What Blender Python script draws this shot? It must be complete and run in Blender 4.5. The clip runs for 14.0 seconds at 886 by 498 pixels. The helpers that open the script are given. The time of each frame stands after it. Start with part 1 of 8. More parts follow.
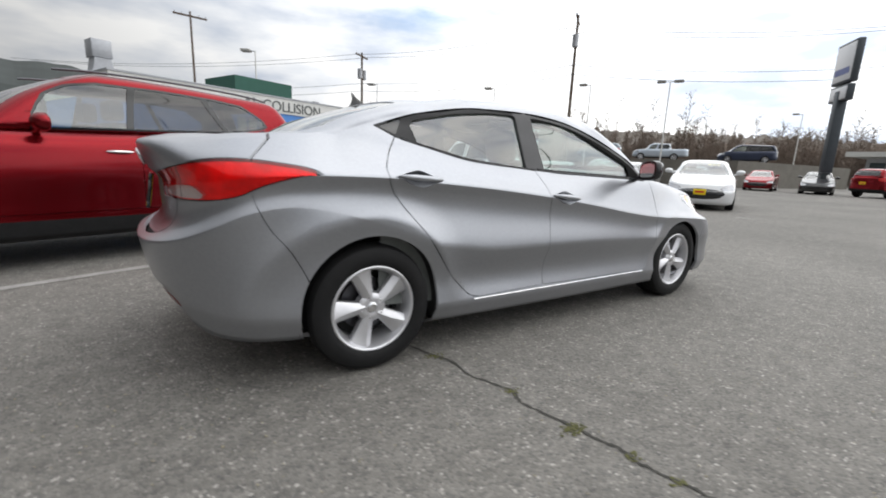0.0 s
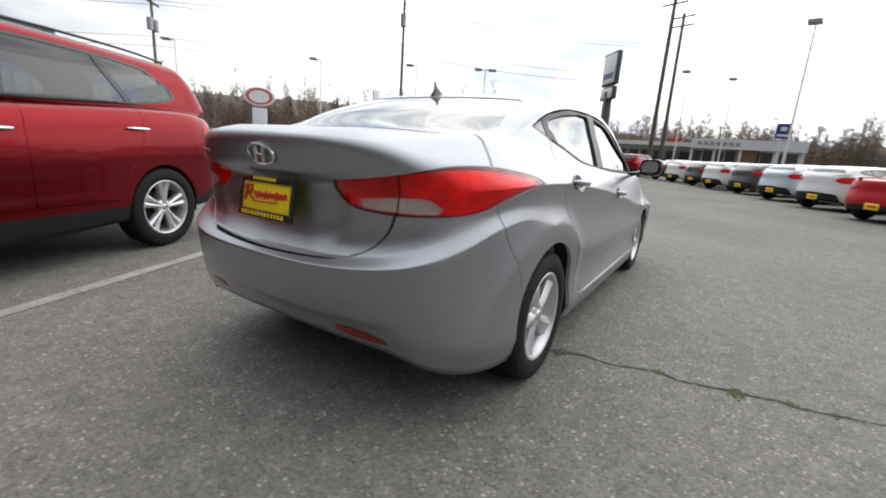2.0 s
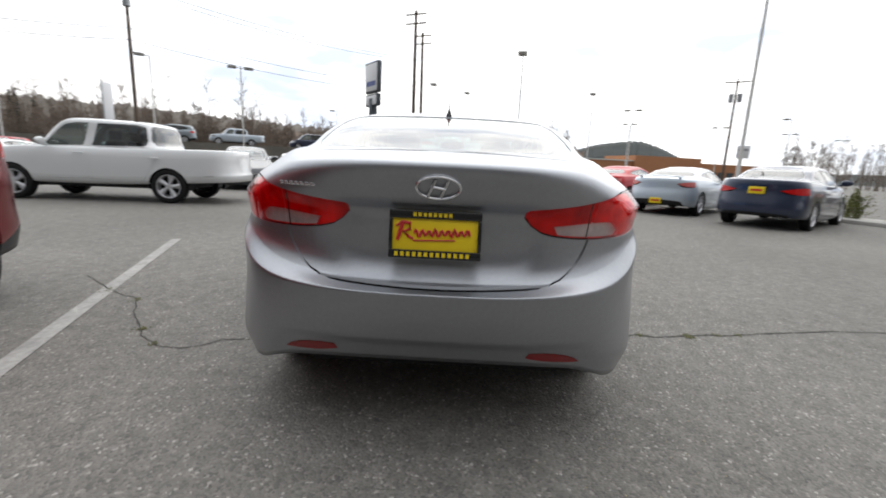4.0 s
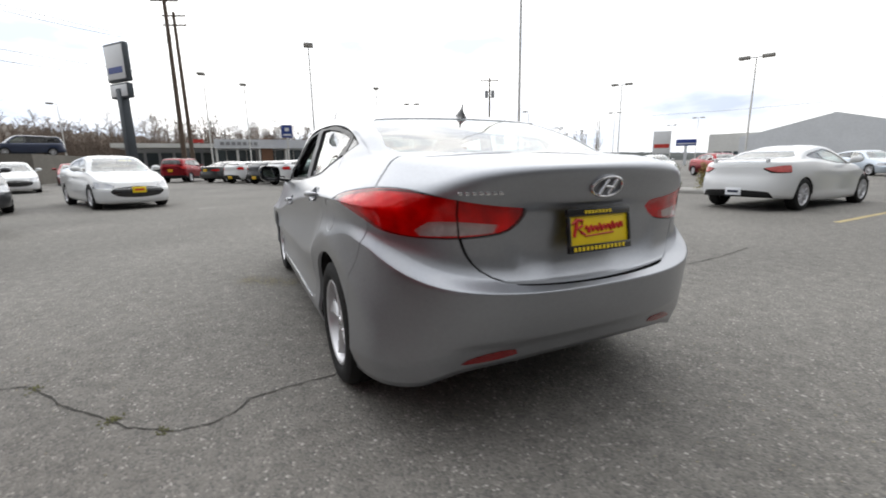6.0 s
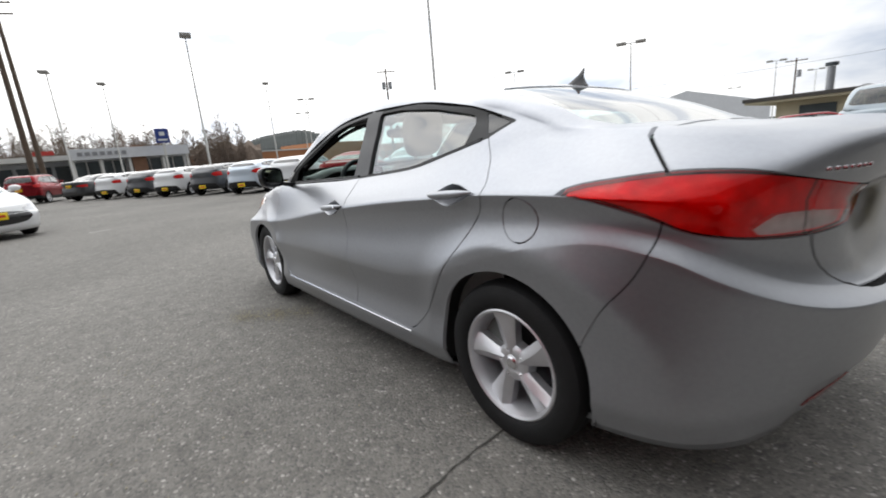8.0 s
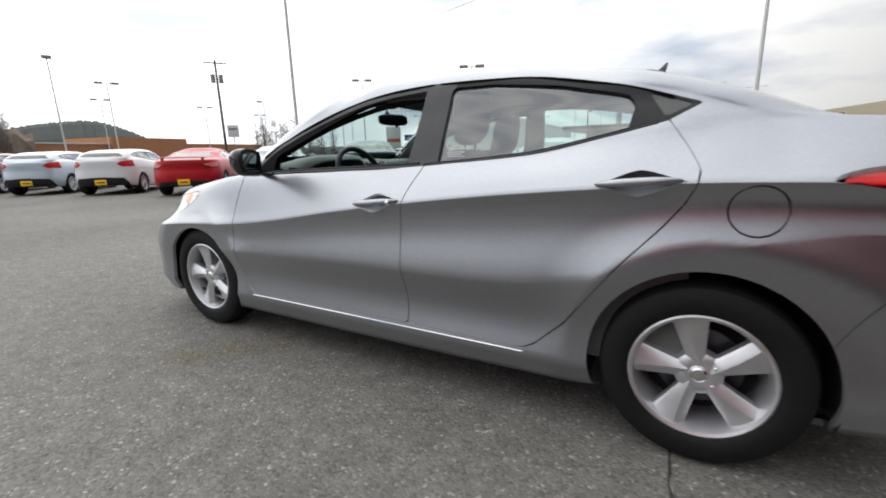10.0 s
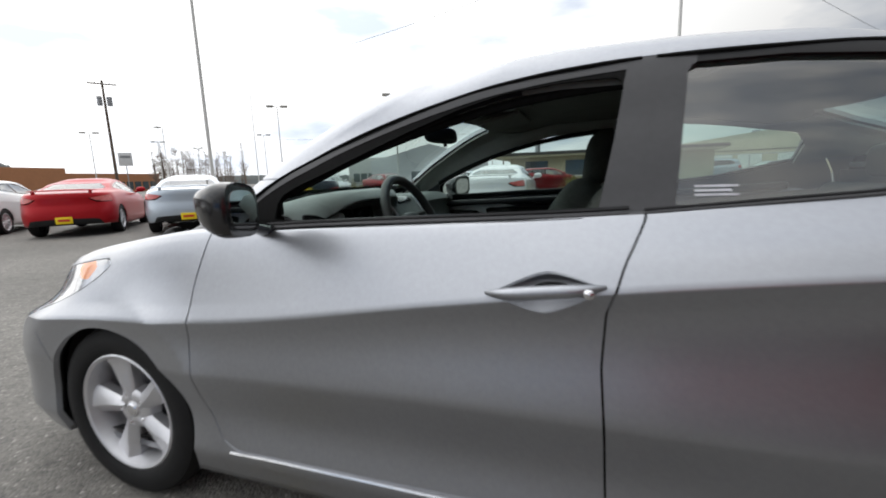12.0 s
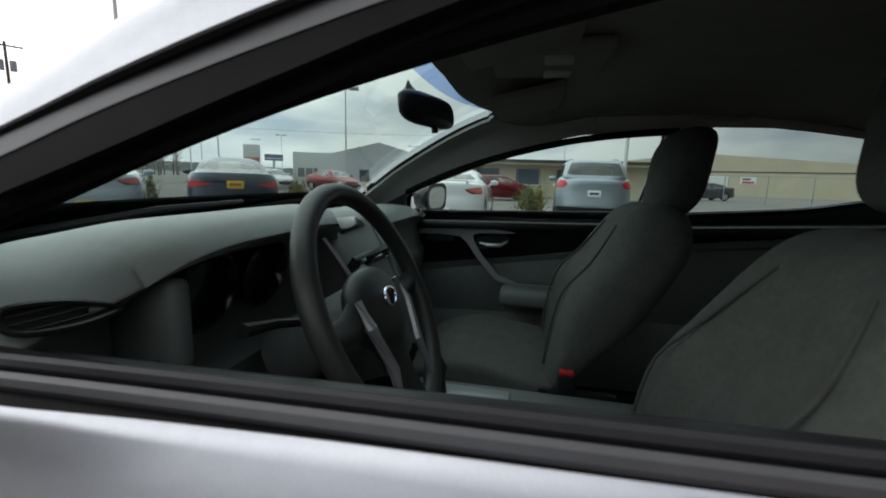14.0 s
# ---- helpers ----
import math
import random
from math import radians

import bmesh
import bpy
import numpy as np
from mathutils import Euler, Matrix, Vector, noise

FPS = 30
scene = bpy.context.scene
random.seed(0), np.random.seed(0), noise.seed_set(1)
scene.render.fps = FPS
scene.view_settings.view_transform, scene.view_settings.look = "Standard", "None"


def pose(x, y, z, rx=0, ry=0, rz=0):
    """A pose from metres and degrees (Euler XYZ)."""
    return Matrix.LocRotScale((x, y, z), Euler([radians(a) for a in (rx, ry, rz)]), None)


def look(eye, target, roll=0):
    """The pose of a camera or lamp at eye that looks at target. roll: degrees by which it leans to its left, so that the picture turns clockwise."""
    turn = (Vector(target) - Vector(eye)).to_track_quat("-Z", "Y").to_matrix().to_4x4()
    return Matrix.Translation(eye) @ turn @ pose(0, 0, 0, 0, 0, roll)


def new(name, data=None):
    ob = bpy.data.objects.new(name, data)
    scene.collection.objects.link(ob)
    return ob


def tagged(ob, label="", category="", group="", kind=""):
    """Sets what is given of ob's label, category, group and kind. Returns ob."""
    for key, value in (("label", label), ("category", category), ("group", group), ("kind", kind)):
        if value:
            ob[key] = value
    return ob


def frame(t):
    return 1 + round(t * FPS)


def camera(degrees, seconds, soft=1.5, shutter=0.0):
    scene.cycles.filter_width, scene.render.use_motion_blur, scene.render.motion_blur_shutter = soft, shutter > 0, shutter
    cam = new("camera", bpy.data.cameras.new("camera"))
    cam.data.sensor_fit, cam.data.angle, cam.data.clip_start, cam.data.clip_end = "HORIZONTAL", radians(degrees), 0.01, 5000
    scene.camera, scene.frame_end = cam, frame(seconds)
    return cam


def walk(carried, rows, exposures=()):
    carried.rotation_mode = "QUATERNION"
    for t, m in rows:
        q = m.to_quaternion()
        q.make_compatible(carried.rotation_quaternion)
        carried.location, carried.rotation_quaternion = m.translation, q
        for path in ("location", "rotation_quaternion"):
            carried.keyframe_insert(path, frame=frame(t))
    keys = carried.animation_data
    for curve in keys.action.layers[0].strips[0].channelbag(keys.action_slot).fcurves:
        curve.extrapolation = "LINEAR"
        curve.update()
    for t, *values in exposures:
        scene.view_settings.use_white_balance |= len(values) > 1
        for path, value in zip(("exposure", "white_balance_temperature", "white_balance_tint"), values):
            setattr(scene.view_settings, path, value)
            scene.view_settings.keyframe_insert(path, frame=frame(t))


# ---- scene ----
cam = camera(92.2, 14.0, 1.8, 0.4)
PATH = [
    (0, (-2.17, -2.674, 1.021), (-1.087, -1.039, 0.628), 2.3),
    (0.5, (-2.501, -2.368, 1.046), (-1.285, -0.827, 0.662), 1.6),
    (1, (-2.814, -2.115, 1.031), (-1.386, -0.779, 0.612), 3.5),
    (1.5, (-3.053, -1.825, 1.027), (-1.48, -0.672, 0.583), 3.5),
    (2, (-3.237, -1.46, 1.058), (-1.589, -0.421, 0.605), 3.9),
    (2.5, (-3.443, -1.117, 1.065), (-1.669, -0.322, 0.593), 1.5),
    (3, (-3.575, -0.779, 1.053), (-1.717, -0.17, 0.633), 1.5),
    (3.5, (-3.646, -0.41, 1.083), (-1.724, -0.03, 0.683), 1.9),
    (3.7, (-3.676, -0.274, 1.068), (-1.731, -0.025, 0.676), 2.2),
    (5.8, (-3.513, 1.138, 1.106), (-1.72, 0.341, 0.719), 0.0),
    (6, (-3.422, 1.251, 1.093), (-1.657, 0.398, 0.698), -0.9),
    (6.5, (-3.187, 1.492, 1.108), (-1.48, 0.528, 0.711), -1.4),
    (7, (-2.975, 1.714, 1.098), (-1.364, 0.615, 0.656), -2.2),
    (7.5, (-2.706, 1.819, 1.085), (-1.128, 0.674, 0.638), -2.7),
    (7.7, (-2.56, 1.852, 1.106), (-0.992, 0.693, 0.664), -3.7),
    (9.8, (-1.376, 2.324, 1.067), (-0.375, 0.66, 0.589), -2.5),
    (10, (-1.266, 2.355, 1.056), (-0.292, 0.666, 0.611), -1.5),
    (10.5, (-0.955, 2.342, 1.032), (-0.026, 0.632, 0.571), -0.6),
    (11, (-0.664, 2.199, 1.05), (0.252, 0.461, 0.676), 0.2),
    (11.5, (-0.366, 2.015, 1.067), (0.408, 0.209, 0.696), -1.0),
    (12, (-0.165, 1.772, 1.09), (0.481, -0.091, 0.756), -2.0),
    (12.5, (-0.006, 1.478, 1.099), (0.612, -0.406, 0.832), 1.6),
    (13, (0.083, 1.259, 1.093), (0.535, -0.662, 0.768), 3.0),
    (13.5, (0.157, 1.102, 1.112), (0.572, -0.831, 0.812), 1.8),
    (14, (0.193, 0.98, 1.114), (0.593, -0.952, 0.788), 1.8),
]
walk(cam, [(t, look(eye, target, roll)) for t, eye, target, roll in PATH])

# ---------------- light ----------------
world = bpy.data.worlds.new("sky")
scene.world = world
world.use_nodes = True
wn, wl = world.node_tree.nodes, world.node_tree.links
wn.clear()
w_out = wn.new("ShaderNodeOutputWorld")
w_bg = wn.new("ShaderNodeBackground")
w_sky = wn.new("ShaderNodeTexSky")
w_sky.sky_type, w_sky.sun_disc = "NISHITA", False
SUN_EL, SUN_AZ = 42.0, -8.0
w_sky.sun_elevation, w_sky.sun_rotation = radians(SUN_EL), radians(90 - SUN_AZ)
w_dim = wn.new("ShaderNodeVectorMath")
w_dim.operation = "SCALE"
w_dim.inputs["Scale"].default_value = 0.15
wl.new(w_sky.outputs[0], w_dim.inputs[0])
w_co = wn.new("ShaderNodeTexCoord")
w_map = wn.new("ShaderNodeMapping")
w_map.inputs["Scale"].default_value = (1.0, 1.0, 3.2)
w_map.inputs["Location"].default_value = (0.35, 0.1, 0.0)
wl.new(w_co.outputs["Generated"], w_map.inputs[0])
w_noise = wn.new("ShaderNodeTexNoise")
w_noise.inputs["Scale"].default_value, w_noise.inputs["Detail"].default_value = 1.7, 7.0
w_noise.inputs["Roughness"].default_value = 0.55
wl.new(w_map.outputs[0], w_noise.inputs["Vector"])
w_cover = wn.new("ShaderNodeMapRange")
w_cover.inputs["From Min"].default_value, w_cover.inputs["From Max"].default_value = 0.23, 0.36
wl.new(w_noise.outputs["Fac"], w_cover.inputs["Value"])
w_noise2 = wn.new("ShaderNodeTexNoise")
w_noise2.inputs["Scale"].default_value, w_noise2.inputs["Detail"].default_value = 3.6, 8.0
wl.new(w_map.outputs[0], w_noise2.inputs["Vector"])
w_tone = wn.new("ShaderNodeValToRGB")
w_tone.color_ramp.elements[0].position, w_tone.color_ramp.elements[0].color = 0.31, (0.60, 0.67, 0.79, 1)
w_tone.color_ramp.elements[1].position, w_tone.color_ramp.elements[1].color = 0.56, (1.20, 1.20, 1.19, 1)
wl.new(w_noise2.outputs["Fac"], w_tone.inputs[0])
w_mix = wn.new("ShaderNodeMix")
w_mix.data_type = "RGBA"
wl.new(w_cover.outputs[0], w_mix.inputs["Factor"])
wl.new(w_dim.outputs[0], w_mix.inputs[6])
wl.new(w_tone.outputs[0], w_mix.inputs[7])
# the cloud is brightest round the hidden sun
w_dot = wn.new("ShaderNodeVectorMath")
w_dot.operation = "DOT_PRODUCT"
w_dot.inputs[1].default_value = (math.cos(radians(SUN_AZ)) * math.cos(radians(SUN_EL)), math.sin(radians(SUN_AZ)) * math.cos(radians(SUN_EL)), math.sin(radians(SUN_EL)))
wl.new(w_co.outputs["Generated"], w_dot.inputs[0])
w_glow = wn.new("ShaderNodeMapRange")
w_glow.interpolation_type = "SMOOTHSTEP"
w_glow.inputs["From Min"].default_value, w_glow.inputs["From Max"].default_value = -0.6, 1.0
w_glow.inputs["To Min"].default_value, w_glow.inputs["To Max"].default_value = 0.27, 1.80
wl.new(w_dot.outputs["Value"], w_glow.inputs["Value"])
# an overcast sky is brighter overhead than at its foot
w_sep = wn.new("ShaderNodeSeparateXYZ")
wl.new(w_co.outputs["Generated"], w_sep.inputs[0])
w_rise = wn.new("ShaderNodeMapRange")
w_rise.inputs["To Min"].default_value, w_rise.inputs["To Max"].default_value = 0.83, 1.12
wl.new(w_sep.outputs["Z"], w_rise.inputs["Value"])
w_both = wn.new("ShaderNodeMath")
w_both.operation = "MULTIPLY"
wl.new(w_glow.outputs[0], w_both.inputs[0])
wl.new(w_rise.outputs[0], w_both.inputs[1])
w_gain = wn.new("ShaderNodeVectorMath")
w_gain.operation = "SCALE"
wl.new(w_mix.outputs[2], w_gain.inputs[0])
wl.new(w_both.outputs[0], w_gain.inputs["Scale"])
wl.new(w_gain.outputs[0], w_bg.inputs["Color"])
w_bg.inputs["Strength"].default_value = 1.0
wl.new(w_bg.outputs[0], w_out.inputs[0])
sun = new("sun", bpy.data.lights.new("sun", "SUN"))
sun.data.energy, sun.data.angle, sun.data.color = 0.6, radians(80), (1.0, 0.96, 0.9)
sun.matrix_world = look((30 * math.cos(radians(SUN_AZ)), 30 * math.sin(radians(SUN_AZ)), 30 * math.tan(radians(SUN_EL))), (0, 0, 0))

# ---------------- materials ----------------
def material(name, color, rough=0.5, metal=0.0, vary=0.15, scale=8.0, bump=0.0, bump_scale=60.0, coat=0.0, spec=0.5, rough_vary=0.0, each=0.0):
    """Principled surface with a two-scale variation of colour and a fine relief."""
    m = bpy.data.materials.new(name)
    m.use_nodes = True
    n, l = m.node_tree.nodes, m.node_tree.links
    b = n["Principled BSDF"]
    b.inputs["Roughness"].default_value, b.inputs["Metallic"].default_value = rough, metal
    b.inputs["Coat Weight"].default_value, b.inputs["Coat Roughness"].default_value = coat, 0.03
    b.inputs["Specular IOR Level"].default_value = spec
    co = n.new("ShaderNodeTexCoord")
    big, fine = n.new("ShaderNodeTexNoise"), n.new("ShaderNodeTexNoise")
    big.inputs["Scale"].default_value, big.inputs["Detail"].default_value = scale * 0.18, 3.0
    fine.inputs["Scale"].default_value, fine.inputs["Detail"].default_value = scale, 6.0
    l.new(co.outputs["Object"], big.inputs["Vector"])
    l.new(co.outputs["Object"], fine.inputs["Vector"])
    add = n.new("ShaderNodeMath")
    add.operation = "ADD"
    l.new(big.outputs["Fac"], add.inputs[0])
    l.new(fine.outputs["Fac"], add.inputs[1])
    rng = n.new("ShaderNodeMapRange")
    rng.inputs["From Min"].default_value, rng.inputs["From Max"].default_value = 0.6, 1.4
    rng.inputs["To Min"].default_value, rng.inputs["To Max"].default_value = 1 - vary, 1 + vary
    l.new(add.outputs[0], rng.inputs["Value"])
    shade = n.new("ShaderNodeVectorMath")
    shade.operation = "SCALE"
    shade.inputs[0].default_value = color[:3]
    factor = rng.outputs[0]
    if each:
        info, more, mul = n.new("ShaderNodeObjectInfo"), n.new("ShaderNodeMapRange"), n.new("ShaderNodeMath")
        more.inputs["To Min"].default_value, more.inputs["To Max"].default_value = 1 - each, 1 + each
        l.new(info.outputs["Random"], more.inputs["Value"])
        mul.operation = "MULTIPLY"
        l.new(more.outputs[0], mul.inputs[0])
        l.new(rng.outputs[0], mul.inputs[1])
        factor = mul.outputs[0]
    l.new(factor, shade.inputs["Scale"])
    l.new(shade.outputs[0], b.inputs["Base Color"])
    if rough_vary:
        rr = n.new("ShaderNodeMapRange")
        rr.inputs["To Min"].default_value, rr.inputs["To Max"].default_value = rough - rough_vary, rough + rough_vary
        l.new(fine.outputs["Fac"], rr.inputs["Value"])
        l.new(rr.outputs[0], b.inputs["Roughness"])
    if bump:
        grain, bp = n.new("ShaderNodeTexNoise"), n.new("ShaderNodeBump")
        grain.inputs["Scale"].default_value, grain.inputs["Detail"].default_value = bump_scale, 4.0
        l.new(co.outputs["Object"], grain.inputs["Vector"])
        bp.inputs["Strength"].default_value, bp.inputs["Distance"].default_value = bump, 0.01
        l.new(grain.outputs["Fac"], bp.inputs["Height"])
        l.new(bp.outputs[0], b.inputs["Normal"])
    return m


def glass_material(name, tint, rough=0.0, clear=0.85, face_on=0.09):
    """Thin car glass: a clear tinted sheet with a mirror-like surface."""
    m = bpy.data.materials.new(name)
    m.use_nodes = True
    n, l = m.node_tree.nodes, m.node_tree.links
    n.clear()
    out, mix, face = n.new("ShaderNodeOutputMaterial"), n.new("ShaderNodeMixShader"), n.new("ShaderNodeLayerWeight")
    face.inputs["Blend"].default_value = 0.5
    power, fres = n.new("ShaderNodeMath"), n.new("ShaderNodeMath")
    power.operation, fres.operation = "POWER", "MULTIPLY_ADD"
    power.inputs[1].default_value, fres.inputs[1].default_value, fres.inputs[2].default_value = 3.0, 0.90, face_on
    l.new(face.outputs["Facing"], power.inputs[0])
    l.new(power.outputs[0], fres.inputs[0])
    t, g = n.new("ShaderNodeBsdfTransparent"), n.new("ShaderNodeBsdfGlossy")
    t.inputs["Color"].default_value = (tint[0] * clear, tint[1] * clear, tint[2] * clear, 1)
    g.inputs["Roughness"].default_value = rough
    l.new(fres.outputs[0], mix.inputs[0])
    l.new(t.outputs[0], mix.inputs[1])
    l.new(g.outputs[0], mix.inputs[2])
    l.new(mix.outputs[0], out.inputs[0])
    return m


def paint(name, color, metal=0.0, rough=0.35, flake=0.06):
    return material(name, color, rough, metal, vary=flake, scale=400.0, coat=1.0, rough_vary=0.02)


SILVER = paint("silver_grey_paint", (0.352, 0.363, 0.390), 0.96, 0.38)
SILVER.node_tree.nodes["Principled BSDF"].inputs["Coat Weight"].default_value = 0.6
SILVER.node_tree.nodes["Principled BSDF"].inputs["Coat Roughness"].default_value = 0.18
RED_PAINT = material("red_paint", (0.205, 0.005, 0.010), 0.24, 0.85, vary=0.06, scale=300, coat=0.22, rough_vary=0.02)
BRIGHT_RED = material("bright_red_paint", (0.40, 0.006, 0.012), 0.3, 0.35, vary=0.05, scale=300, coat=0.2, spec=0.3, rough_vary=0.02)
WHITE_PAINT = paint("white_paint", (0.66, 0.67, 0.68), 0.0, 0.3, 0.02)
ICE_PAINT = paint("pale_silver_paint", (0.47, 0.53, 0.60), 0.5, 0.35)
DARK_PAINT = paint("dark_grey_paint", (0.05, 0.052, 0.058), 0.5, 0.35)
BLACK_PAINT = paint("black_paint", (0.012, 0.012, 0.014), 0.2, 0.3)
BLUE_PAINT = paint("dark_blue_paint", (0.014, 0.024, 0.060), 0.4, 0.3)
GREY_GREEN = paint("grey_blue_paint", (0.26, 0.30, 0.33), 0.7, 0.36)
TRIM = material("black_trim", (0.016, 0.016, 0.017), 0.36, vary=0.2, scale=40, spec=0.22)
PILLAR_COVER = material("satin_black_cover", (0.042, 0.042, 0.045), 0.38, vary=0.15, scale=60, spec=0.5)
WEATHER = material("weather_rubber", (0.006, 0.006, 0.006), 0.75, vary=0.3, scale=40, spec=0.1)
GLOSS_BLACK = material("gloss_black", (0.010, 0.010, 0.011), 0.18, vary=0.1, scale=20, coat=0.4)
LINER = material("dark_liner", (0.012, 0.012, 0.012), 0.8, vary=0.2, scale=20)
GLASS = glass_material("car_glass", (0.76, 0.92, 0.88), clear=0.92, face_on=0.18)
DARK_GLASS = glass_material("tinted_glass", (0.40, 0.44, 0.46), clear=0.8)
CHROME = material("chrome", (0.75, 0.75, 0.77), 0.12, 1.0, vary=0.05, scale=10)
ALLOY = material("alloy", (0.62, 0.62, 0.64), 0.38, 0.75, vary=0.06, scale=30)
DARK_ALLOY = material("dark_alloy", (0.10, 0.10, 0.11), 0.4, 0.8, vary=0.1, scale=30)
RUBBER = material("tyre_rubber", (0.010, 0.010, 0.0105), 0.7, spec=0.25, vary=0.25, scale=30, bump=0.25, bump_scale=150)
RED_GLASS = glass_material("red_lamp_glass", (1.0, 0.10, 0.10), clear=1.0, face_on=0.04)
RED_BOWL = material("red_lamp_bowl", (0.66, 0.035, 0.04), 0.35, 0.1, vary=0.6, scale=14, bump=0.5, bump_scale=30)
CLEAR_GLASS = glass_material("clear_lamp_glass", (0.95, 0.95, 0.95), clear=1.0)
LAMP_BOWL = material("lamp_bowl", (0.52, 0.48, 0.47), 0.35, 0.35, vary=0.25, scale=45)
RED_LENS = material("red_lens", (0.50, 0.006, 0.006), 0.15, vary=0.1, scale=30, coat=0.2, spec=0.35)
REFLECTOR = material("red_reflector", (0.24, 0.008, 0.010), 0.2, vary=0.2, scale=60, coat=0.2)
PALE_RED = material("pale_red_lens", (0.58, 0.13, 0.12), 0.2, vary=0.5, scale=22, coat=0.4)
CLEAR_LENS = material("clear_lens", (0.36, 0.37, 0.39), 0.10, 0.5, vary=0.25, scale=60, coat=1.0)
AMBER_LENS = material("amber_lens", (0.75, 0.22, 0.02), 0.15, vary=0.1, scale=30, coat=1.0)
PLATE_YELLOW = material("plate_yellow", (0.85, 0.62, 0.01), 0.4, vary=0.05, scale=20)
PLATE_RED = material("plate_red", (0.55, 0.02, 0.02), 0.4, vary=0.05, scale=20)
PLATE_WHITE = material("plate_white", (0.72, 0.74, 0.78), 0.4, vary=0.08, scale=20)


def asphalt_material(name, base=0.15):
    """Worn asphalt: pale and dark stones in a grey binder, stained in patches."""
    m = bpy.data.materials.new(name)
    m.use_nodes = True
    n, l = m.node_tree.nodes, m.node_tree.links
    b = n["Principled BSDF"]
    b.inputs["Roughness"].default_value, b.inputs["Specular IOR Level"].default_value = 0.8, 0.35
    co = n.new("ShaderNodeTexCoord")
    cell = n.new("ShaderNodeTexVoronoi")
    cell.inputs["Scale"].default_value = 92.0
    l.new(co.outputs["Object"], cell.inputs["Vector"])
    sep = n.new("ShaderNodeSeparateColor")
    l.new(cell.outputs["Color"], sep.inputs[0])
    ramp = n.new("ShaderNodeValToRGB")
    e = ramp.color_ramp.elements
    e[0].position, e[0].color = 0.0, (0.6, 0.58, 0.55, 1)
    e[1].position, e[1].color = 1.0, (2.1, 2.0, 1.86, 1)
    for p, v in ((0.30, 0.84), (0.75, 1.0), (0.93, 1.13), (0.975, 1.45)):
        k = e.new(p)
        k.color = (v, v * 0.95, v * 0.865, 1)
    l.new(sep.outputs[0], ramp.inputs[0])
    stain, mid = n.new("ShaderNodeTexNoise"), n.new("ShaderNodeTexNoise")
    stain.inputs["Scale"].default_value, stain.inputs["Detail"].default_value = 0.35, 5.0
    mid.inputs["Scale"].default_value, mid.inputs["Detail"].default_value = 9.0, 6.0
    for q in (stain, mid):
        l.new(co.outputs["Object"], q.inputs["Vector"])
    add = n.new("ShaderNodeMath")
    add.operation = "ADD"
    l.new(stain.outputs["Fac"], add.inputs[0])
    l.new(mid.outputs["Fac"], add.inputs[1])
    rng = n.new("ShaderNodeMapRange")
    rng.inputs["From Min"].default_value, rng.inputs["From Max"].default_value = 0.65, 1.35
    rng.inputs["To Min"].default_value, rng.inputs["To Max"].default_value = base * 0.72, base * 1.28
    l.new(add.outputs[0], rng.inputs["Value"])
    mul = n.new("ShaderNodeVectorMath")
    mul.operation = "SCALE"
    l.new(ramp.outputs[0], mul.inputs[0])
    l.new(rng.outputs[0], mul.inputs["Scale"])
    l.new(mul.outputs[0], b.inputs["Base Color"])
    bp = n.new("ShaderNodeBump")
    bp.inputs["Strength"].default_value, bp.inputs["Distance"].default_value = 0.7, 0.006
    l.new(cell.outputs["Distance"], bp.inputs["Height"])
    bp.invert = True
    l.new(bp.outputs[0], b.inputs["Normal"])
    return m

TINT_BAND = glass_material("blue_tint_band", (0.30, 0.48, 0.74), clear=0.8)

# ---------------- tools ----------------
def part(name, data, mat, parent, label=""):
    """Links a bmesh or a mesh as one mesh object under a thing or a part."""
    if isinstance(data, bmesh.types.BMesh):
        me = bpy.data.meshes.new(name)
        data.to_mesh(me)
        data.free()
    else:
        me = data
    if mat is not None and not me.materials:
        me.materials.append(mat)
    ob = new(name, me)
    ob.parent = parent
    return tagged(ob, label)


def thing(name, label, category, m=None, group="", kind=""):
    ob = new(name)
    ob.empty_display_size = 0.2
    if m is not None:
        ob.matrix_world = m
    return tagged(ob, label, category, group, kind)


def smooth(me, angle=40):
    me.polygons.foreach_set("use_smooth", [True] * len(me.polygons))
    me.set_sharp_from_angle(angle=radians(angle))
    return me


def solid(bm, name="part", angle=40, soft=True):
    me = bpy.data.meshes.new(name)
    bm.to_mesh(me)
    bm.free()
    return smooth(me, angle) if soft else me


def box(bm, lo, hi, m=None, bevel=0.0, seg=2):
    """Adds a box between two corners, with rounded edges."""
    got = bmesh.ops.create_cube(bm, size=1.0)["verts"]
    lo, hi = Vector(lo), Vector(hi)
    for v in got:
        v.co = Vector([(lo[i] + hi[i]) / 2 + v.co[i] * (hi[i] - lo[i]) for i in range(3)])
    if bevel:
        edges = list({e for v in got for e in v.link_edges})
        made = bmesh.ops.bevel(bm, geom=edges, offset=bevel, segments=seg, profile=0.5, affect="EDGES")
        got = list({v for f in made["faces"] for v in f.verts} | {v for v in got if v.is_valid})
    if m is not None:
        bmesh.ops.transform(bm, matrix=m, verts=got)
    return got


def box_mesh(lo, hi, m=None, bevel=0.0, seg=2):
    bm = bmesh.new()
    box(bm, lo, hi, m, bevel, seg)
    return solid(bm)


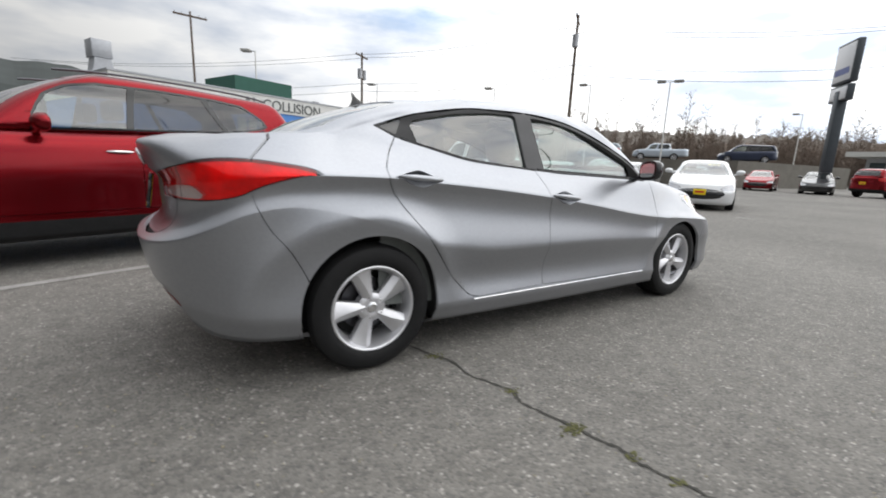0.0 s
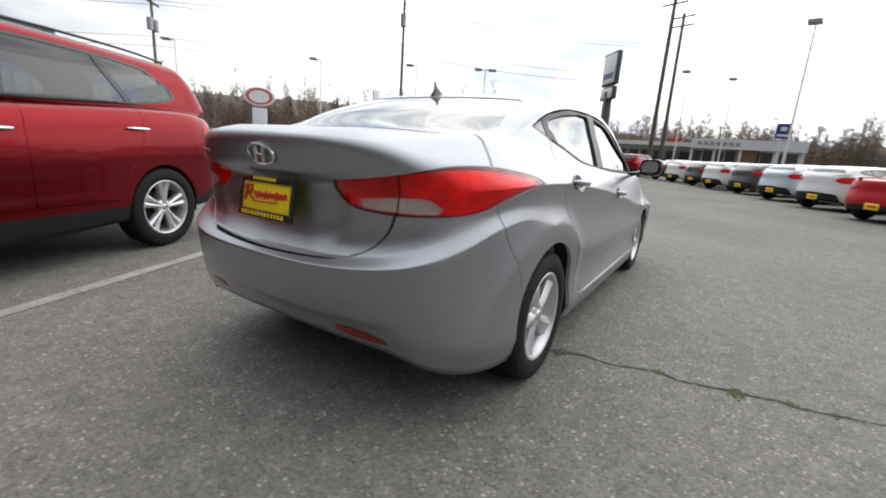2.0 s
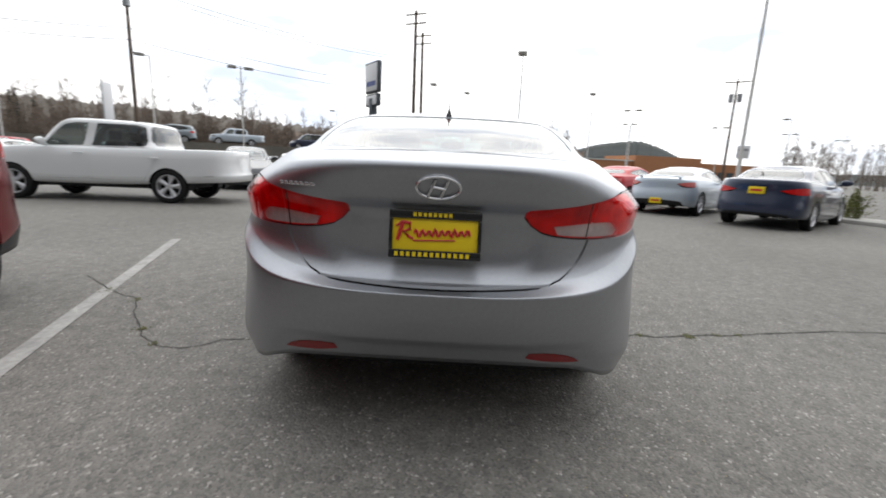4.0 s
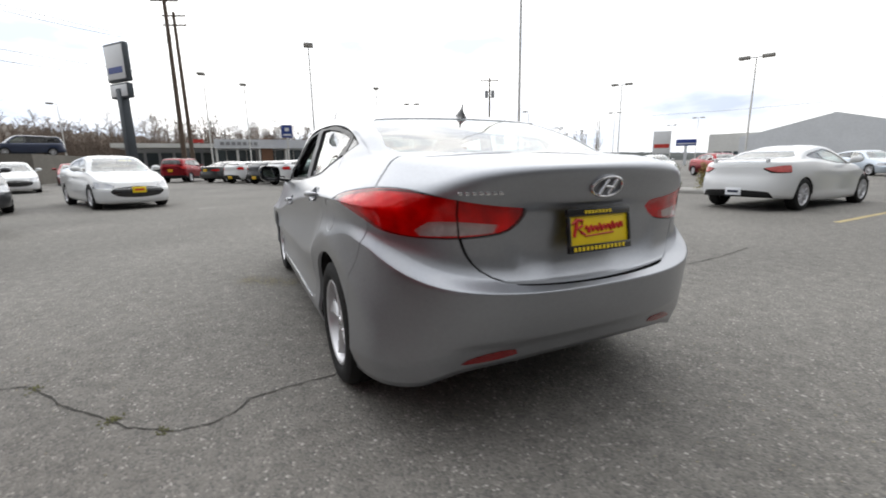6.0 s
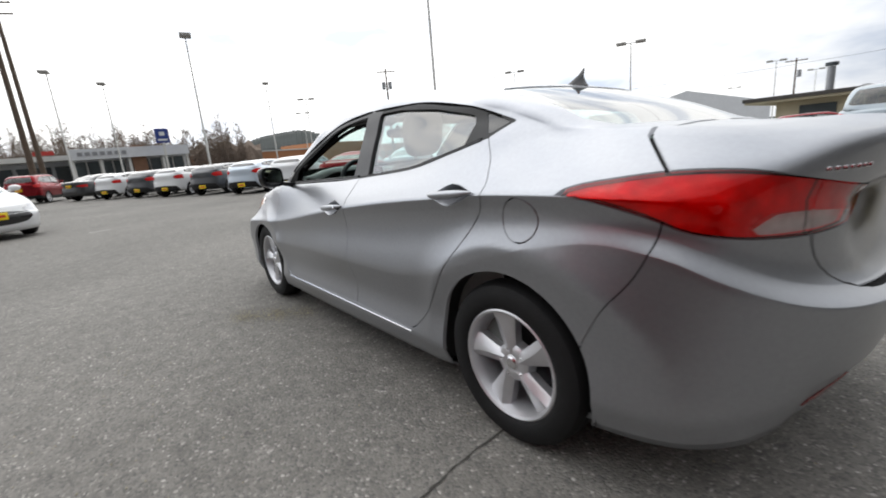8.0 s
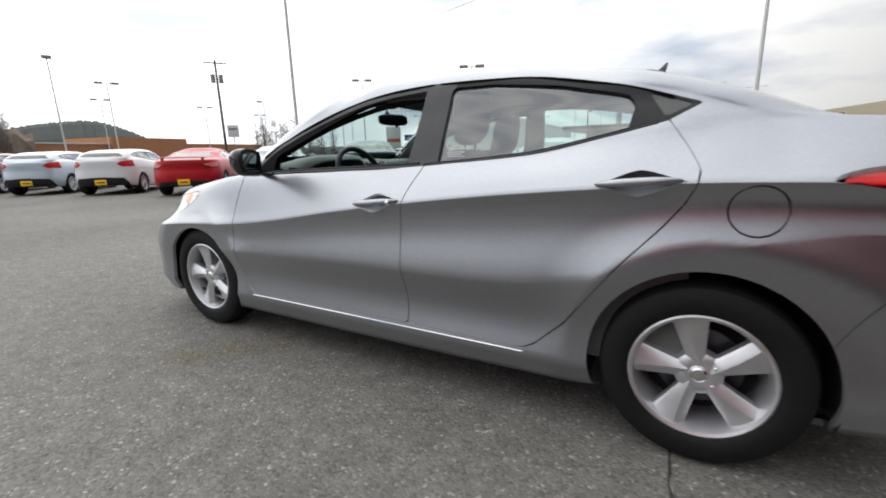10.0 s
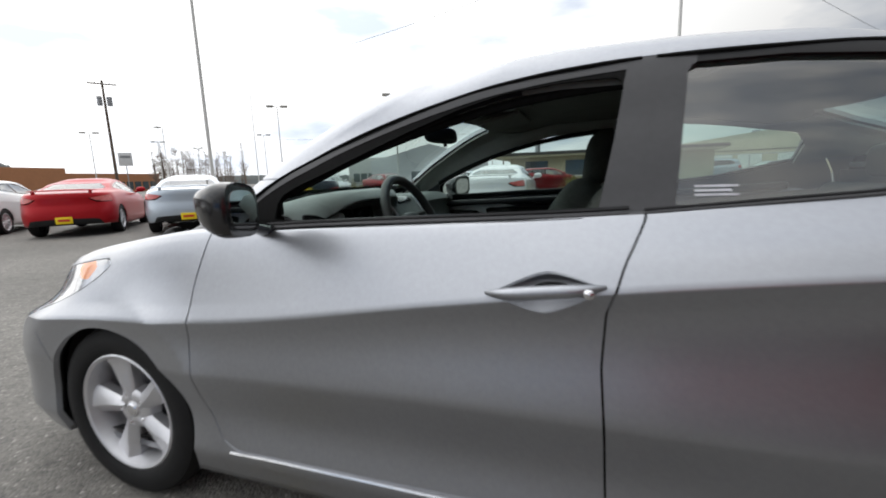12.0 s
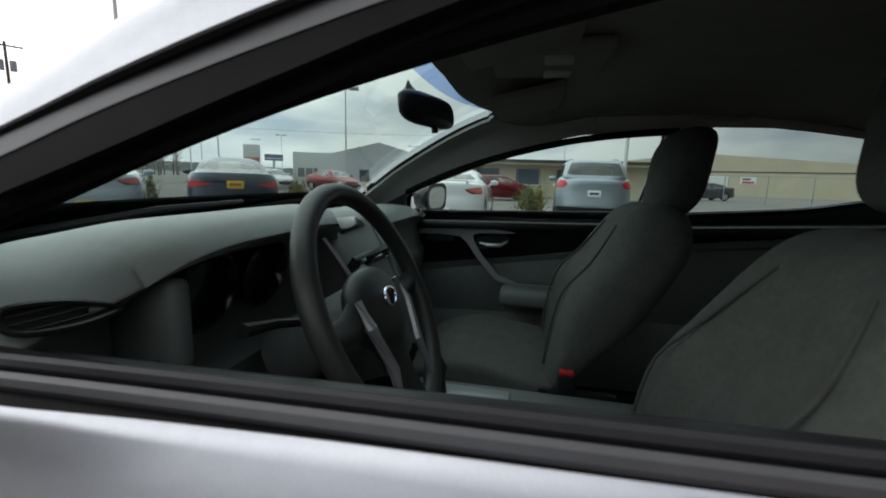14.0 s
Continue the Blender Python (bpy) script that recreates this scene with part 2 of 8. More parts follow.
def rod(bm, a, b, r0, r1=None, sides=10, caps=True):
    """Adds a tapered rod from a to b."""
    a, b = Vector(a), Vector(b)
    r1 = r0 if r1 is None else r1
    turn = (b - a).to_track_quat("Z", "Y").to_matrix()
    rings = []
    for p, r in ((a, r0), (b, r1)):
        rings.append([bm.verts.new(p + turn @ Vector((r * math.cos(k * 2 * math.pi / sides), r * math.sin(k * 2 * math.pi / sides), 0))) for k in range(sides)])
    for k in range(sides):
        j = (k + 1) % sides
        bm.faces.new((rings[0][k], rings[0][j], rings[1][j], rings[1][k]))
    if caps:
        bm.faces.new(rings[0][::-1])
        bm.faces.new(rings[1])
    return rings


def rod_mesh(a, b, r0, r1=None, sides=12):
    bm = bmesh.new()
    rod(bm, a, b, r0, r1, sides)
    return solid(bm)


def lathe(bm, profile, sides=48, axis="Y", close=False):
    """Turns (radius, height) pairs round an axis through the origin."""
    rings = []
    for r, h in profile:
        ring = []
        for k in range(sides):
            a = 2 * math.pi * k / sides
            c, s = r * math.cos(a), r * math.sin(a)
            ring.append(bm.verts.new((c, h, s) if axis == "Y" else (c, s, h)))
        rings.append(ring)
    pairs = list(zip(rings, rings[1:])) + ([(rings[-1], rings[0])] if close else [])
    for a, b in pairs:
        for k in range(sides):
            j = (k + 1) % sides
            bm.faces.new((a[k], a[j], b[j], b[k]))
    return rings


def tube(bm, pts, r, sides=8, flat=1.0, up=(0, 0, 1), closed=False):
    """Adds a tube along a line of points; r may be a list."""
    pts = [Vector(p) for p in pts]
    n = len(pts)
    rings = []
    for i, p in enumerate(pts):
        a = pts[(i - 1) % n] if (closed or i) else pts[i]
        b = pts[(i + 1) % n] if (closed or i < n - 1) else pts[i]
        d = (b - a).normalized()
        side = d.cross(Vector(up)).normalized()
        top = side.cross(d)
        rr = r[i] if isinstance(r, (list, tuple)) else r
        rings.append([bm.verts.new(p + side * rr * math.cos(2 * math.pi * k / sides) + top * rr * flat * math.sin(2 * math.pi * k / sides)) for k in range(sides)])
    todo = list(zip(rings, rings[1:])) + ([(rings[-1], rings[0])] if closed else [])
    for a, b in todo:
        for k in range(sides):
            j = (k + 1) % sides
            bm.faces.new((a[k], a[j], b[j], b[k]))
    if not closed:
        bm.faces.new(rings[0][::-1])
        bm.faces.new(rings[-1])


def prism(bm, outline, lo, hi, axis="y"):
    """Adds a slab whose outline lies in the plane across an axis."""
    def at(p, h):
        return {"y": (p[0], h, p[1]), "x": (h, p[0], p[1]), "z": (p[0], p[1], h)}[axis]
    a = [bm.verts.new(at(p, lo)) for p in outline]
    b = [bm.verts.new(at(p, hi)) for p in outline]
    fs = [bm.faces.new(a), bm.faces.new(b)]
    for k in range(len(a)):
        j = (k + 1) % len(a)
        fs.append(bm.faces.new((a[k], a[j], b[j], b[k])))
    bmesh.ops.recalc_face_normals(bm, faces=fs)
    return a + b


def curve(*pts):
    """A smooth curve through (x, value) pairs, held flat past its ends and free of overshoot."""
    pts = sorted(pts)
    xs, ys = np.array([p[0] for p in pts], float), np.array([p[1] for p in pts], float)
    if len(xs) == 1:
        return lambda x: np.full(np.shape(x), ys[0])
    h, d = np.diff(xs), np.diff(ys) / np.diff(xs)
    m = np.zeros(len(xs))
    m[0], m[-1] = d[0], d[-1]
    for i in range(1, len(xs) - 1):
        if d[i - 1] * d[i] > 0:
            w1, w2 = 2 * h[i] + h[i - 1], h[i] + 2 * h[i - 1]
            m[i] = (w1 + w2) / (w1 / d[i - 1] + w2 / d[i])

    def f(x):
        x = np.clip(np.asarray(x, float), xs[0], xs[-1])
        i = np.clip(np.searchsorted(xs, x) - 1, 0, len(xs) - 2)
        t = (x - xs[i]) / h[i]
        return ((2 * t**3 - 3 * t**2 + 1) * ys[i] + (t**3 - 2 * t**2 + t) * h[i] * m[i] + (3 * t**2 - 2 * t**3) * ys[i + 1] + (t**3 - t**2) * h[i] * m[i + 1])
    return f


def rounded(poly, steps=6):
    """Subdivides a closed outline into a smooth one (Catmull-Rom)."""
    p = np.array(poly, float)
    out = []
    n = len(p)
    for i in range(n):
        a, b, c, d = p[i - 1], p[i], p[(i + 1) % n], p[(i + 2) % n]
        for k in range(steps):
            t = k / steps
            out.append(0.5 * (2 * b + (c - a) * t + (2 * a - 5 * b + 4 * c - d) * t**2 + (3 * b - a - 3 * c + d) * t**3))
    return np.array(out)


def inside(poly, q):
    """Signed distance of points q (n, 2) from a closed outline: negative inside."""
    poly = np.asarray(poly, float)
    q = np.asarray(q, float)
    best = np.full(len(q), 1e9)
    sign = np.ones(len(q))
    for a, b in zip(poly, np.roll(poly, -1, 0)):
        e, w = b - a, q - a
        t = np.clip((w @ e) / max(e @ e, 1e-12), 0, 1)
        best = np.minimum(best, ((w - t[:, None] * e) ** 2).sum(1))
        c1, c2, c3 = q[:, 1] >= a[1], q[:, 1] < b[1], e[0] * w[:, 1] > e[1] * w[:, 0]
        flip = (c1 & c2 & c3) | (~c1 & ~c2 & ~c3)
        sign = np.where(flip, -sign, sign)
    return sign * np.sqrt(best)


class Shell:
    """Half of a car's skin (y > 0): a sheet lofted through level loops, that can be cut into panels with real gaps."""

    def __init__(self, loops, nf=22, ns=70, nr=26, steps=None, crease=(), warp=None):
        cols = []
        for xf, xr, xfs, xrs, pf, pr, w, z in loops:
            a = np.linspace(0, math.pi / 2, nf, endpoint=False)
            rad = (np.abs(np.cos(a)) ** pf + np.abs(np.sin(a)) ** pf) ** (-1 / pf)
            x = [xfs + (xf - xfs) * rad * np.cos(a)]
            y = [float(w(xfs)) * rad * np.sin(a)]
            s = np.linspace(xfs, xrs, ns)
            x.append(s)
            y.append(w(s))
            a = np.linspace(math.pi / 2, 0, nr + 1)[1:]
            rad = (np.abs(np.cos(a)) ** pr + np.abs(np.sin(a)) ** pr) ** (-1 / pr)
            x.append(xrs - (xrs - xr) * rad * np.cos(a))
            y.append(float(w(xrs)) * rad * np.sin(a))
            x, y = np.concatenate(x), np.concatenate(y)
            y[0] = y[-1] = 0
            cols.append(np.stack([x, y, z(x)], -1))
        cols = np.array(cols)
        n = len(cols)
        rows = []
        self.level = []
        for i in range(n - 1):
            p0, p1 = cols[i], cols[i + 1]
            fwd = p1 - p0
            t0 = fwd if (i == 0 or i in crease) else self.lean(cols[i - 1], p0, p1)
            t1 = fwd if (i == n - 2 or i + 1 in crease) else -self.lean(cols[i + 2], p1, p0)
            k = steps[i] if steps else 6
            for j in range(k):
                t = j / k
                rows.append((2 * t**3 - 3 * t**2 + 1) * p0 + (t**3 - 2 * t**2 + t) * t0 + (3 * t**2 - 2 * t**3) * p1 + (t**3 - t**2) * t1)
                self.level.append(i + t)
        rows.append(cols[-1])
        self.level.append(n - 1.0)
        g = np.array(rows)
        g[:, 0, 1] = g[:, -1, 1] = 0
        g[-1, :, 1] = 0
        if warp:
            g = warp(g)
        du, dv = np.gradient(g, axis=1), np.gradient(g, axis=0)
        nrm = np.cross(du, dv)
        nrm[:, 0, 1] = nrm[:, -1, 1] = 0
        nrm[-1, :] = nrm[-2, :]
        nrm[-1, :, 1] = 0
        nrm /= np.maximum(np.linalg.norm(nrm, axis=-1, keepdims=True), 1e-9)
        r, c = g.shape[:2]
        self.v, self.n = g.reshape(-1, 3), nrm.reshape(-1, 3)
        self.lv = np.repeat(np.array(self.level), c)
        idx = np.arange(r * c).reshape(r, c)
        self.polys = [tuple(q) for q in np.stack([idx[:-1, :-1], idx[:-1, 1:], idx[1:, 1:], idx[1:, :-1]], -1).reshape(-1, 4).tolist()]
        self.grid = g

    @staticmethod
    def lean(a, b, c):
        """Tangent at b, sized for the span b-c, weighted so that short spans stay tight."""
        d1, d2 = b - a, c - b
        l1, l2 = np.linalg.norm(d1, axis=-1, keepdims=True) + 1e-6, np.linalg.norm(d2, axis=-1, keepdims=True) + 1e-6
        m = (d1 / l1 * l2 + d2 / l2 * l1) / (l1 + l2)
        return m * l2 * 1.0

    def cut(self, polys, f, keep=None):
        """Splits polygons along f = 0; returns those with f < 0 and the rest. keep: which polygon middles are cut at all."""
        if keep is not None:
            mid = np.array([self.v[list(p)].mean(0) for p in polys]) if polys else np.zeros((0, 3))
            nm = np.array([self.n[list(p)].mean(0) for p in polys]) if polys else np.zeros((0, 3))
            ok = keep(mid, nm)
            rest = [p for p, o in zip(polys, ok) if not o]
            a, b = self.cut([p for p, o in zip(polys, ok) if o], f)
            return a, b + rest
        val = f(self.v, self.lv)
        val = np.where(np.abs(val) < 1e-6, 1e-6, val)
        neg, pos, made, nv, nn, nl = [], [], {}, [], [], []
        base = len(self.v)
        sgn = val < 0
        for p in polys:
            s = [sgn[i] for i in p]
            if all(s):
                neg.append(p)
            elif not any(s):
                pos.append(p)
            else:
                a, b = [], []
                for k, i in enumerate(p):
                    j = p[(k + 1) % len(p)]
                    (a if s[k] else b).append(i)
                    if sgn[i] != sgn[j]:
                        key = (min(i, j), max(i, j))
                        if key not in made:
                            t = val[i] / (val[i] - val[j])
                            made[key] = base + len(nv)
                            nv.append(self.v[i] * (1 - t) + self.v[j] * t)
                            q = self.n[i] * (1 - t) + self.n[j] * t
                            nn.append(q / max(np.linalg.norm(q), 1e-9))
                            nl.append(self.lv[i] * (1 - t) + self.lv[j] * t)
                        a.append(made[key])
                        b.append(made[key])
                if len(a) > 2:
                    neg.append(tuple(a))
                if len(b) > 2:
                    pos.append(tuple(b))
        if nv:
            self.v, self.n, self.lv = np.vstack([self.v, nv]), np.vstack([self.n, nn]), np.concatenate([self.lv, nl])
        return neg, pos

    def panel(self, polys, f, gap=0.003, keep=None):
        """Takes the panel f < 0 out of the skin, with a gap all round."""
        a, rest = self.cut(polys, lambda v, lv: f(v, lv) + gap, keep)
        if gap:
            _, rest = self.cut(rest, lambda v, lv: f(v, lv) - gap, keep)
        return a, rest

    def mesh(self, polys, name, side=1, both=False, edge=0.0, push=0.0, inward=False):
        """A mesh of these polygons, on the left (1), the right (-1) or both; edge: depth of a folded rim; push: offset along the normal."""
        used = sorted({i for p in polys for i in p})
        new_id = {o: k for k, o in enumerate(used)}
        v = self.v[used] + self.n[used] * push
        nm = self.n[used].copy()
        faces = [[new_id[i] for i in p] for p in polys]
        if edge:
            seen = {}
            for f in faces:
                for a, b in zip(f, f[1:] + f[:1]):
                    seen[(a, b)] = seen.get((a, b), 0) + 1
            rim = [(a, b) for (a, b) in seen if (b, a) not in seen]
            if both:
                rim = [(a, b) for a, b in rim if not (abs(v[a][1]) < 1e-4 and abs(v[b][1]) < 1e-4)]
            low, count = {}, len(v)
            extra, en = [], []
            for a, b in rim:
                for q in (a, b):
                    if q not in low:
                        low[q] = count + len(extra)
                        extra.append(v[q] - (np.array((0, edge, 0)) if inward else nm[q] * edge))
                        en.append(nm[q])
                faces.append([b, a, low[a], low[b]])
            if extra:
                v, nm = np.vstack([v, extra]), np.vstack([nm, en])
        if both:
            mid = np.abs(v[:, 1]) < 1e-5
            other = np.full(len(v), -1)
            other[mid] = np.nonzero(mid)[0]
            other[~mid] = len(v) + np.arange((~mid).sum())
            flip = np.array([1, -1, 1])
            faces = faces + [[int(other[i]) for i in f[::-1]] for f in faces]
            v, nm = np.vstack([v, v[~mid] * flip]), np.vstack([nm, nm[~mid] * flip])
        elif side < 0:
            flip = np.array([1, -1, 1])
            v, nm = v * flip, nm * flip
            faces = [f[::-1] for f in faces]
        me = bpy.data.meshes.new(name)
        me.from_pydata(v.tolist(), [], faces)
        me.polygons.foreach_set("use_smooth", [True] * len(faces))
        me.normals_split_custom_set_from_vertices(nm.tolist())
        return me


def in_side(poly):
    return lambda v, lv: inside(poly, v[:, [0, 2]])


def in_rear(poly):
    return lambda v, lv: inside(poly, v[:, [1, 2]])


def arch(x, z, r):
    return lambda v, lv: np.hypot(v[:, 0] - x, v[:, 2] - z) - r


def y_at(sh, x, z, low=0.0, high=99.0):
    """Half width of a skin at a side-view place, between two levels."""
    ok = (sh.lv >= low) & (sh.lv <= high) & (np.abs(sh.n[:, 1]) > 0.25)
    v, n = sh.v[ok], sh.n[ok]
    d = (v[:, 0] - x) ** 2 + (v[:, 2] - z) ** 2
    k = int(np.argmin(d))
    p, q = v[k], n[k]
    return float(p[1] - (q[0] * (x - p[0]) + q[2] * (z - p[2])) / q[1]), Vector(q.tolist())

# ---------------- wheels ----------------
def wheel_meshes(r=0.316, rim=0.213, width=0.20, spokes=5, kind="five", spoke_mat=None):
    """Meshes of one wheel, hub in the origin, outer face towards +y."""
    h = width / 2
    out = {}
    bm = bmesh.new()
    lathe(bm, [(rim - 0.004, h - 0.012), (rim + 0.006, h), (rim + 0.03, h + 0.008), (r - 0.035, h + 0.006), (r - 0.014, h - 0.006), (r - 0.003, h - 0.03), (r, h - 0.055), (r - 0.006, h - 0.058), (r - 0.006, h - 0.064), (r, h - 0.067), (r, 0.004), (r - 0.006, 0.003), (r - 0.006, -0.003), (r, -0.004), (r, -h + 0.05), (r - 0.01, -h + 0.01), (r - 0.05, -h), (rim, -h + 0.01)], 56)
    out["tyre"] = solid(bm, "tyre", 35)
    bm = bmesh.new()
    lathe(bm, [(rim - 0.004, h - 0.012), (rim + 0.002, h - 0.004), (rim - 0.004, h - 0.001), (rim - 0.013, h - 0.006), (rim - 0.018, h - 0.02), (rim - 0.030, h - 0.06), (rim - 0.034, -h + 0.02), (rim - 0.01, -h)], 56)
    out["rim"] = solid(bm, "rim", 35)
    bm = bmesh.new()
    lathe(bm, [(0.0005, -0.01), (0.135, -0.01), (0.135, -0.03), (0.0005, -0.03)], 40)
    out["brake_disc"] = solid(bm, "brake_disc", 35)
    bm = bmesh.new()
    lathe(bm, [(0.0005, -0.05), (rim - 0.03, -0.05)], 40)
    out["backing"] = solid(bm, "backing")
    sp = []
    dish = h - 0.03
    for k in range(spokes):
        bm = bmesh.new()
        a = 2 * math.pi * k / spokes + math.pi / 2
        if kind == "twin":
            a = 2 * math.pi * (k // 2) / 5 + math.pi / 2 + (0.17 if k % 2 else -0.17)
        rows = []
        if kind == "five":
            prof = [(0.036, 0.030, 0.000), (0.075, 0.031, 0.002), (0.12, 0.040, 0.003), (0.17, 0.051, 0.002), (rim - 0.010, 0.060, 0.009)]
        else:
            prof = [(0.04, 0.022, 0.004), (0.09, 0.016, 0.008), (0.15, 0.021, 0.006), (rim - 0.012, 0.030, 0.012)] if kind == "twin" else [(0.04, 0.024, 0.004), (0.09, 0.017, 0.008), (0.15, 0.014, 0.006), (rim - 0.012, 0.018, 0.012)]
        for rr, hw, up in prof:
            ridge = 0.007 if kind == "five" else 0.004
            ring = []
            top = 0.25 - 0.75 * (rr - 0.045) / (rim - 0.057) if kind == "five" else 0.1
            for s, dy in ((-1.0, -0.045), (-1.0, -0.012), (-0.80, -0.004), (top, ridge), (0.80, -0.004), (1.0, -0.012), (1.0, -0.045)):
                ring.append(bm.verts.new((rr, dish + up + dy, s * hw)))
            rows.append(ring)
        for p, q in zip(rows, rows[1:]):
            for i in range(len(p) - 1):
                bm.faces.new((p[i], p[i + 1], q[i + 1], q[i]))
        bmesh.ops.recalc_face_normals(bm, faces=bm.faces)
        bmesh.ops.transform(bm, matrix=Matrix.Rotation(-a, 4, "Y"), verts=bm.verts)
        sp.append(solid(bm, "spoke", 30))
    out["spoke"] = sp
    bm = bmesh.new()
    lathe(bm, [(0.0005, dish + 0.005), (0.028, dish + 0.005), (0.031, dish + 0.002), (0.036, dish + 0.004), (0.060, dish + 0.001), (0.072, dish - 0.008), (0.078, dish - 0.045)], 36)
    out["hub"] = solid(bm, "hub", 30)
    bm = bmesh.new()
    lathe(bm, [(0.0005, dish + 0.011), (0.020, dish + 0.010), (0.026, dish + 0.006), (0.027, dish + 0.002)], 28)
    out["cap"] = solid(bm, "cap", 30)
    nuts = []
    for k in range(5):
        a = 2 * math.pi * k / 5 + math.pi / 2
        bm = bmesh.new()
        lathe(bm, [(0.0005, dish + 0.006), (0.006, dish + 0.006), (0.0085, dish + 0.003), (0.009, dish - 0.002), (0.0135, dish - 0.001), (0.0145, dish + 0.0035), (0.0155, dish + 0.001)], 12)
        bmesh.ops.translate(bm, vec=(0.055 * math.cos(a), 0, 0.055 * math.sin(a)), verts=bm.verts)
        nuts.append(solid(bm, "wheel_nut", 30))
    out["nut"] = nuts
    return out


def add_wheel(car, meshes, x, y, z, mat=None, dark=None, spin=0.0, detail=True):
    """One wheel as a part of a car, with its own parts."""
    left = y > 0
    turn = Matrix.Translation((x, y, z)) @ Matrix.Rotation(0 if left else math.pi, 4, "Z") @ Matrix.Rotation(spin, 4, "Y")
    w = part("wheel", meshes["tyre"], RUBBER, car, "black rubber tyre on an alloy rim")
    w.matrix_local = turn
    part("rim", meshes["rim"], mat or ALLOY, w)
    part("backing", meshes["backing"], LINER, w)
    for s in meshes["spoke"]:
        part("spoke", s, dark or mat or ALLOY, w)
    part("hub", meshes["hub"], mat or ALLOY, w)
    if detail:
        part("brake_disc", meshes["brake_disc"], DARK_ALLOY, w)
        part("cap", meshes["cap"], CHROME, w)
        for s in meshes["nut"]:
            part("wheel_nut", s, CHROME, w)
    return w

# ---------------- the grey sedan ----------------
def plate_recess(g):
    """Sinks the field round the number plate into the boot lid and swells the skin round the wheels."""
    y, z = np.abs(g[..., 1]), g[..., 2]
    ramp = lambda a, b, v: np.clip((v - a) / (b - a), 0, 1) ** 2 * (3 - 2 * np.clip((v - a) / (b - a), 0, 1))
    low = 0.668 + 0.11 * np.clip((y - 0.22) / 0.18, 0, 1) ** 2.5
    k = ramp(0.430, 0.340, y) * ramp(0.932, 0.920, z) * ramp(0.0, 0.085, z - low) * (g[..., 0] < -2.0)
    g[..., 0] += 0.015 * k
    # lower part of the bumper stands back below a soft ledge
    g[..., 0] += 0.014 * ramp(0.450, 0.428, z) * ramp(0.64, 0.54, y) * (g[..., 0] < -2.0)
    for x0, z0, back in ((1.355, 0.31, 1.0), (-1.355, 0.322, 0.76)):
        dx = g[..., 0] - x0
        d = np.hypot(np.where(dx < 0, dx * back, dx), z - z0)
        swell = np.clip((0.60 - d) / 0.155, 0, 1) ** 2 * np.where(g[..., 0] < 0, 0.021, 0.014) - 0.013 * np.clip((0.445 - d) / 0.10, 0, 1.0)
        g[..., 1] += swell * (y > 0.6) * ramp(0.16, 0.40, z) * ramp(0.98, 0.88, z)
    return g


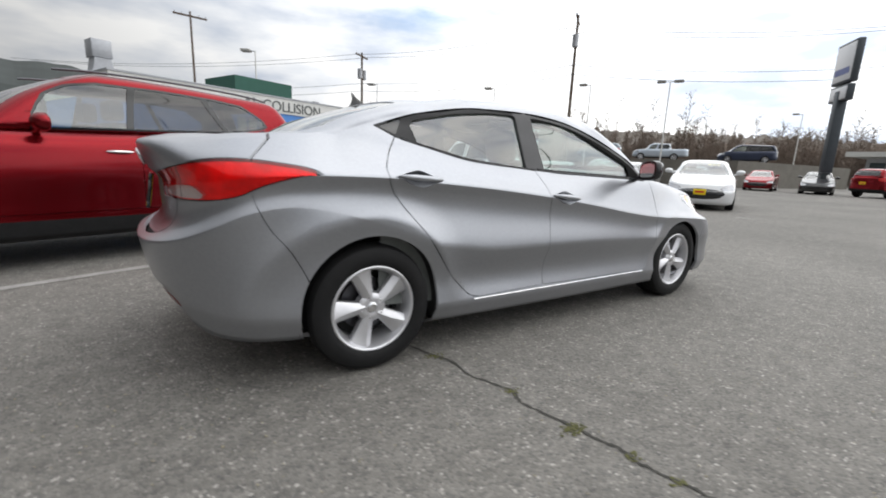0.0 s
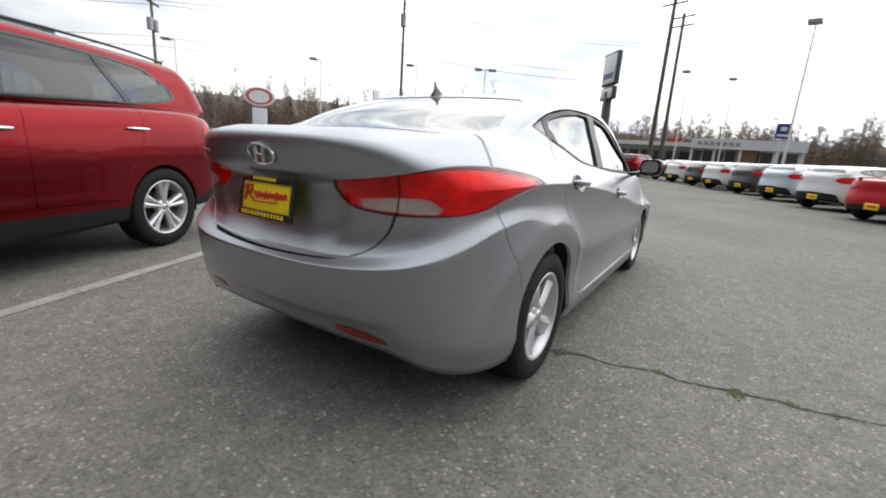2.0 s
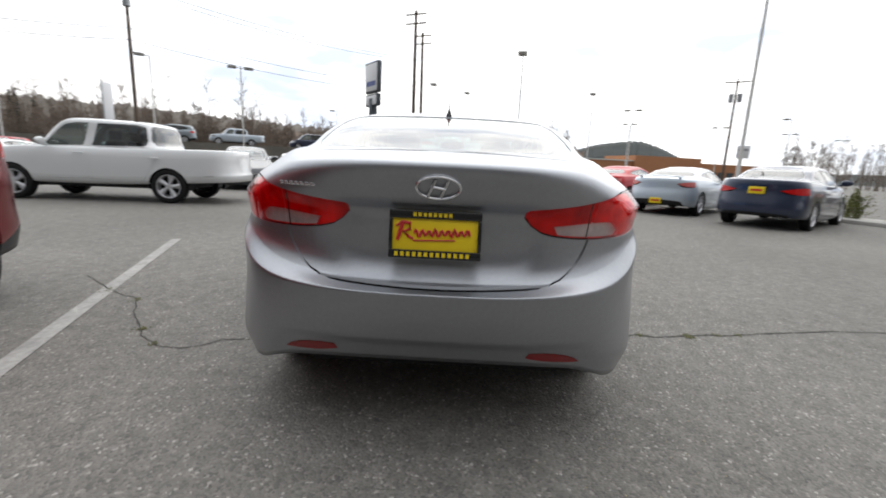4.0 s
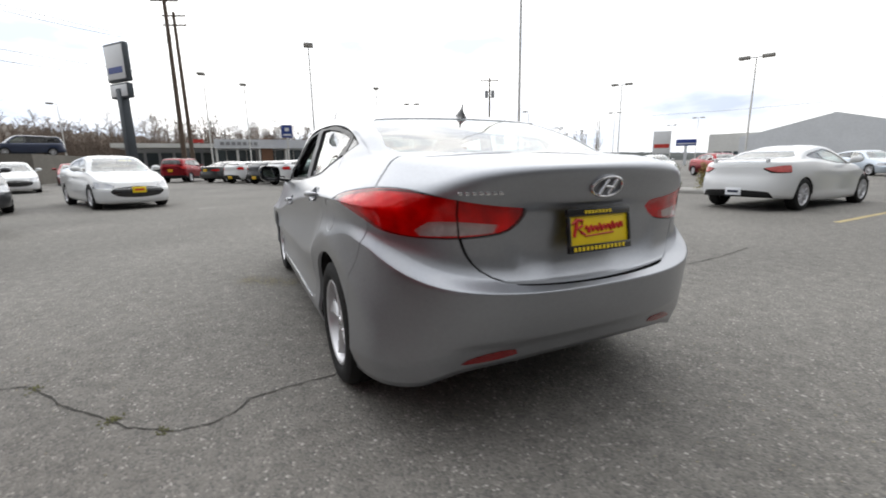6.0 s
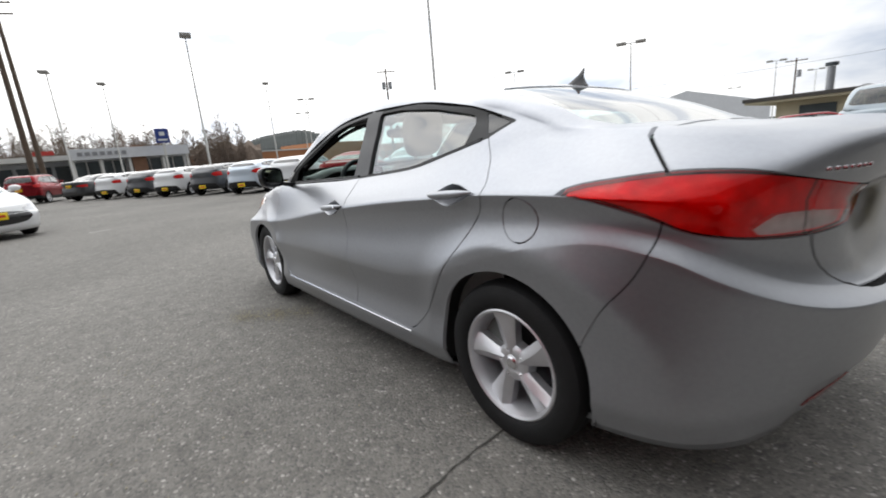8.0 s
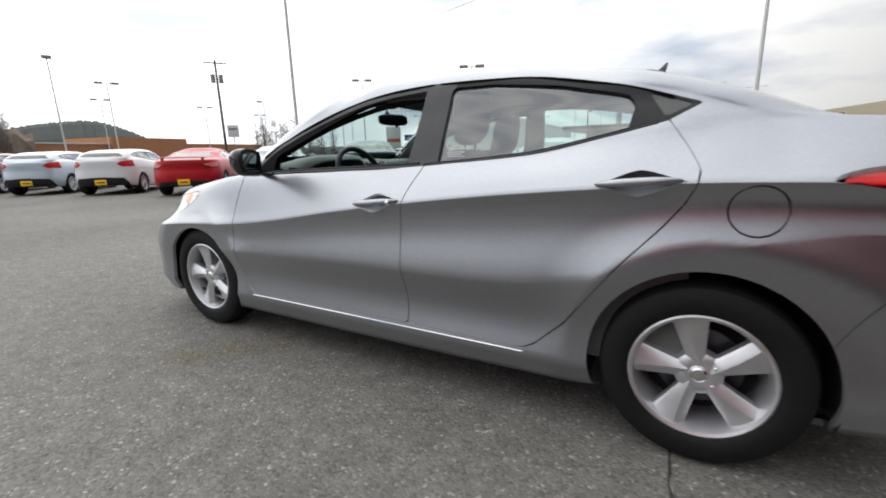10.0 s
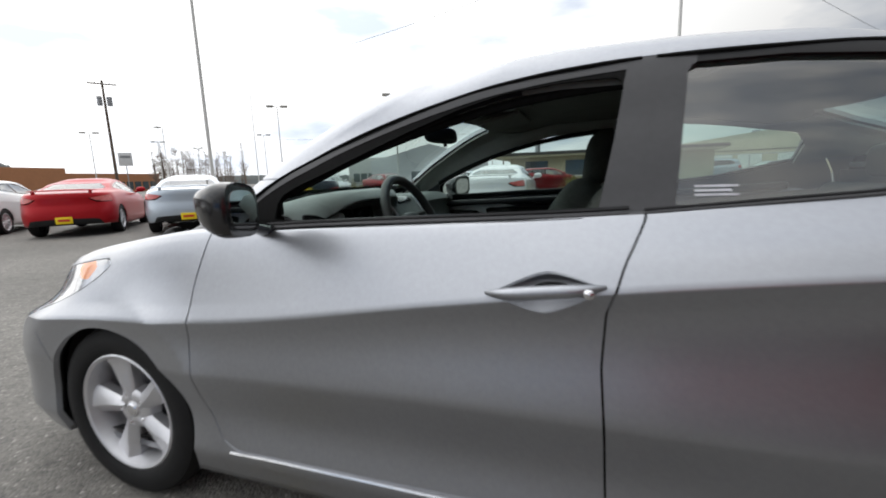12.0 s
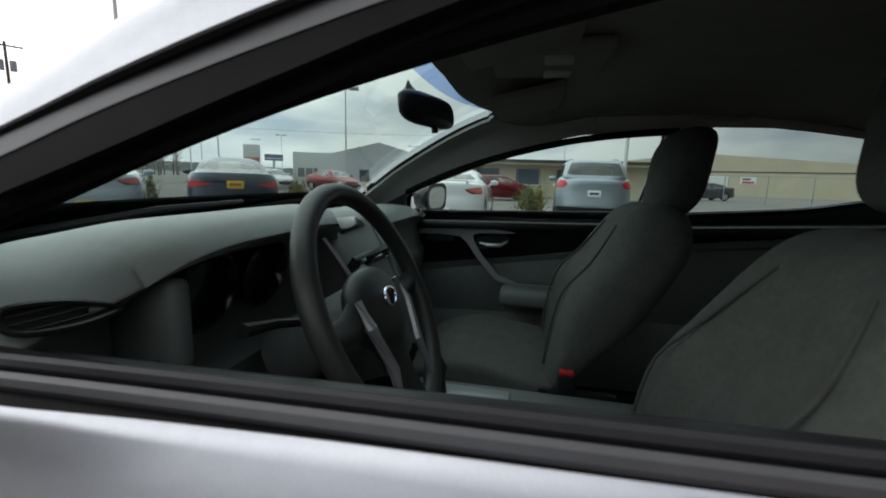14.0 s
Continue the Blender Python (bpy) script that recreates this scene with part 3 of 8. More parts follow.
def sedan_shell():
    """The skin of the sedan; x ahead, origin on the ground midway between the axles."""
    taper = lambda k: curve((1.40, 0.868 - k), (1.15, 0.874 - k), (0.6, 0.876 - k), (0.0, 0.880 - k), (-0.9, 0.884 - k), (-1.25, 0.8825 - k), (-1.42, 0.8795 - k), (-1.50, 0.8785 - k))
    crease_z = ((2.0, 0.60), (1.5, 0.66), (0.9, 0.695), (0.70, 0.717), (0.17, 0.797), (-0.2, 0.847), (-0.68, 0.899), (-1.07, 0.931), (-1.3, 0.949))
    up = lambda d: tuple((x, z + d) for x, z in crease_z)
    loops = [
        (2.08, -2.06, 1.40, -1.50, 3.7, 3.0, taper(0.10), curve((2.1, 0.19), (1.0, 0.165), (-0.9, 0.165), (-1.7, 0.215), (-1.93, 0.24), (-1.98, 0.285), (-2.06, 0.365))),
        (2.16, -2.20, 1.40, -1.50, 3.7, 3.1, taper(0.030), curve((2.2, 0.20), (1.0, 0.175), (-0.9, 0.195), (-1.1, 0.21), (-1.7, 0.226), (-1.9, 0.238), (-2.04, 0.262), (-2.10, 0.300), (-2.15, 0.330), (-2.20, 0.352))),
        (2.20, -2.238, 1.40, -1.50, 3.7, 3.05, taper(0.006), curve((2.2, 0.27), (1.0, 0.262), (-0.9, 0.28), (-1.5, 0.31), (-1.95, 0.345), (-2.238, 0.432))),
        (2.21, -2.265, 1.40, -1.50, 3.7, 3.0, curve((1.40, 0.854), (0.9, 0.850), (0.0, 0.851), (-0.9, 0.854), (-1.25, 0.862), (-1.42, 0.862), (-1.50, 0.862)), curve((2.2, 0.36), (1.0, 0.385), (-0.9, 0.405), (-1.5, 0.42), (-1.95, 0.47), (-2.262, 0.52))),
        (2.20, -2.29, 1.40, -1.50, 3.5, 2.85, curve((1.40, 0.872), (1.15, 0.878), (0.6, 0.884), (0.0, 0.891), (-0.8, 0.892), (-1.15, 0.882), (-1.35, 0.873), (-1.50, 0.872)), curve((2.2, 0.47), (1.4, 0.52), (0.9, 0.53), (0.2, 0.555), (-0.6, 0.565), (-1.0, 0.62), (-1.3, 0.72), (-1.55, 0.79), (-1.72, 0.815), (-1.88, 0.79), (-2.0, 0.735), (-2.08, 0.697), (-2.17, 0.662), (-2.29, 0.635))),
        (2.17, -2.222, 1.40, -1.50, 3.4, 2.8, curve((1.40, 0.873), (1.15, 0.871), (0.6, 0.872), (0.2, 0.871), (-0.4, 0.869), (-0.9, 0.868), (-1.30, 0.867), (-1.50, 0.864)), curve((2.2, 0.54), *((x, z - 0.052) for x, z in crease_z if x < 1.8), (-1.5, 0.893), (-1.72, 0.878), (-1.88, 0.842), (-2.0, 0.785), (-2.08, 0.735), (-2.15, 0.698), (-2.222, 0.668))),
        (2.13, -2.195, 1.40, -1.50, 3.2, 2.82, taper(-0.006), curve((2.2, 0.60), *((x, z) for x, z in crease_z if x < 1.8), (-1.6, 0.955), (-1.9, 0.94), (-2.195, 0.90))),
        (2.08, -2.235, 1.40, -1.50, 2.6, 3.0, curve((1.40, 0.832), (1.2, 0.846), (0.9, 0.861), (0.5, 0.862), (0, 0.857), (-0.9, 0.851), (-1.3, 0.838), (-1.5, 0.81)), curve((2.2, 0.645), *up(0.055)[1:], (-1.6, 1.02), (-1.9, 1.006), (-2.05, 0.992), (-2.235, 0.990))),
        (2.00, -2.255, 1.40, -1.50, 2.4, 3.0, curve((1.40, 0.758), (1.2, 0.780), (0.9, 0.805), (0.6, 0.802), (0.0, 0.797), (-0.5, 0.792), (-0.9, 0.780), (-1.2, 0.758), (-1.5, 0.715)),
         curve((2.0, 0.73), (1.8, 0.80), (1.4, 0.885), (0.95, 0.945), (0.75, 0.952), (0.0, 0.975), (-0.3, 0.993), (-0.74, 1.028), (-1.05, 1.078), (-1.2, 1.098), (-1.4, 1.10), (-1.7, 1.090), (-1.9, 1.067), (-2.05, 1.052), (-2.15, 1.064), (-2.255, 1.076))),
        (1.93, -2.21, 1.30, -1.48, 2.3, 2.9, curve((1.3, 0.66), (0.9, 0.785), (0.0, 0.787), (-0.5, 0.782), (-0.9, 0.770), (-1.2, 0.745), (-1.48, 0.69)),
         curve((1.93, 0.768), (1.75, 0.825), (1.35, 0.905), (0.95, 0.955), (0.75, 0.960), (0.0, 0.985), (-0.3, 1.003), (-0.74, 1.04), (-1.05, 1.095), (-1.2, 1.118), (-1.4, 1.122), (-1.7, 1.110), (-1.9, 1.094), (-2.05, 1.083), (-2.13, 1.089), (-2.21, 1.093))),
        (1.12, -1.78, 0.83, -1.42, 2.9, 2.8, curve((0.83, 0.765), (0.0, 0.774), (-0.5, 0.768), (-0.9, 0.757), (-1.2, 0.728), (-1.42, 0.672)),
         curve((1.12, 0.985), (0.95, 0.975), (0.83, 0.972), (0.0, 1.00), (-0.3, 1.015), (-0.74, 1.055), (-1.05, 1.115), (-1.2, 1.140), (-1.42, 1.155), (-1.6, 1.138), (-1.78, 1.122))),
        (0.76, -1.47, 0.54, -1.24, 2.6, 2.8, curve((0.54, 0.690), (0.0, 0.712), (-0.5, 0.708), (-0.9, 0.697), (-1.24, 0.655)),
         curve((0.76, 1.215), (0.54, 1.195), (0.2, 1.19), (-0.6, 1.20), (-0.95, 1.20), (-1.24, 1.225), (-1.47, 1.245))),
        (0.40, -1.13, 0.22, -0.96, 2.5, 2.8, curve((0.22, 0.615), (0.0, 0.622), (-0.5, 0.622), (-0.96, 0.598)),
         curve((0.40, 1.378), (0.22, 1.346), (0.0, 1.378), (-0.3, 1.380), (-0.62, 1.362), (-0.96, 1.312), (-1.13, 1.352))),
        (0.30, -1.06, 0.14, -0.90, 2.4, 2.8, curve((0.14, 0.50), (-0.3, 0.51), (-0.90, 0.49)),
         curve((0.30, 1.402), (0.14, 1.395), (-0.2, 1.412), (-0.62, 1.397), (-0.90, 1.355), (-1.06, 1.368))),
        (0.22, -0.99, 0.08, -0.85, 2.5, 2.5, curve((0.0, 0.001)), curve((0.22, 1.416), (0.0, 1.428), (-0.3, 1.432), (-0.62, 1.420), (-0.99, 1.380))),
    ]
    return Shell(loops, nf=26, ns=130, nr=34, steps=[2, 4, 6, 12, 12, 8, 4, 5, 4, 6, 10, 10, 4, 8], crease=(1, 2, 4, 6), warp=plate_recess)


def build_sedan():
    car = thing("grey_sedan", "silver-grey metallic four-door sedan with alloy wheels, parked on asphalt", "car")
    sh = sedan_shell()
    P = sh.polys
    side = lambda m, n: np.abs(n[:, 1]) > 0.25
    # wheel openings
    _, P = sh.cut(P, arch(1.355, 0.292, 0.346), side)
    _, P = sh.cut(P, arch(-1.350, 0.327, 0.352), side)
    # window openings with their black frames
    dlo_top = curve((0.86, 0.982), (0.77, 1.058), (0.67, 1.117), (0.595, 1.150), (0.52, 1.183), (0.37, 1.236), (0.20, 1.282), (0.045, 1.314), (-0.12, 1.334), (-0.284, 1.343), (-0.624, 1.337), (-1.014, 1.278), (-1.288, 1.193))
    tops = np.linspace(0.86, -1.288, 44)
    dlo = np.array([(x, float(dlo_top(x))) for x in tops] + [(-1.19, 1.136), (-1.05, 1.100), (-0.9, 1.068), (-0.74, 1.038), (-0.5, 1.016), (-0.30, 0.999), (0.0, 0.984), (0.3, 0.973), (0.6, 0.961), (0.84, 0.948)])
    frame_p, P = sh.panel(P, in_side(dlo), 0.0, lambda m, n: m[:, 1] > 0.52)
    front_pane = [(0.70, 0.982), (0.690, 1.046), (0.64, 1.074), (0.534, 1.116), (0.42, 1.163), (0.305, 1.208), (0.16, 1.256), (0.039, 1.286), (-0.1, 1.300), (-0.215, 1.301), (-0.234, 1.288), (-0.212, 1.15), (-0.182, 0.999), (0.3, 0.984)]
    rear_pane = [(-0.335, 1.009), (-0.362, 1.305), (-0.374, 1.318), (-0.55, 1.316), (-0.816, 1.288), (-1.06, 1.236), (-1.085, 1.20), (-1.072, 1.112), (-0.74, 1.047), (-0.5, 1.0235)]
    quarter = [(-1.118, 1.242), (-1.262, 1.192), (-1.182, 1.150)]
    fp, frame_p = sh.panel(frame_p, in_side(front_pane), 0.0)
    rp, frame_p = sh.panel(frame_p, in_side(rear_pane), 0.0)
    qp, frame_p = sh.panel(frame_p, in_side(quarter), 0.0)
    f_front, f_rear = sh.cut(frame_p, lambda v, lv: -(v[:, 0] + 0.258 + 0.17 * (v[:, 2] - 1.0)))
    post, f_front = sh.cut(f_front, lambda v, lv: v[:, 0] + 0.178 + 0.19 * (v[:, 2] - 1.0))
    strip_f, f_front = sh.cut(f_front, lambda v, lv: dlo_top(v[:, 0]) - 0.026 - v[:, 2])
    rear_post, f_rear = sh.cut(f_rear, lambda v, lv: -(v[:, 0] + 0.340 + 0.12 * (v[:, 2] - 1.0)))
    # windscreen and rear window
    ws, P = sh.panel(P, in_rear([(-1, 0.93), (0.69, 0.93), (0.68, 1.0), (0.615, 1.20), (0.535, 1.372), (-1, 1.388)]), 0.0, lambda m, n: (n[:, 0] > 0.25) & (m[:, 0] > 0.05) & (m[:, 2] > 0.962))
    rw, P = sh.panel(P, in_rear([(-1, 1.128), (0.585, 1.142), (0.615, 1.17), (0.575, 1.29), (0.525, 1.335), (-1, 1.362)]), 0.0, lambda m, n: (n[:, 0] < -0.15) & (m[:, 0] < -0.9) & (m[:, 2] > 1.1))
    # lamps
    def unwrap(v, lv):
        phi = np.degrees(np.arctan2(np.abs(v[:, 1]), -(v[:, 0] + 1.5)))
        return np.stack([phi * 0.0135, v[:, 2]], -1)
    tail = rounded([(a * 0.0135, z) for a, z in ((84, 0.957), (82.5, 0.970), (79, 0.985), (73, 0.997), (66, 1.008), (60, 1.010), (55, 1.006), (51, 0.997), (46, 0.978), (41, 0.962), (34, 0.944), (26, 0.930), (24.3, 0.922), (25.2, 0.900), (28, 0.862), (30.5, 0.846), (34, 0.837), (40, 0.830), (45, 0.829), (49, 0.831), (53, 0.834), (59, 0.846), (63, 0.862), (66.5, 0.887), (71, 0.912), (77, 0.938), (81, 0.950))], 3)
    tl, P = sh.panel(P, lambda v, lv: inside(tail, unwrap(v, lv)), 0.0022, lambda m, n: (m[:, 0] < -1.4) & (m[:, 2] > 0.75) & (m[:, 2] < 1.07))
    clear = rounded([(a * 0.0135, z) for a, z in ((31, 0.872), (36, 0.881), (42, 0.890), (47.5, 0.893), (50, 0.887), (51.6, 0.868), (53.5, 0.844), (50, 0.838), (45, 0.837), (38, 0.839), (33, 0.846), (31, 0.856))], 3)
    cl, tl = sh.panel(tl, lambda v, lv: inside(clear, unwrap(v, lv)), 0.0)
    split = lambda v, lv: np.abs(v[:, 1]) - (0.564 + (v[:, 2] - 0.9) * 0.09)
    tl_lid, tl_body = sh.panel(tl, split, 0.003)
    cl_lid, cl_body = sh.panel(cl, split, 0.003)
    head = rounded([(2.02, 0.60), (1.95, 0.70), (1.75, 0.785), (1.46, 0.845), (1.36, 0.845), (1.50, 0.745), (1.72, 0.665), (1.9, 0.60)], 4)
    hl, P = sh.panel(P, in_side(head), 0.002, lambda m, n: (m[:, 0] > 1.2) & (m[:, 1] > 0.45) & (m[:, 2] > 0.5))
    amber, hl = sh.panel(hl, lambda v, lv: np.hypot((v[:, 0] - 1.50) / 1.6, v[:, 2] - 0.815) - 0.036, 0.0)
    # doors
    fdoor = [(0.86, 1.1), (0.895, 0.95), (0.945, 0.80), (0.962, 0.62), (0.945, 0.45), (0.885, 0.315), (0.83, 0.285), (0.3, 0.292), (-0.215, 0.302), (-0.207, 0.5), (-0.196, 0.68), (-0.203, 0.80), (-0.235, 0.90), (-0.275, 0.985), (-0.30, 1.1)]
    rdoor = [(-0.30, 1.1), (-0.275, 0.985), (-0.235, 0.90), (-0.203, 0.80), (-0.196, 0.68), (-0.207, 0.5), (-0.215, 0.302), (-0.70, 0.296), (-0.755, 0.302), (-0.80, 0.325), (-0.91, 0.430), (-1.088, 0.675), (-1.20, 0.80), (-1.262, 0.880), (-1.290, 0.940), (-1.295, 0.987), (-1.255, 1.055), (-1.19, 1.145), (-1.0, 1.20)]
    sidebody = lambda m, n: (m[:, 1] > 0.55) & (m[:, 2] < 1.16) & (m[:, 0] < 1.0)
    fd, P = sh.panel(P, in_side(fdoor), 0.0027, sidebody)
    rd, P = sh.panel(P, in_side(rdoor), 0.0027, sidebody)
    for x, z, rise in ((-0.076, 0.842, -0.012), (-1.125, 0.942, -0.008)):
        oval = [(x - 0.006 + u * 0.128, z + 0.002 + rise * u + v * 0.0375 * (1 - abs(u) ** 1.5) ** 1.3) for u, v in [(q, 1) for q in np.linspace(-1, 1, 15)] + [(q, -1) for q in np.linspace(0.9, -0.9, 13)]]
        if x > -0.5:
            _, fd = sh.cut(fd, in_side(oval))
        else:
            _, rd = sh.cut(rd, in_side(oval))
    # boot lid, rear bumper, reflectors, bonnet, front bumper
    yl = curve((0.640, 0.28), (0.660, 0.36), (0.671, 0.41), (0.69, 0.458), (0.73, 0.507), (0.79, 0.542), (0.862, 0.562), (0.94, 0.58), (0.96, 0.62), (0.97, 0.95))
    lid_low = lambda y: 0.652 + 0.012 * (np.abs(y) / 0.35) ** 2
    lidf = lambda v, lv: np.maximum(np.maximum(np.abs(v[:, 1]) - yl(v[:, 2]), (lid_low(v[:, 1]) - v[:, 2])), (v[:, 0] + 1.735 + 0.08 * v[:, 1] ** 2 + 0.9 * np.clip(1.10 - v[:, 2], 0, 0.2)) * 0.75)
    lid, P = sh.panel(P, lidf, 0.0055, lambda m, n: m[:, 0] < -1.5)
    xl = curve((0.30, -1.62), (0.50, -1.665), (0.55, -1.69), (0.64, -1.743), (0.71, -1.80), (0.77, -1.835), (0.84, -1.862), (0.90, -1.875))
    bumpf = lambda v, lv: np.maximum(v[:, 0] - xl(v[:, 2]), v[:, 2] - 0.93)
    rb, P = sh.panel(P, bumpf, 0.0025, lambda m, n: m[:, 0] < -1.35)
    refl = rounded([(0.32, 0.402), (0.43, 0.408), (0.53, 0.388), (0.575, 0.362), (0.49, 0.364), (0.40, 0.374), (0.345, 0.388)], 3)
    rf, rb = sh.panel(rb, in_rear(refl), 0.0, lambda m, n: (n[:, 0] < -0.3))
    hood_edge = curve((0.80, 0.73), (1.2, 0.69), (1.6, 0.62), (1.95, 0.50))
    hood, P = sh.panel(P, lambda v, lv: np.maximum(np.maximum(np.abs(v[:, 1]) - hood_edge(v[:, 0]), 0.93 - v[:, 0]), v[:, 0] - 1.96), 0.003, lambda m, n: (n[:, 2] > 0.3) & (m[:, 0] > 0.85))
    fb, P = sh.panel(P, lambda v, lv: 1.62 + 0.35 * (v[:, 2] - 0.4) - v[:, 0], 0.0025, lambda m, n: m[:, 0] > 1.4)
    # sill, roof, front wing, rear quarter
    sill, P = sh.panel(P, lambda v, lv: np.maximum(v[:, 2] - 0.27, np.abs(v[:, 0] - 0.0) - 1.06), 0.0, sidebody)
    roof, P = sh.cut(P, lambda v, lv: 12.02 - lv)
    wing, P = sh.cut(P, lambda v, lv: 0.45 - v[:, 0])
    under, P = sh.cut(P, lambda v, lv: lv - 1.0)
    for s, sd in ((1, "left"), (-1, "right")):
        fo = part("front_door", sh.mesh(fd, "front_door", s, edge=0.012), SILVER, car)
        ro = part("rear_door", sh.mesh(rd, "rear_door", s, edge=0.012), SILVER, car)
        part("front_wing", sh.mesh(wing, "front_wing", s, edge=0.02), SILVER, car)
        q = P
        if s > 0:
            cap, q = sh.panel(P, lambda v, lv: np.hypot(v[:, 0] + 1.446, v[:, 2] - 0.868) - 0.073, 0.0028, side)
            part("fuel_flap", sh.mesh(cap, "fuel_flap", s, edge=0.01), SILVER, car)
        part("rear_quarter", sh.mesh(q, "rear_quarter", s, edge=0.02), SILVER, car)
        part("sill", sh.mesh(sill, "sill", s, edge=0.01), SILVER, car)
        part("window_frame", sh.mesh(strip_f, "window_frame", s, push=-0.001), PILLAR_COVER, fo, "satin black window frame")
        part("window_seal", sh.mesh(f_front, "window_seal", s, edge=0.010, push=-0.002, inward=True), WEATHER, fo, "matt black rubber window seal")
        part("window_frame", sh.mesh(f_rear, "window_frame", s, edge=0.022, push=-0.001, inward=True), TRIM, ro, "satin black window frame")
        part("pillar_cover", sh.mesh(post, "pillar_cover", s, edge=0.010, push=-0.001, inward=True), PILLAR_COVER, fo, "satin black door pillar cover")
        part("pillar_cover", sh.mesh(rear_post, "pillar_cover", s, edge=0.022, push=-0.001, inward=True), PILLAR_COVER, ro, "satin black door pillar cover")
        if s < 0:
            part("window_pane", sh.mesh(fp, "window_pane", s, push=-0.014), GLASS, fo)
        part("window_pane", sh.mesh(rp, "window_pane", s, push=-0.014), GLASS, ro)
        part("quarter_pane", sh.mesh(qp, "quarter_pane", s, push=-0.004), GLOSS_BLACK, ro)
        for name, red, white in (("tail_lamp", tl_body, cl_body), ("lid_lamp", tl_lid, cl_lid)):
            lamp = part(name, sh.mesh(red, name, s), RED_GLASS, car, "glossy red tail lamp with a clear lower strip")
            part("clear_lens", sh.mesh(white, "clear_lens", s), CLEAR_GLASS, lamp)
            part("lamp_bowl", sh.mesh(red, "lamp_bowl", s, push=-0.016), RED_BOWL, lamp)
            part("lamp_bowl", sh.mesh(white, "lamp_bowl", s, push=-0.016), LAMP_BOWL, lamp)
        lamp = part("headlamp", sh.mesh(hl, "headlamp", s, edge=0.03), CLEAR_LENS, car)
        part("indicator", sh.mesh(amber, "indicator", s, edge=0.02), AMBER_LENS, lamp)
        part("reflector", sh.mesh(rf, "reflector", s, edge=0.01, push=0.003), REFLECTOR, car, "dark red bumper reflector")
        # bright strip along the foot of the doors
        bm = bmesh.new()
        tube(bm, [(x, s * (y_at(sh, x, 0.288, 1.2, 4)[0] + 0.002), 0.284 - 0.006 * x) for x in np.linspace(0.86, -0.76, 14)], 0.0035, 6)
        part("sill_strip", solid(bm), CHROME, car)
    part("boot_lid", sh.mesh(lid, "boot_lid", both=True, edge=0.015), SILVER, car)
    part("rear_bumper", sh.mesh(rb, "rear_bumper", both=True, edge=0.02), SILVER, car)
    part("front_bumper", sh.mesh(fb, "front_bumper", both=True, edge=0.02), SILVER, car)
    part("bonnet", sh.mesh(hood, "bonnet", both=True, edge=0.015), SILVER, car)
    part("roof", sh.mesh(roof, "roof", both=True), SILVER, car)
    band, ws = sh.cut(ws, lambda v, lv: 1.354 - v[:, 2])
    screen = part("windscreen", sh.mesh(ws, "windscreen", both=True, push=-0.004), GLASS, car)
    part("tint_band", sh.mesh(band, "tint_band", both=True, push=-0.004), TINT_BAND, screen, "blue tinted strip along the top")
    part("rear_window", sh.mesh(rw, "rear_window", both=True, push=-0.004), GLASS, car)
    # dark inner skin seen in the gaps, and the floor pan
    low = [p for p in sh.polys if sh.lv[list(p)].max() < 10.0]
    _, low = sh.cut(low, arch(1.355, 0.292, 0.352), side)
    _, low = sh.cut(low, arch(-1.350, 0.327, 0.360), side)
    _, low = sh.cut(low, in_side([(1.2, 0.90), (1.2, 2), (-1.3, 2), (-1.3, 0.94)]))
    part("inner_skin", sh.mesh(low, "inner_skin", both=True, push=-0.034), LINER, car)
    bm = bmesh.new()
    box(bm, (-1.9, -0.55, 0.19), (1.9, 0.55, 0.26), bevel=0.02)
    box(bm, (-0.98, -0.80, 0.168), (0.98, 0.80, 0.25), bevel=0.02)
    box(bm, (-2.04, -0.60, 0.262), (-1.72, 0.60, 0.46), bevel=0.04)
    box(bm, (-1.76, -0.60, 0.215), (-0.94, 0.60, 0.275), bevel=0.02)
    box(bm, (0.94, -0.60, 0.165), (2.02, 0.60, 0.25), bevel=0.02)
    part("floor_pan", solid(bm), LINER, car)
    for x in (1.35, -1.35):
        for s in (1, -1):
            bm = bmesh.new()
            prof = [(0.364 * math.cos(a), 0.364 * math.sin(a)) for a in np.linspace(-0.28, math.pi + 0.28, 24)]
            a = [bm.verts.new((x + p[0], s * (0.80 if x > 0 else 0.855), 0.32 + p[1])) for p in prof]
            b = [bm.verts.new((x + p[0], s * 0.55, 0.32 + p[1])) for p in prof]
            for k in range(len(a) - 1):
                bm.faces.new((a[k], a[k + 1], b[k + 1], b[k]))
            bm.faces.new(b)
            part("wheel_well", solid(bm), LINER, car)
    wm = wheel_meshes()
    for x, y, spin in ((1.35, 0.742, 0.25), (1.35, -0.742, 0.6), (-1.35, 0.760, 0.21), (-1.35, -0.760, 0.314)):
        add_wheel(car, wm, x, y, 0.316, spin=spin)
    return car, sh


sedan, sedan_skin = build_sedan()

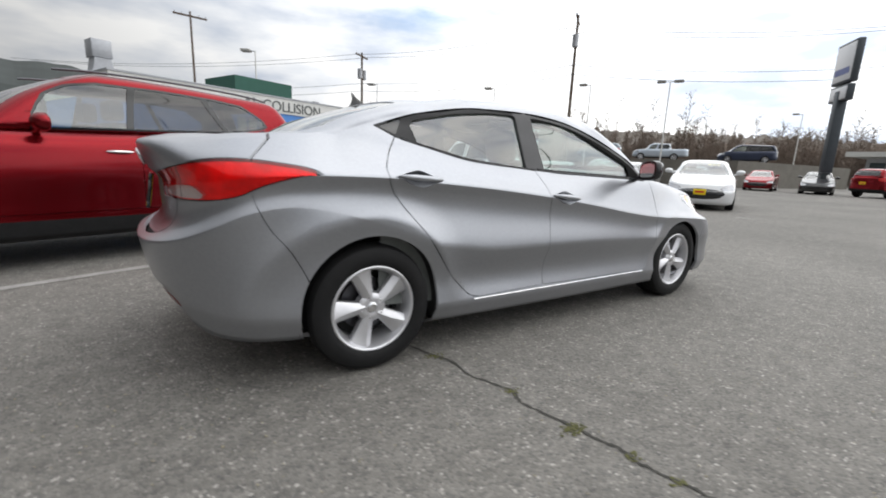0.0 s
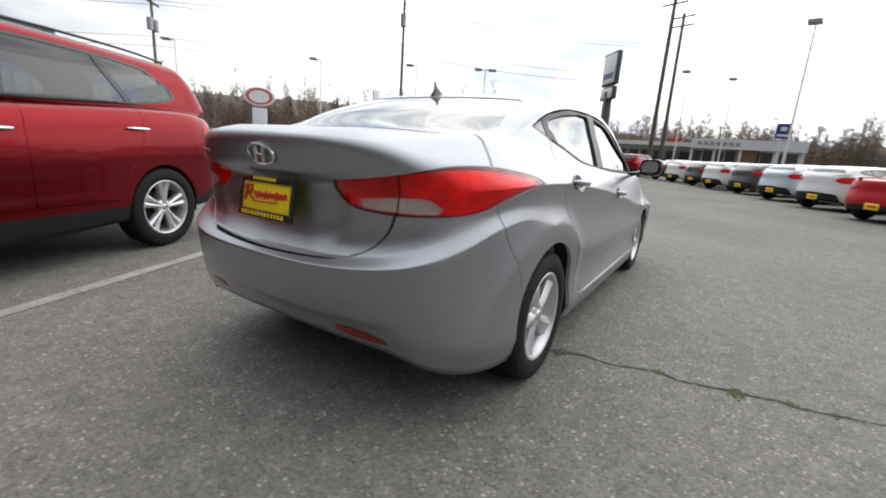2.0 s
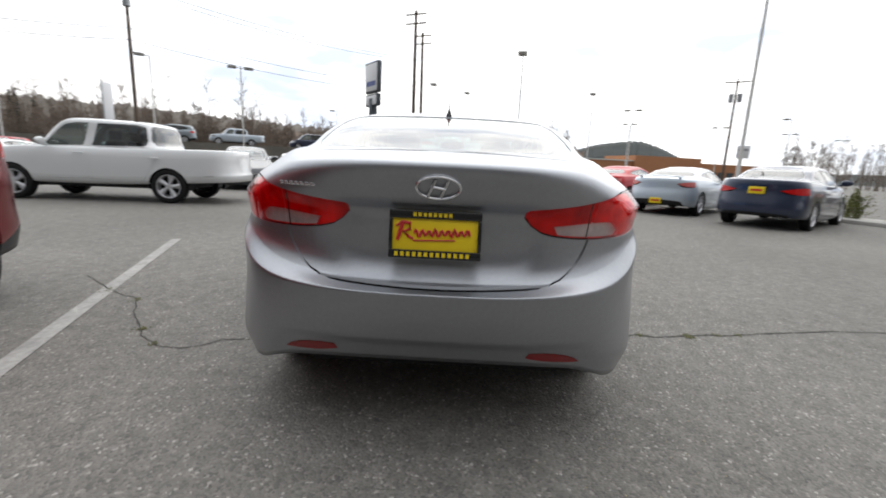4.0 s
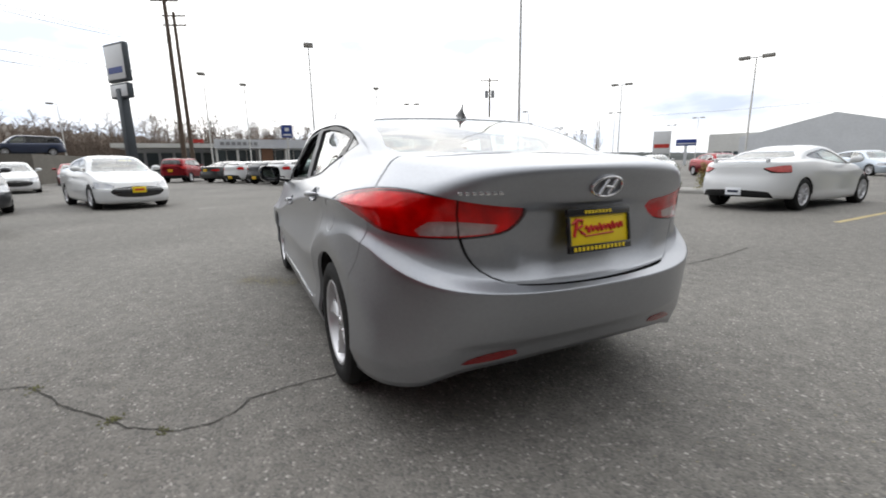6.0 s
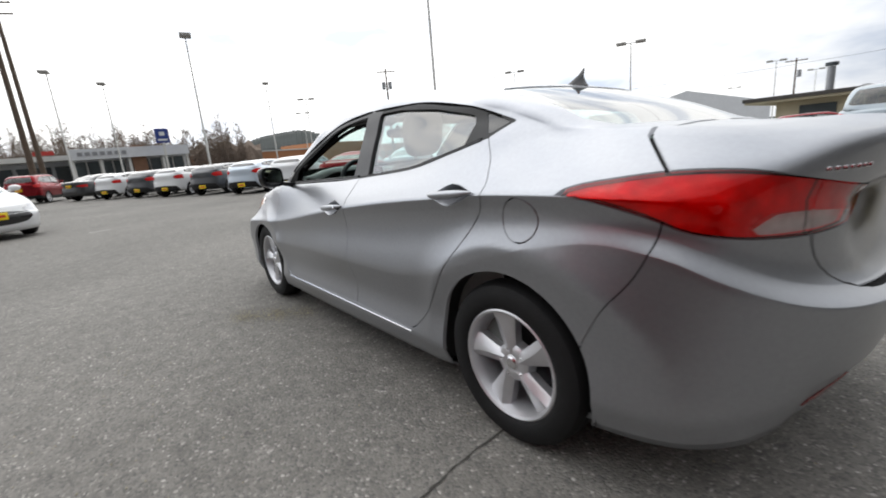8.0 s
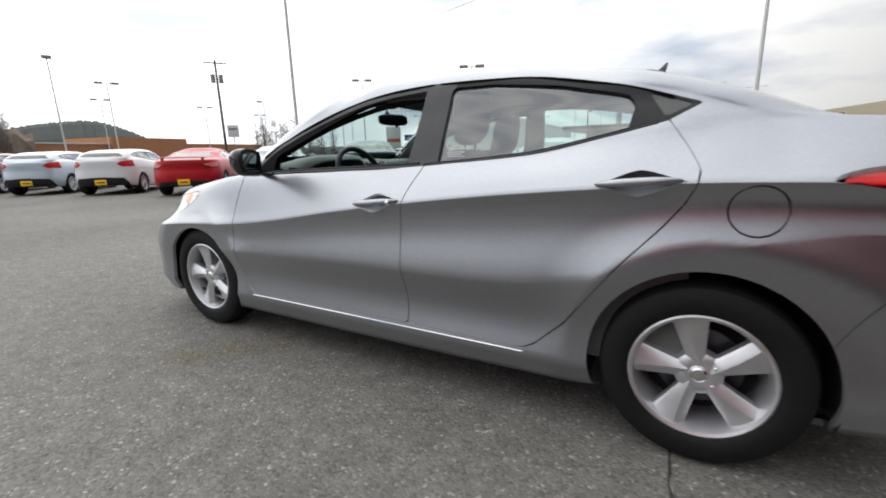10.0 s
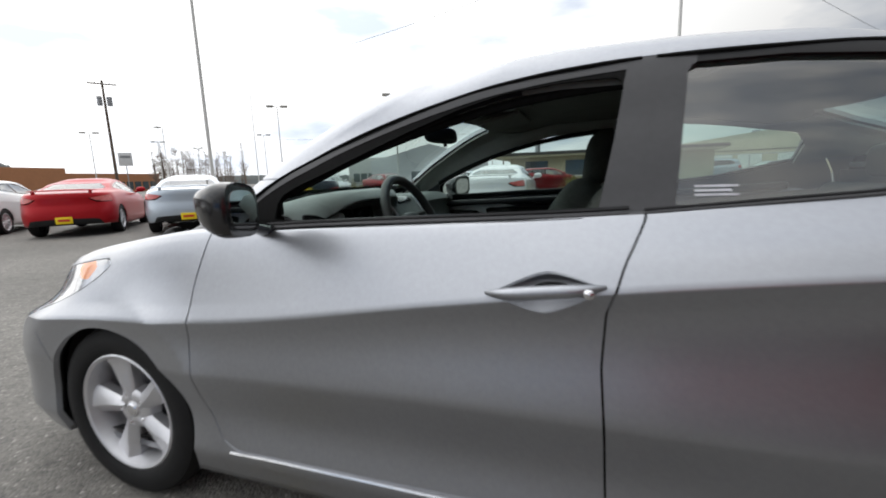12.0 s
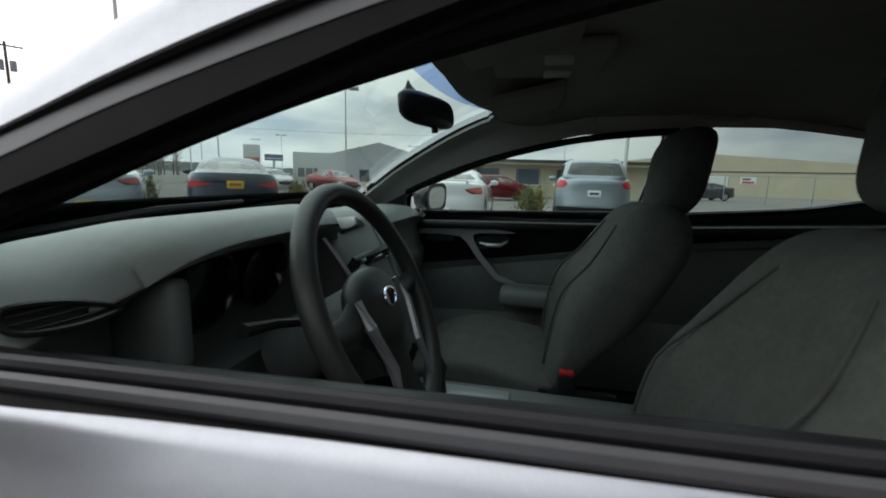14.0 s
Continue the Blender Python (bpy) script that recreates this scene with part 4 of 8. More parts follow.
# ---------------- sedan: outer parts ----------------
def lens_bowl(bm, cx, cz, yc, nrm, length, height, depth, s, rise=0.0):
    """A pointed oval dish sunk into the side."""
    rows = []
    for i in range(17):
        u = -1 + 2 * i / 16
        hw = height / 2 * (1 - abs(u) ** 1.5) ** 1.3
        row = []
        for j in range(9):
            v = -1 + 2 * j / 8
            d = depth * max(0.0, (1 - u * u)) ** 0.6 * (1 - v * v)
            row.append(bm.verts.new((cx + u * length / 2, s * (yc - d + 0.0015 - v * hw * nrm.z / max(nrm.y, 0.3)), cz + v * hw + rise * u)))
        rows.append(row)
    for a, b in zip(rows, rows[1:]):
        for j in range(8):
            f = (a[j], a[j + 1], b[j + 1], b[j])
            try:
                bm.faces.new(f if s > 0 else f[::-1])
            except ValueError:
                pass


for s in (1, -1):
    for x, z, rise in ((-0.076, 0.842, -0.012), (-1.125, 0.942, -0.008)):
        yy, nn = y_at(sedan_skin, x, z, 4.5, 8)
        door = next(o for o in sedan.children if o.name.startswith("front_door" if x > -0.5 else "rear_door") and (o.data.vertices[0].co.y > 0) == (s > 0))
        bm = bmesh.new()
        lens_bowl(bm, x - 0.006, z + 0.002, yy, nn, 0.264, 0.080, 0.044, s, rise)
        part("handle_recess", solid(bm, angle=60), SILVER, door)
        bm = bmesh.new()
        pts = [(x + u * 0.124, s * (yy + 0.002 + 0.024 * (1 - u ** 4)), z + 0.006 + rise * u) for u in np.linspace(-1, 1, 13)]
        tube(bm, pts, [0.004 + 0.010 * (1 - abs(u) ** 3) for u in np.linspace(-1, 1, 13)], 10, 1.1)
        h = part("door_handle", solid(bm, angle=50), SILVER, door)
        if x > -0.5 and s > 0:
            bm = bmesh.new()
            lathe(bm, [(0.0005, 0.004), (0.008, 0.003), (0.011, 0.0)], 16)
            bmesh.ops.translate(bm, vec=(x - 0.092, yy + 0.036, z + 0.009), verts=bm.verts)
            part("lock", solid(bm), CHROME, h)
    # door mirror
    bm = bmesh.new()
    bmesh.ops.create_uvsphere(bm, u_segments=28, v_segments=18, radius=1.0)
    for v in bm.verts:
        c = v.co.copy()
        sx = 0.075 if c.x > 0 else 0.03
        zz = math.copysign(abs(c.z) ** 0.5, c.z)
        yy2 = math.copysign(abs(c.y) ** 0.65, c.y)
        small = 1 - 0.22 * max(0.0, c.x)
        v.co = Vector((0.655 + (sx * c.x if c.x > 0 else -0.031 * min(1.0, -c.x * 3.5)) + 0.010 * zz * max(0.0, c.x), s * (0.960 + 0.088 * yy2 * small - 0.012 * max(0.0, c.x)), 1.027 + 0.067 * zz * small + 0.006 * yy2))
    swing = Matrix.Translation((0.655, s * 0.966, 0)) @ Matrix.Rotation(s * radians(19), 4, "Z") @ Matrix.Translation((-0.655, -s * 0.966, 0))
    bmesh.ops.transform(bm, matrix=swing, verts=bm.verts)
    mirror = part("door_mirror", solid(bm), GLOSS_BLACK, sedan, "gloss black door mirror")
    bm = bmesh.new()
    ring = [(s * (0.957 + 0.068 * math.copysign(abs(math.cos(a)) ** 0.6, math.cos(a))), 1.027 + 0.048 * math.copysign(abs(math.sin(a)) ** 0.7, math.sin(a)) + 0.007 * math.cos(a)) for a in np.linspace(0, 2 * math.pi, 32, endpoint=False)]
    prism(bm, ring, 0.6228, 0.6262, "x")
    bmesh.ops.transform(bm, matrix=swing, verts=bm.verts)
    part("mirror_glass", solid(bm, soft=False), material("mirror_silver", (0.85, 0.86, 0.87), 0.02, 1.0, vary=0.0), mirror)
    bm = bmesh.new()
    tube(bm, [(0.71, s * 0.785, 0.955), (0.695, s * 0.83, 0.968), (0.675, s * 0.90, 0.985)], [0.032, 0.028, 0.026], 10, 0.6)
    part("mirror_foot", solid(bm), GLOSS_BLACK, mirror)

# rubber strip along the top of the door frames
for s in (1, -1):
    strip = curve((0.80, 1.030), (0.77, 1.054), (0.67, 1.113), (0.595, 1.146), (0.52, 1.179), (0.37, 1.232), (0.20, 1.278), (0.045, 1.310), (-0.12, 1.330), (-0.284, 1.339), (-0.624, 1.333), (-1.014, 1.274), (-1.24, 1.205))
    for x0, x1 in ((0.78, -0.27), (-0.30, -1.20)):
        bm = bmesh.new()
        pts = []
        for x in np.linspace(x0, x1, 26):
            z = float(strip(x))
            yy, nn = y_at(sedan_skin, x, z, 9.0, 13.0)
            pts.append((x, yy, z))
        fit = np.polyfit([p[0] for p in pts], [p[1] for p in pts], 4)
        tube(bm, [(x, s * (float(np.polyval(fit, x)) + 0.0005), z) for x, _, z in pts], 0.0045, 6)
        part("weather_strip", solid(bm), WEATHER, sedan)
        if x0 > 0:
            # thick seal on the inner edge of the front door opening
            bm = bmesh.new()
            tube(bm, [(x, s * (float(np.polyval(fit, x)) - 0.036), z - 0.046) for x, _, z in pts if x < 0.70], 0.012, 8)
            part("door_seal", solid(bm), WEATHER, sedan)
# black rubber sweep along the foot of the windows
for s in (1, -1):
    sweep = curve((0.84, 0.958), (0.6, 0.971), (0.3, 0.983), (0.0, 0.993), (-0.20, 1.001), (-0.30, 1.008), (-0.5, 1.024), (-0.74, 1.046), (-0.9, 1.077), (-1.05, 1.110), (-1.17, 1.142))
    for x0, x1 in ((0.72, -0.245), (-0.275, -1.16)):
        for dz, r in ((-0.004, 0.0065), (0.006, 0.0055)) if x0 > 0 else ((-0.006, 0.004), (0.0, 0.004)):
            pts = []
            for x in np.linspace(x0, x1, 24):
                z = float(sweep(x)) + dz
                pts.append((x, y_at(sedan_skin, x, z, 7.5, 11.5)[0], z))
            fit = np.polyfit([p[0] for p in pts], [p[1] for p in pts], 3)
            bm = bmesh.new()
            tube(bm, [(x, s * (float(np.polyval(fit, x)) + 0.001), z) for x, _, z in pts], r, 8)
            part("window_sweep", solid(bm), PILLAR_COVER if dz < 0 else TRIM, sedan)
# small pale label inside a rear pane
for k in range(3):
    z = 1.032 + 0.009 * k
    yy, nn = y_at(sedan_skin, -0.41, z, 8.5, 12.0)
    part("label_bar", box_mesh((-0.452 + 0.012 * (k == 1), yy - 0.0135, z), (-0.372, yy - 0.0125, z + 0.005)), PLATE_WHITE, sedan)



def y_at_rear(y, z):
    """How far back the boot lid stands at a place seen from behind."""
    ok = (sedan_skin.n[:, 0] < -0.3) & (sedan_skin.v[:, 0] < -1.8)
    v, n = sedan_skin.v[ok], sedan_skin.n[ok]
    k = int(np.argmin((v[:, 1] - y) ** 2 + (v[:, 2] - z) ** 2))
    return float(v[k][0] - (n[k][1] * (y - v[k][1]) + n[k][2] * (z - v[k][2])) / n[k][0])


# number plate with a black frame
PX = -2.212
plate = part("number_plate", box_mesh((PX - 0.010, -0.152, 0.758), (PX, 0.152, 0.910), Matrix.Translation((PX, 0, 0.834)) @ Matrix.Rotation(radians(8), 4, "Y") @ Matrix.Translation((-PX, 0, -0.834)), bevel=0.003), PLATE_YELLOW, sedan, "yellow dealer plate in a black frame")
tilt = Matrix.Translation((PX, 0, 0.834)) @ Matrix.Rotation(radians(8), 4, "Y") @ Matrix.Translation((-PX, 0, -0.834))
for lo, hi in (((-0.160, 0.888), (0.160, 0.917)), ((-0.160, 0.751), (0.160, 0.780)), ((-0.160, 0.7805), (-0.147, 0.8875)), ((0.147, 0.7805), (0.160, 0.8875))):
    part("plate_frame", box_mesh((PX - 0.018, lo[0], lo[1]), (PX - 0.002, hi[0], hi[1]), tilt, bevel=0.003), GLOSS_BLACK, plate)
bm = bmesh.new()
tube(bm, [(PX - 0.0125, 0.112, 0.872), (PX - 0.0125, 0.122, 0.842), (PX - 0.0125, 0.130, 0.812)], [0.007, 0.008, 0.006], 6)
tube(bm, [(PX - 0.0125, 0.136, 0.860), (PX - 0.0125, 0.115, 0.876), (PX - 0.0125, 0.088, 0.872), (PX - 0.0125, 0.088, 0.852), (PX - 0.0125, 0.110, 0.842), (PX - 0.0125, 0.092, 0.826), (PX - 0.0125, 0.074, 0.818)], [0.004, 0.006, 0.007, 0.006, 0.006, 0.006, 0.004], 6)
tube(bm, [(PX - 0.0125, 0.072 - 0.192 * k / 40, 0.838 + 0.006 * k / 40 + 0.012 * math.sin(k * 1.35) * (1.0 + 0.3 * math.sin(k * 0.5))) for k in range(41)], 0.0048, 6)
tube(bm, [(PX - 0.0125, 0.075, 0.812), (PX - 0.0125, -0.07, 0.818)], 0.0028, 6)
bmesh.ops.transform(bm, matrix=tilt, verts=bm.verts)
part("plate_bar", solid(bm), PLATE_RED, plate, "red bars in place of writing")
for k in range(13):
    part("plate_bar", box_mesh((PX - 0.0195, 0.126 - k * 0.0205, 0.758), (PX - 0.0175, 0.138 - k * 0.0205, 0.773), tilt), PLATE_YELLOW, plate)
for k in range(8):
    part("plate_bar", box_mesh((PX - 0.0195, 0.066 - k * 0.0175, 0.896), (PX - 0.0175, 0.077 - k * 0.0175, 0.909), tilt), PLATE_YELLOW, plate)
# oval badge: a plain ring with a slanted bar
bm = bmesh.new()
E0 = Vector((-2.248, -0.006, 0.998))
ring = [E0 + Vector((-0.014 * math.sin(a) + 0.004 * math.cos(a) ** 2, 0.074 * math.cos(a), 0.037 * math.sin(a))) for a in np.linspace(0, 2 * math.pi, 40, endpoint=False)]
tube(bm, ring, 0.0055, 8, closed=True, up=(1, 0, 0))
for y0, y1 in ((0.034, 0.010), (-0.010, -0.034)):
    tube(bm, [E0 + Vector((0.009, y0, -0.028)), E0 + Vector((-0.012, y1, 0.028))], 0.0065, 8)
tube(bm, [E0 + Vector((-0.002, 0.026, 0.004)), E0 + Vector((-0.002, -0.026, -0.004))], 0.006, 8)
part("badge", solid(bm), CHROME, sedan, "oval chrome badge")
for k in range(7):
    y = 0.572 - k * 0.0215
    xx = y_at_rear(y - 0.008, 0.988)
    part("name_bar", box_mesh((xx - 0.003, y - 0.0185, 0.983), (xx + 0.010, y, 0.996), bevel=0.002), CHROME, sedan)
# aerial fin
bm = bmesh.new()
prism(bm, [(-1.02, 1.362), (-1.06, 1.378), (-1.10, 1.405), (-1.128, 1.432), (-1.136, 1.430), (-1.128, 1.395), (-1.135, 1.370), (-1.145, 1.350), (-1.06, 1.350)], -0.016, 0.016, "y")
for v in bm.verts:
    k = max(0.10, 1 - (v.co.z - 1.352) / 0.055)
    v.co.y *= k
bmesh.ops.bevel(bm, geom=[e for e in bm.edges], offset=0.0012, segments=1, affect="EDGES")
part("aerial_fin", solid(bm), GLOSS_BLACK, sedan)
# high brake lamp, wipers, jet
part("brake_lamp", box_mesh((-1.16, -0.11, 1.315), (-1.11, 0.11, 1.335), bevel=0.006), RED_LENS, sedan)
bm = bmesh.new()
tube(bm, [(1.06, 0.55, 0.985), (0.98, 0.20, 1.03), (0.97, -0.05, 1.035)], [0.012, 0.008, 0.006], 6)
part("wiper", solid(bm), TRIM, sedan)
bm = bmesh.new()
tube(bm, [(1.08, -0.05, 0.99), (1.02, -0.35, 1.02), (0.94, -0.60, 1.03)], [0.012, 0.008, 0.006], 6)
part("wiper", solid(bm), TRIM, sedan)
# dark cowl panel at the foot of the windscreen
cowl = [p for p in sedan_skin.polys if 9.6 < sedan_skin.lv[list(p)].mean() < 10.35 and sedan_skin.v[list(p)][:, 0].mean() > 0.86]
part("cowl", sedan_skin.mesh(cowl, "cowl", both=True, push=0.003), TRIM, sedan)
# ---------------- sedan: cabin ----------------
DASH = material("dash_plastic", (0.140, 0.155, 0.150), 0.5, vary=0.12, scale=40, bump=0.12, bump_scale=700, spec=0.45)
# paler dash copy: reflected light on the top put into its colour
DASH_LIT = material("dash_top_plastic", (0.165, 0.185, 0.176), 0.48, vary=0.1, scale=40, bump=0.12, bump_scale=700, spec=0.5)
FABRIC = material("grey_seat_fabric", (0.092, 0.097, 0.087), 0.95, vary=0.18, scale=120, bump=0.3, bump_scale=900, spec=0.2)
FABRIC_D = material("dark_seat_fabric", (0.075, 0.078, 0.070), 0.95, vary=0.2, scale=120, bump=0.3, bump_scale=900, spec=0.2)
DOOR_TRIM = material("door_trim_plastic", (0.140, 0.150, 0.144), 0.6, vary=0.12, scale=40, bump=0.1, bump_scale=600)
HEADLINER = material("headliner_cloth", (0.22, 0.21, 0.19), 0.95, vary=0.1, scale=60, bump=0.2, bump_scale=800, spec=0.1)
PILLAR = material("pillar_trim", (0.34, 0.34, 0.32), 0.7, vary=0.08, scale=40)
SATIN = material("satin_silver_trim", (0.42, 0.43, 0.44), 0.35, 0.6, vary=0.05, scale=30)
LEATHER = material("wheel_leather", (0.035, 0.036, 0.034), 0.42, vary=0.15, scale=60, bump=0.15, bump_scale=500)
SCREEN = material("dark_screen", (0.02, 0.022, 0.025), 0.15, vary=0.1, coat=0.3)
BELT_RED = material("buckle_red", (0.50, 0.03, 0.02), 0.4, vary=0.05)


def grid_mesh(rows, closed=False):
    bm = bmesh.new()
    vs = [[bm.verts.new(p) for p in r] for r in rows]
    for a, b in zip(vs, vs[1:]):
        n = len(a)
        for j in range(n if closed else n - 1):
            k = (j + 1) % n
            bm.faces.new((a[j], a[k], b[k], b[j]))
    bmesh.ops.recalc_face_normals(bm, faces=bm.faces)
    return bm


# dashboard: a section carried across the car, swelling into the dial hood
def dash_section(y):
    hood = math.exp(-((y - 0.36) / 0.235) ** 6)
    mid = math.exp(-(y / 0.20) ** 4)
    end = max(0.0, abs(y) - 0.55) / 0.17
    e = end ** 2
    raise_ = 0.016
    return [(x, z + raise_ * min(1.0, max(0.0, (z - 0.85) / 0.1)) * (0.3 if x > 0.95 else 1.0)) for x, z in [(1.06 - 0.16 * e, 0.945), (0.98 - 0.12 * e, 0.968), (0.86 - 0.04 * e, 0.985 + 0.010 * hood), (0.76, 0.992 + 0.026 * hood + 0.01 * mid - 0.008 * e), (0.68 - 0.02 * hood, 0.990 + 0.040 * hood + 0.012 * mid - 0.018 * e), (0.640 - 0.055 * hood, 0.972 + 0.052 * hood + 0.01 * mid - 0.022 * e),
            (0.628 - 0.060 * hood, 0.955 + 0.045 * hood - 0.02 * e), (0.640 - 0.015 * hood, 0.935 + 0.045 * hood - 0.015 * e), (0.650 + 0.075 * hood, 0.915 + 0.04 * hood), (0.648 + 0.08 * hood, 0.88), (0.640 + 0.06 * hood, 0.845), (0.625 - 0.005 * hood, 0.825), (0.635, 0.75), (0.70, 0.60), (0.80, 0.50)]]


ys = np.linspace(-0.725, 0.725, 59)
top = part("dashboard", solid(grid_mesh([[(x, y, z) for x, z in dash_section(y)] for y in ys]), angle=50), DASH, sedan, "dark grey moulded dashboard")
cap = part("dash_cap", solid(grid_mesh([[(x, y, z + 0.0025) for x, z in dash_section(y)[:7]] for y in ys]), angle=60), DASH_LIT, top)
for yc in (0.43, 0.285):
    bm = bmesh.new()
    lathe(bm, [(0.066, -0.045), (0.066, 0.0), (0.060, 0.004), (0.056, 0.0), (0.052, -0.03)], 32)
    bmesh.ops.transform(bm, matrix=Matrix.Translation((0.672, yc, 0.930)) @ Matrix.Rotation(radians(90), 4, "Z") @ Matrix.Rotation(radians(-12), 4, "X"), verts=bm.verts)
    d_ = part("dial_ring", solid(bm), GLOSS_BLACK, top)
    bm = bmesh.new()
    lathe(bm, [(0.0005, -0.028), (0.053, -0.028)], 32)
    bmesh.ops.transform(bm, matrix=Matrix.Translation((0.672, yc, 0.930)) @ Matrix.Rotation(radians(90), 4, "Z") @ Matrix.Rotation(radians(-12), 4, "X"), verts=bm.verts)
    part("dial_face", solid(bm), SCREEN, d_)
part("cluster_cheek", box_mesh((0.598, 0.540, 0.868), (0.70, 0.572, 0.985), bevel=0.012, seg=3), DASH_LIT, top)
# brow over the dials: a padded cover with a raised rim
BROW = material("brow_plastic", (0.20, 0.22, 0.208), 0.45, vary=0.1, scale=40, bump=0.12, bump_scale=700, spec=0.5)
brow_y = np.linspace(0.125, 0.60, 26)
rows = []
for y in brow_y:
    fall = 0.007 * (1 - abs((y - 0.3625) / 0.2375) ** 8)
    sec = dash_section(y)[2:7]
    rows.append([(x - (0.004 if k > 2 else 0), y, z + 0.001 + fall) for k, (x, z) in enumerate(sec)])
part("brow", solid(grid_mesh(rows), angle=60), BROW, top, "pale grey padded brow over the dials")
# eye-shaped side air vent with level blades in a black frame
for s in (1, -1):
    eye = [(0.617, 0.9655), (0.640, 0.976), (0.662, 0.984), (0.690, 0.989), (0.712, 0.989), (0.718, 0.978), (0.708, 0.968), (0.680, 0.963), (0.648, 0.962)]
    fr = [Vector((0.618 + 0.5 * (z - 0.962) + 0.10 * max(0.0, y - 0.66), s * y, z)) for y, z in rounded(eye, 4)]
    bm = bmesh.new()
    tube(bm, fr, 0.0032, 6, closed=True, up=(1, 0, 0))
    v_ = part("air_vent", solid(bm), TRIM, top, "eye-shaped black side air vent")
    bm = bmesh.new()
    bm.faces.new([bm.verts.new(p + Vector((0.004, 0, 0))) for p in fr])
    part("vent_back", bm, LINER, v_)
    for z, y0, y1 in ((0.9685, 0.640, 0.700), (0.9755, 0.650, 0.714), (0.9825, 0.668, 0.712)):
        bm = bmesh.new()
        tube(bm, [(0.617 + 0.5 * (z - 0.962) + 0.10 * max(0.0, y - 0.66), s * y, z) for y in np.linspace(y0, y1, 5)], 0.0013, 5, 1.3)
        part("blade", solid(bm), TRIM, v_)
part("lower_trim", box_mesh((0.618, 0.56, 0.835), (0.64, 0.70, 0.885), bevel=0.008), TRIM, top)
part("trim_strip", box_mesh((0.612, 0.548, 0.83), (0.63, 0.556, 0.89), bevel=0.002), SATIN, top)
# centre stack
stack = [(0.642, 1.000), (0.610, 0.955), (0.575, 0.90), (0.535, 0.82), (0.505, 0.74), (0.49, 0.66)]
rows = []
for k, (x, z) in enumerate(stack):
    w = 0.150 - 0.010 * k
    rows.append([(x + 0.10, -w - 0.012, z - 0.03), (x + 0.012, -w, z), (x, -w + 0.02, z), (x - 0.006, 0, z), (x, w - 0.02, z), (x + 0.012, w, z), (x + 0.10, w + 0.012, z - 0.03)])
st = part("centre_panel", solid(grid_mesh(rows), angle=50), DASH, sedan, "dark centre console panel with silver edges")
for s in (1, -1):
    bm = bmesh.new()
    tube(bm, [(x + 0.004, s * (0.152 - 0.010 * k), z + 0.004) for k, (x, z) in enumerate(stack)], 0.0065, 8)
    part("silver_edge", solid(bm), SATIN, st)
lean = Matrix.Rotation(radians(-33), 4, "Y")
for name, y0, y1, z0, z1, mat, up in (("screen", -0.055, 0.055, -0.025, 0.025, SCREEN, 0.012), ("radio", -0.125, 0.125, -0.035, 0.035, TRIM, 0.006)):
    part(name, box_mesh((-up, y0, z0), (0.01, y1, z1), Matrix.Translation((0.582, 0, 0.905)) @ lean, bevel=0.003), mat, st)
part("clock_display", box_mesh((-0.012, -0.07, -0.014), (0.03, 0.07, 0.014), Matrix.Translation((0.635, 0, 0.985)) @ lean, bevel=0.006), SCREEN, st)
for k in range(5):
    for s in (1, -1):
        part("button", box_mesh((-0.012, s * 0.092 - 0.012, -0.03 + k * 0.0135), (0.0, s * 0.092 + 0.012, -0.02 + k * 0.0135), Matrix.Translation((0.582, 0, 0.905)) @ lean, bevel=0.002), SATIN if k == 2 else DASH, st)
for y in (-0.09, 0.0, 0.09):
    bm = bmesh.new()
    lathe(bm, [(0.0005, 0.022), (0.017, 0.020), (0.020, 0.0)], 20)
    bmesh.ops.transform(bm, matrix=Matrix.Translation((0.530, y, 0.815)) @ lean @ Matrix.Rotation(radians(90), 4, "Z"), verts=bm.verts)
    part("knob", solid(bm), SATIN, st)
# steering wheel
W0 = Matrix.Translation((0.42, 0.36, 0.918)) @ Matrix.Rotation(radians(25), 4, "Y")
bm = bmesh.new()
tube(bm, [(0, 0.185 * math.cos(a), 0.185 * math.sin(a)) for a in np.linspace(0, 2 * math.pi, 56, endpoint=False)], 0.0165, 12, closed=True, up=(1, 0, 0))
bmesh.ops.transform(bm, matrix=W0, verts=bm.verts)
sw = part("steering_wheel", solid(bm), LEATHER, sedan, "black leather steering wheel")
bm = bmesh.new()
bmesh.ops.create_uvsphere(bm, u_segments=24, v_segments=14, radius=1.0)
for v in bm.verts:
    c = v.co.copy()
    wy = 0.085 * (1.0 if c.z > -0.1 else 1.0 + 0.6 * (c.z + 0.1))
    v.co = Vector((0.012 + 0.030 * c.x, math.copysign(abs(c.y) ** 0.75, c.y) * wy, -0.012 + math.copysign(abs(c.z) ** 0.8, c.z) * 0.072))
bmesh.ops.transform(bm, matrix=W0, verts=bm.verts)
part("hub_pad", solid(bm), LEATHER, sw)
for s in (1, -1):
    bm = bmesh.new()
    tube(bm, [(0.012, s * 0.06, 0.0), (0.008, s * 0.12, -0.008), (0.0, s * 0.178, 0.0)], [0.030, 0.022, 0.018], 8, 0.5, up=(1, 0, 0))
    bmesh.ops.transform(bm, matrix=W0, verts=bm.verts)
    part("spoke", solid(bm), LEATHER, sw)
    bm = bmesh.new()
    tube(bm, [(-0.006, s * 0.080, 0.022), (-0.010, s * 0.083, -0.02), (-0.008, s * 0.065, -0.09), (0.0, s * 0.075, -0.165)], [0.006, 0.009, 0.009, 0.005], 8)
    bmesh.ops.transform(bm, matrix=W0, verts=bm.verts)
    part("silver_insert", solid(bm), SATIN, sw)
bm = bmesh.new()
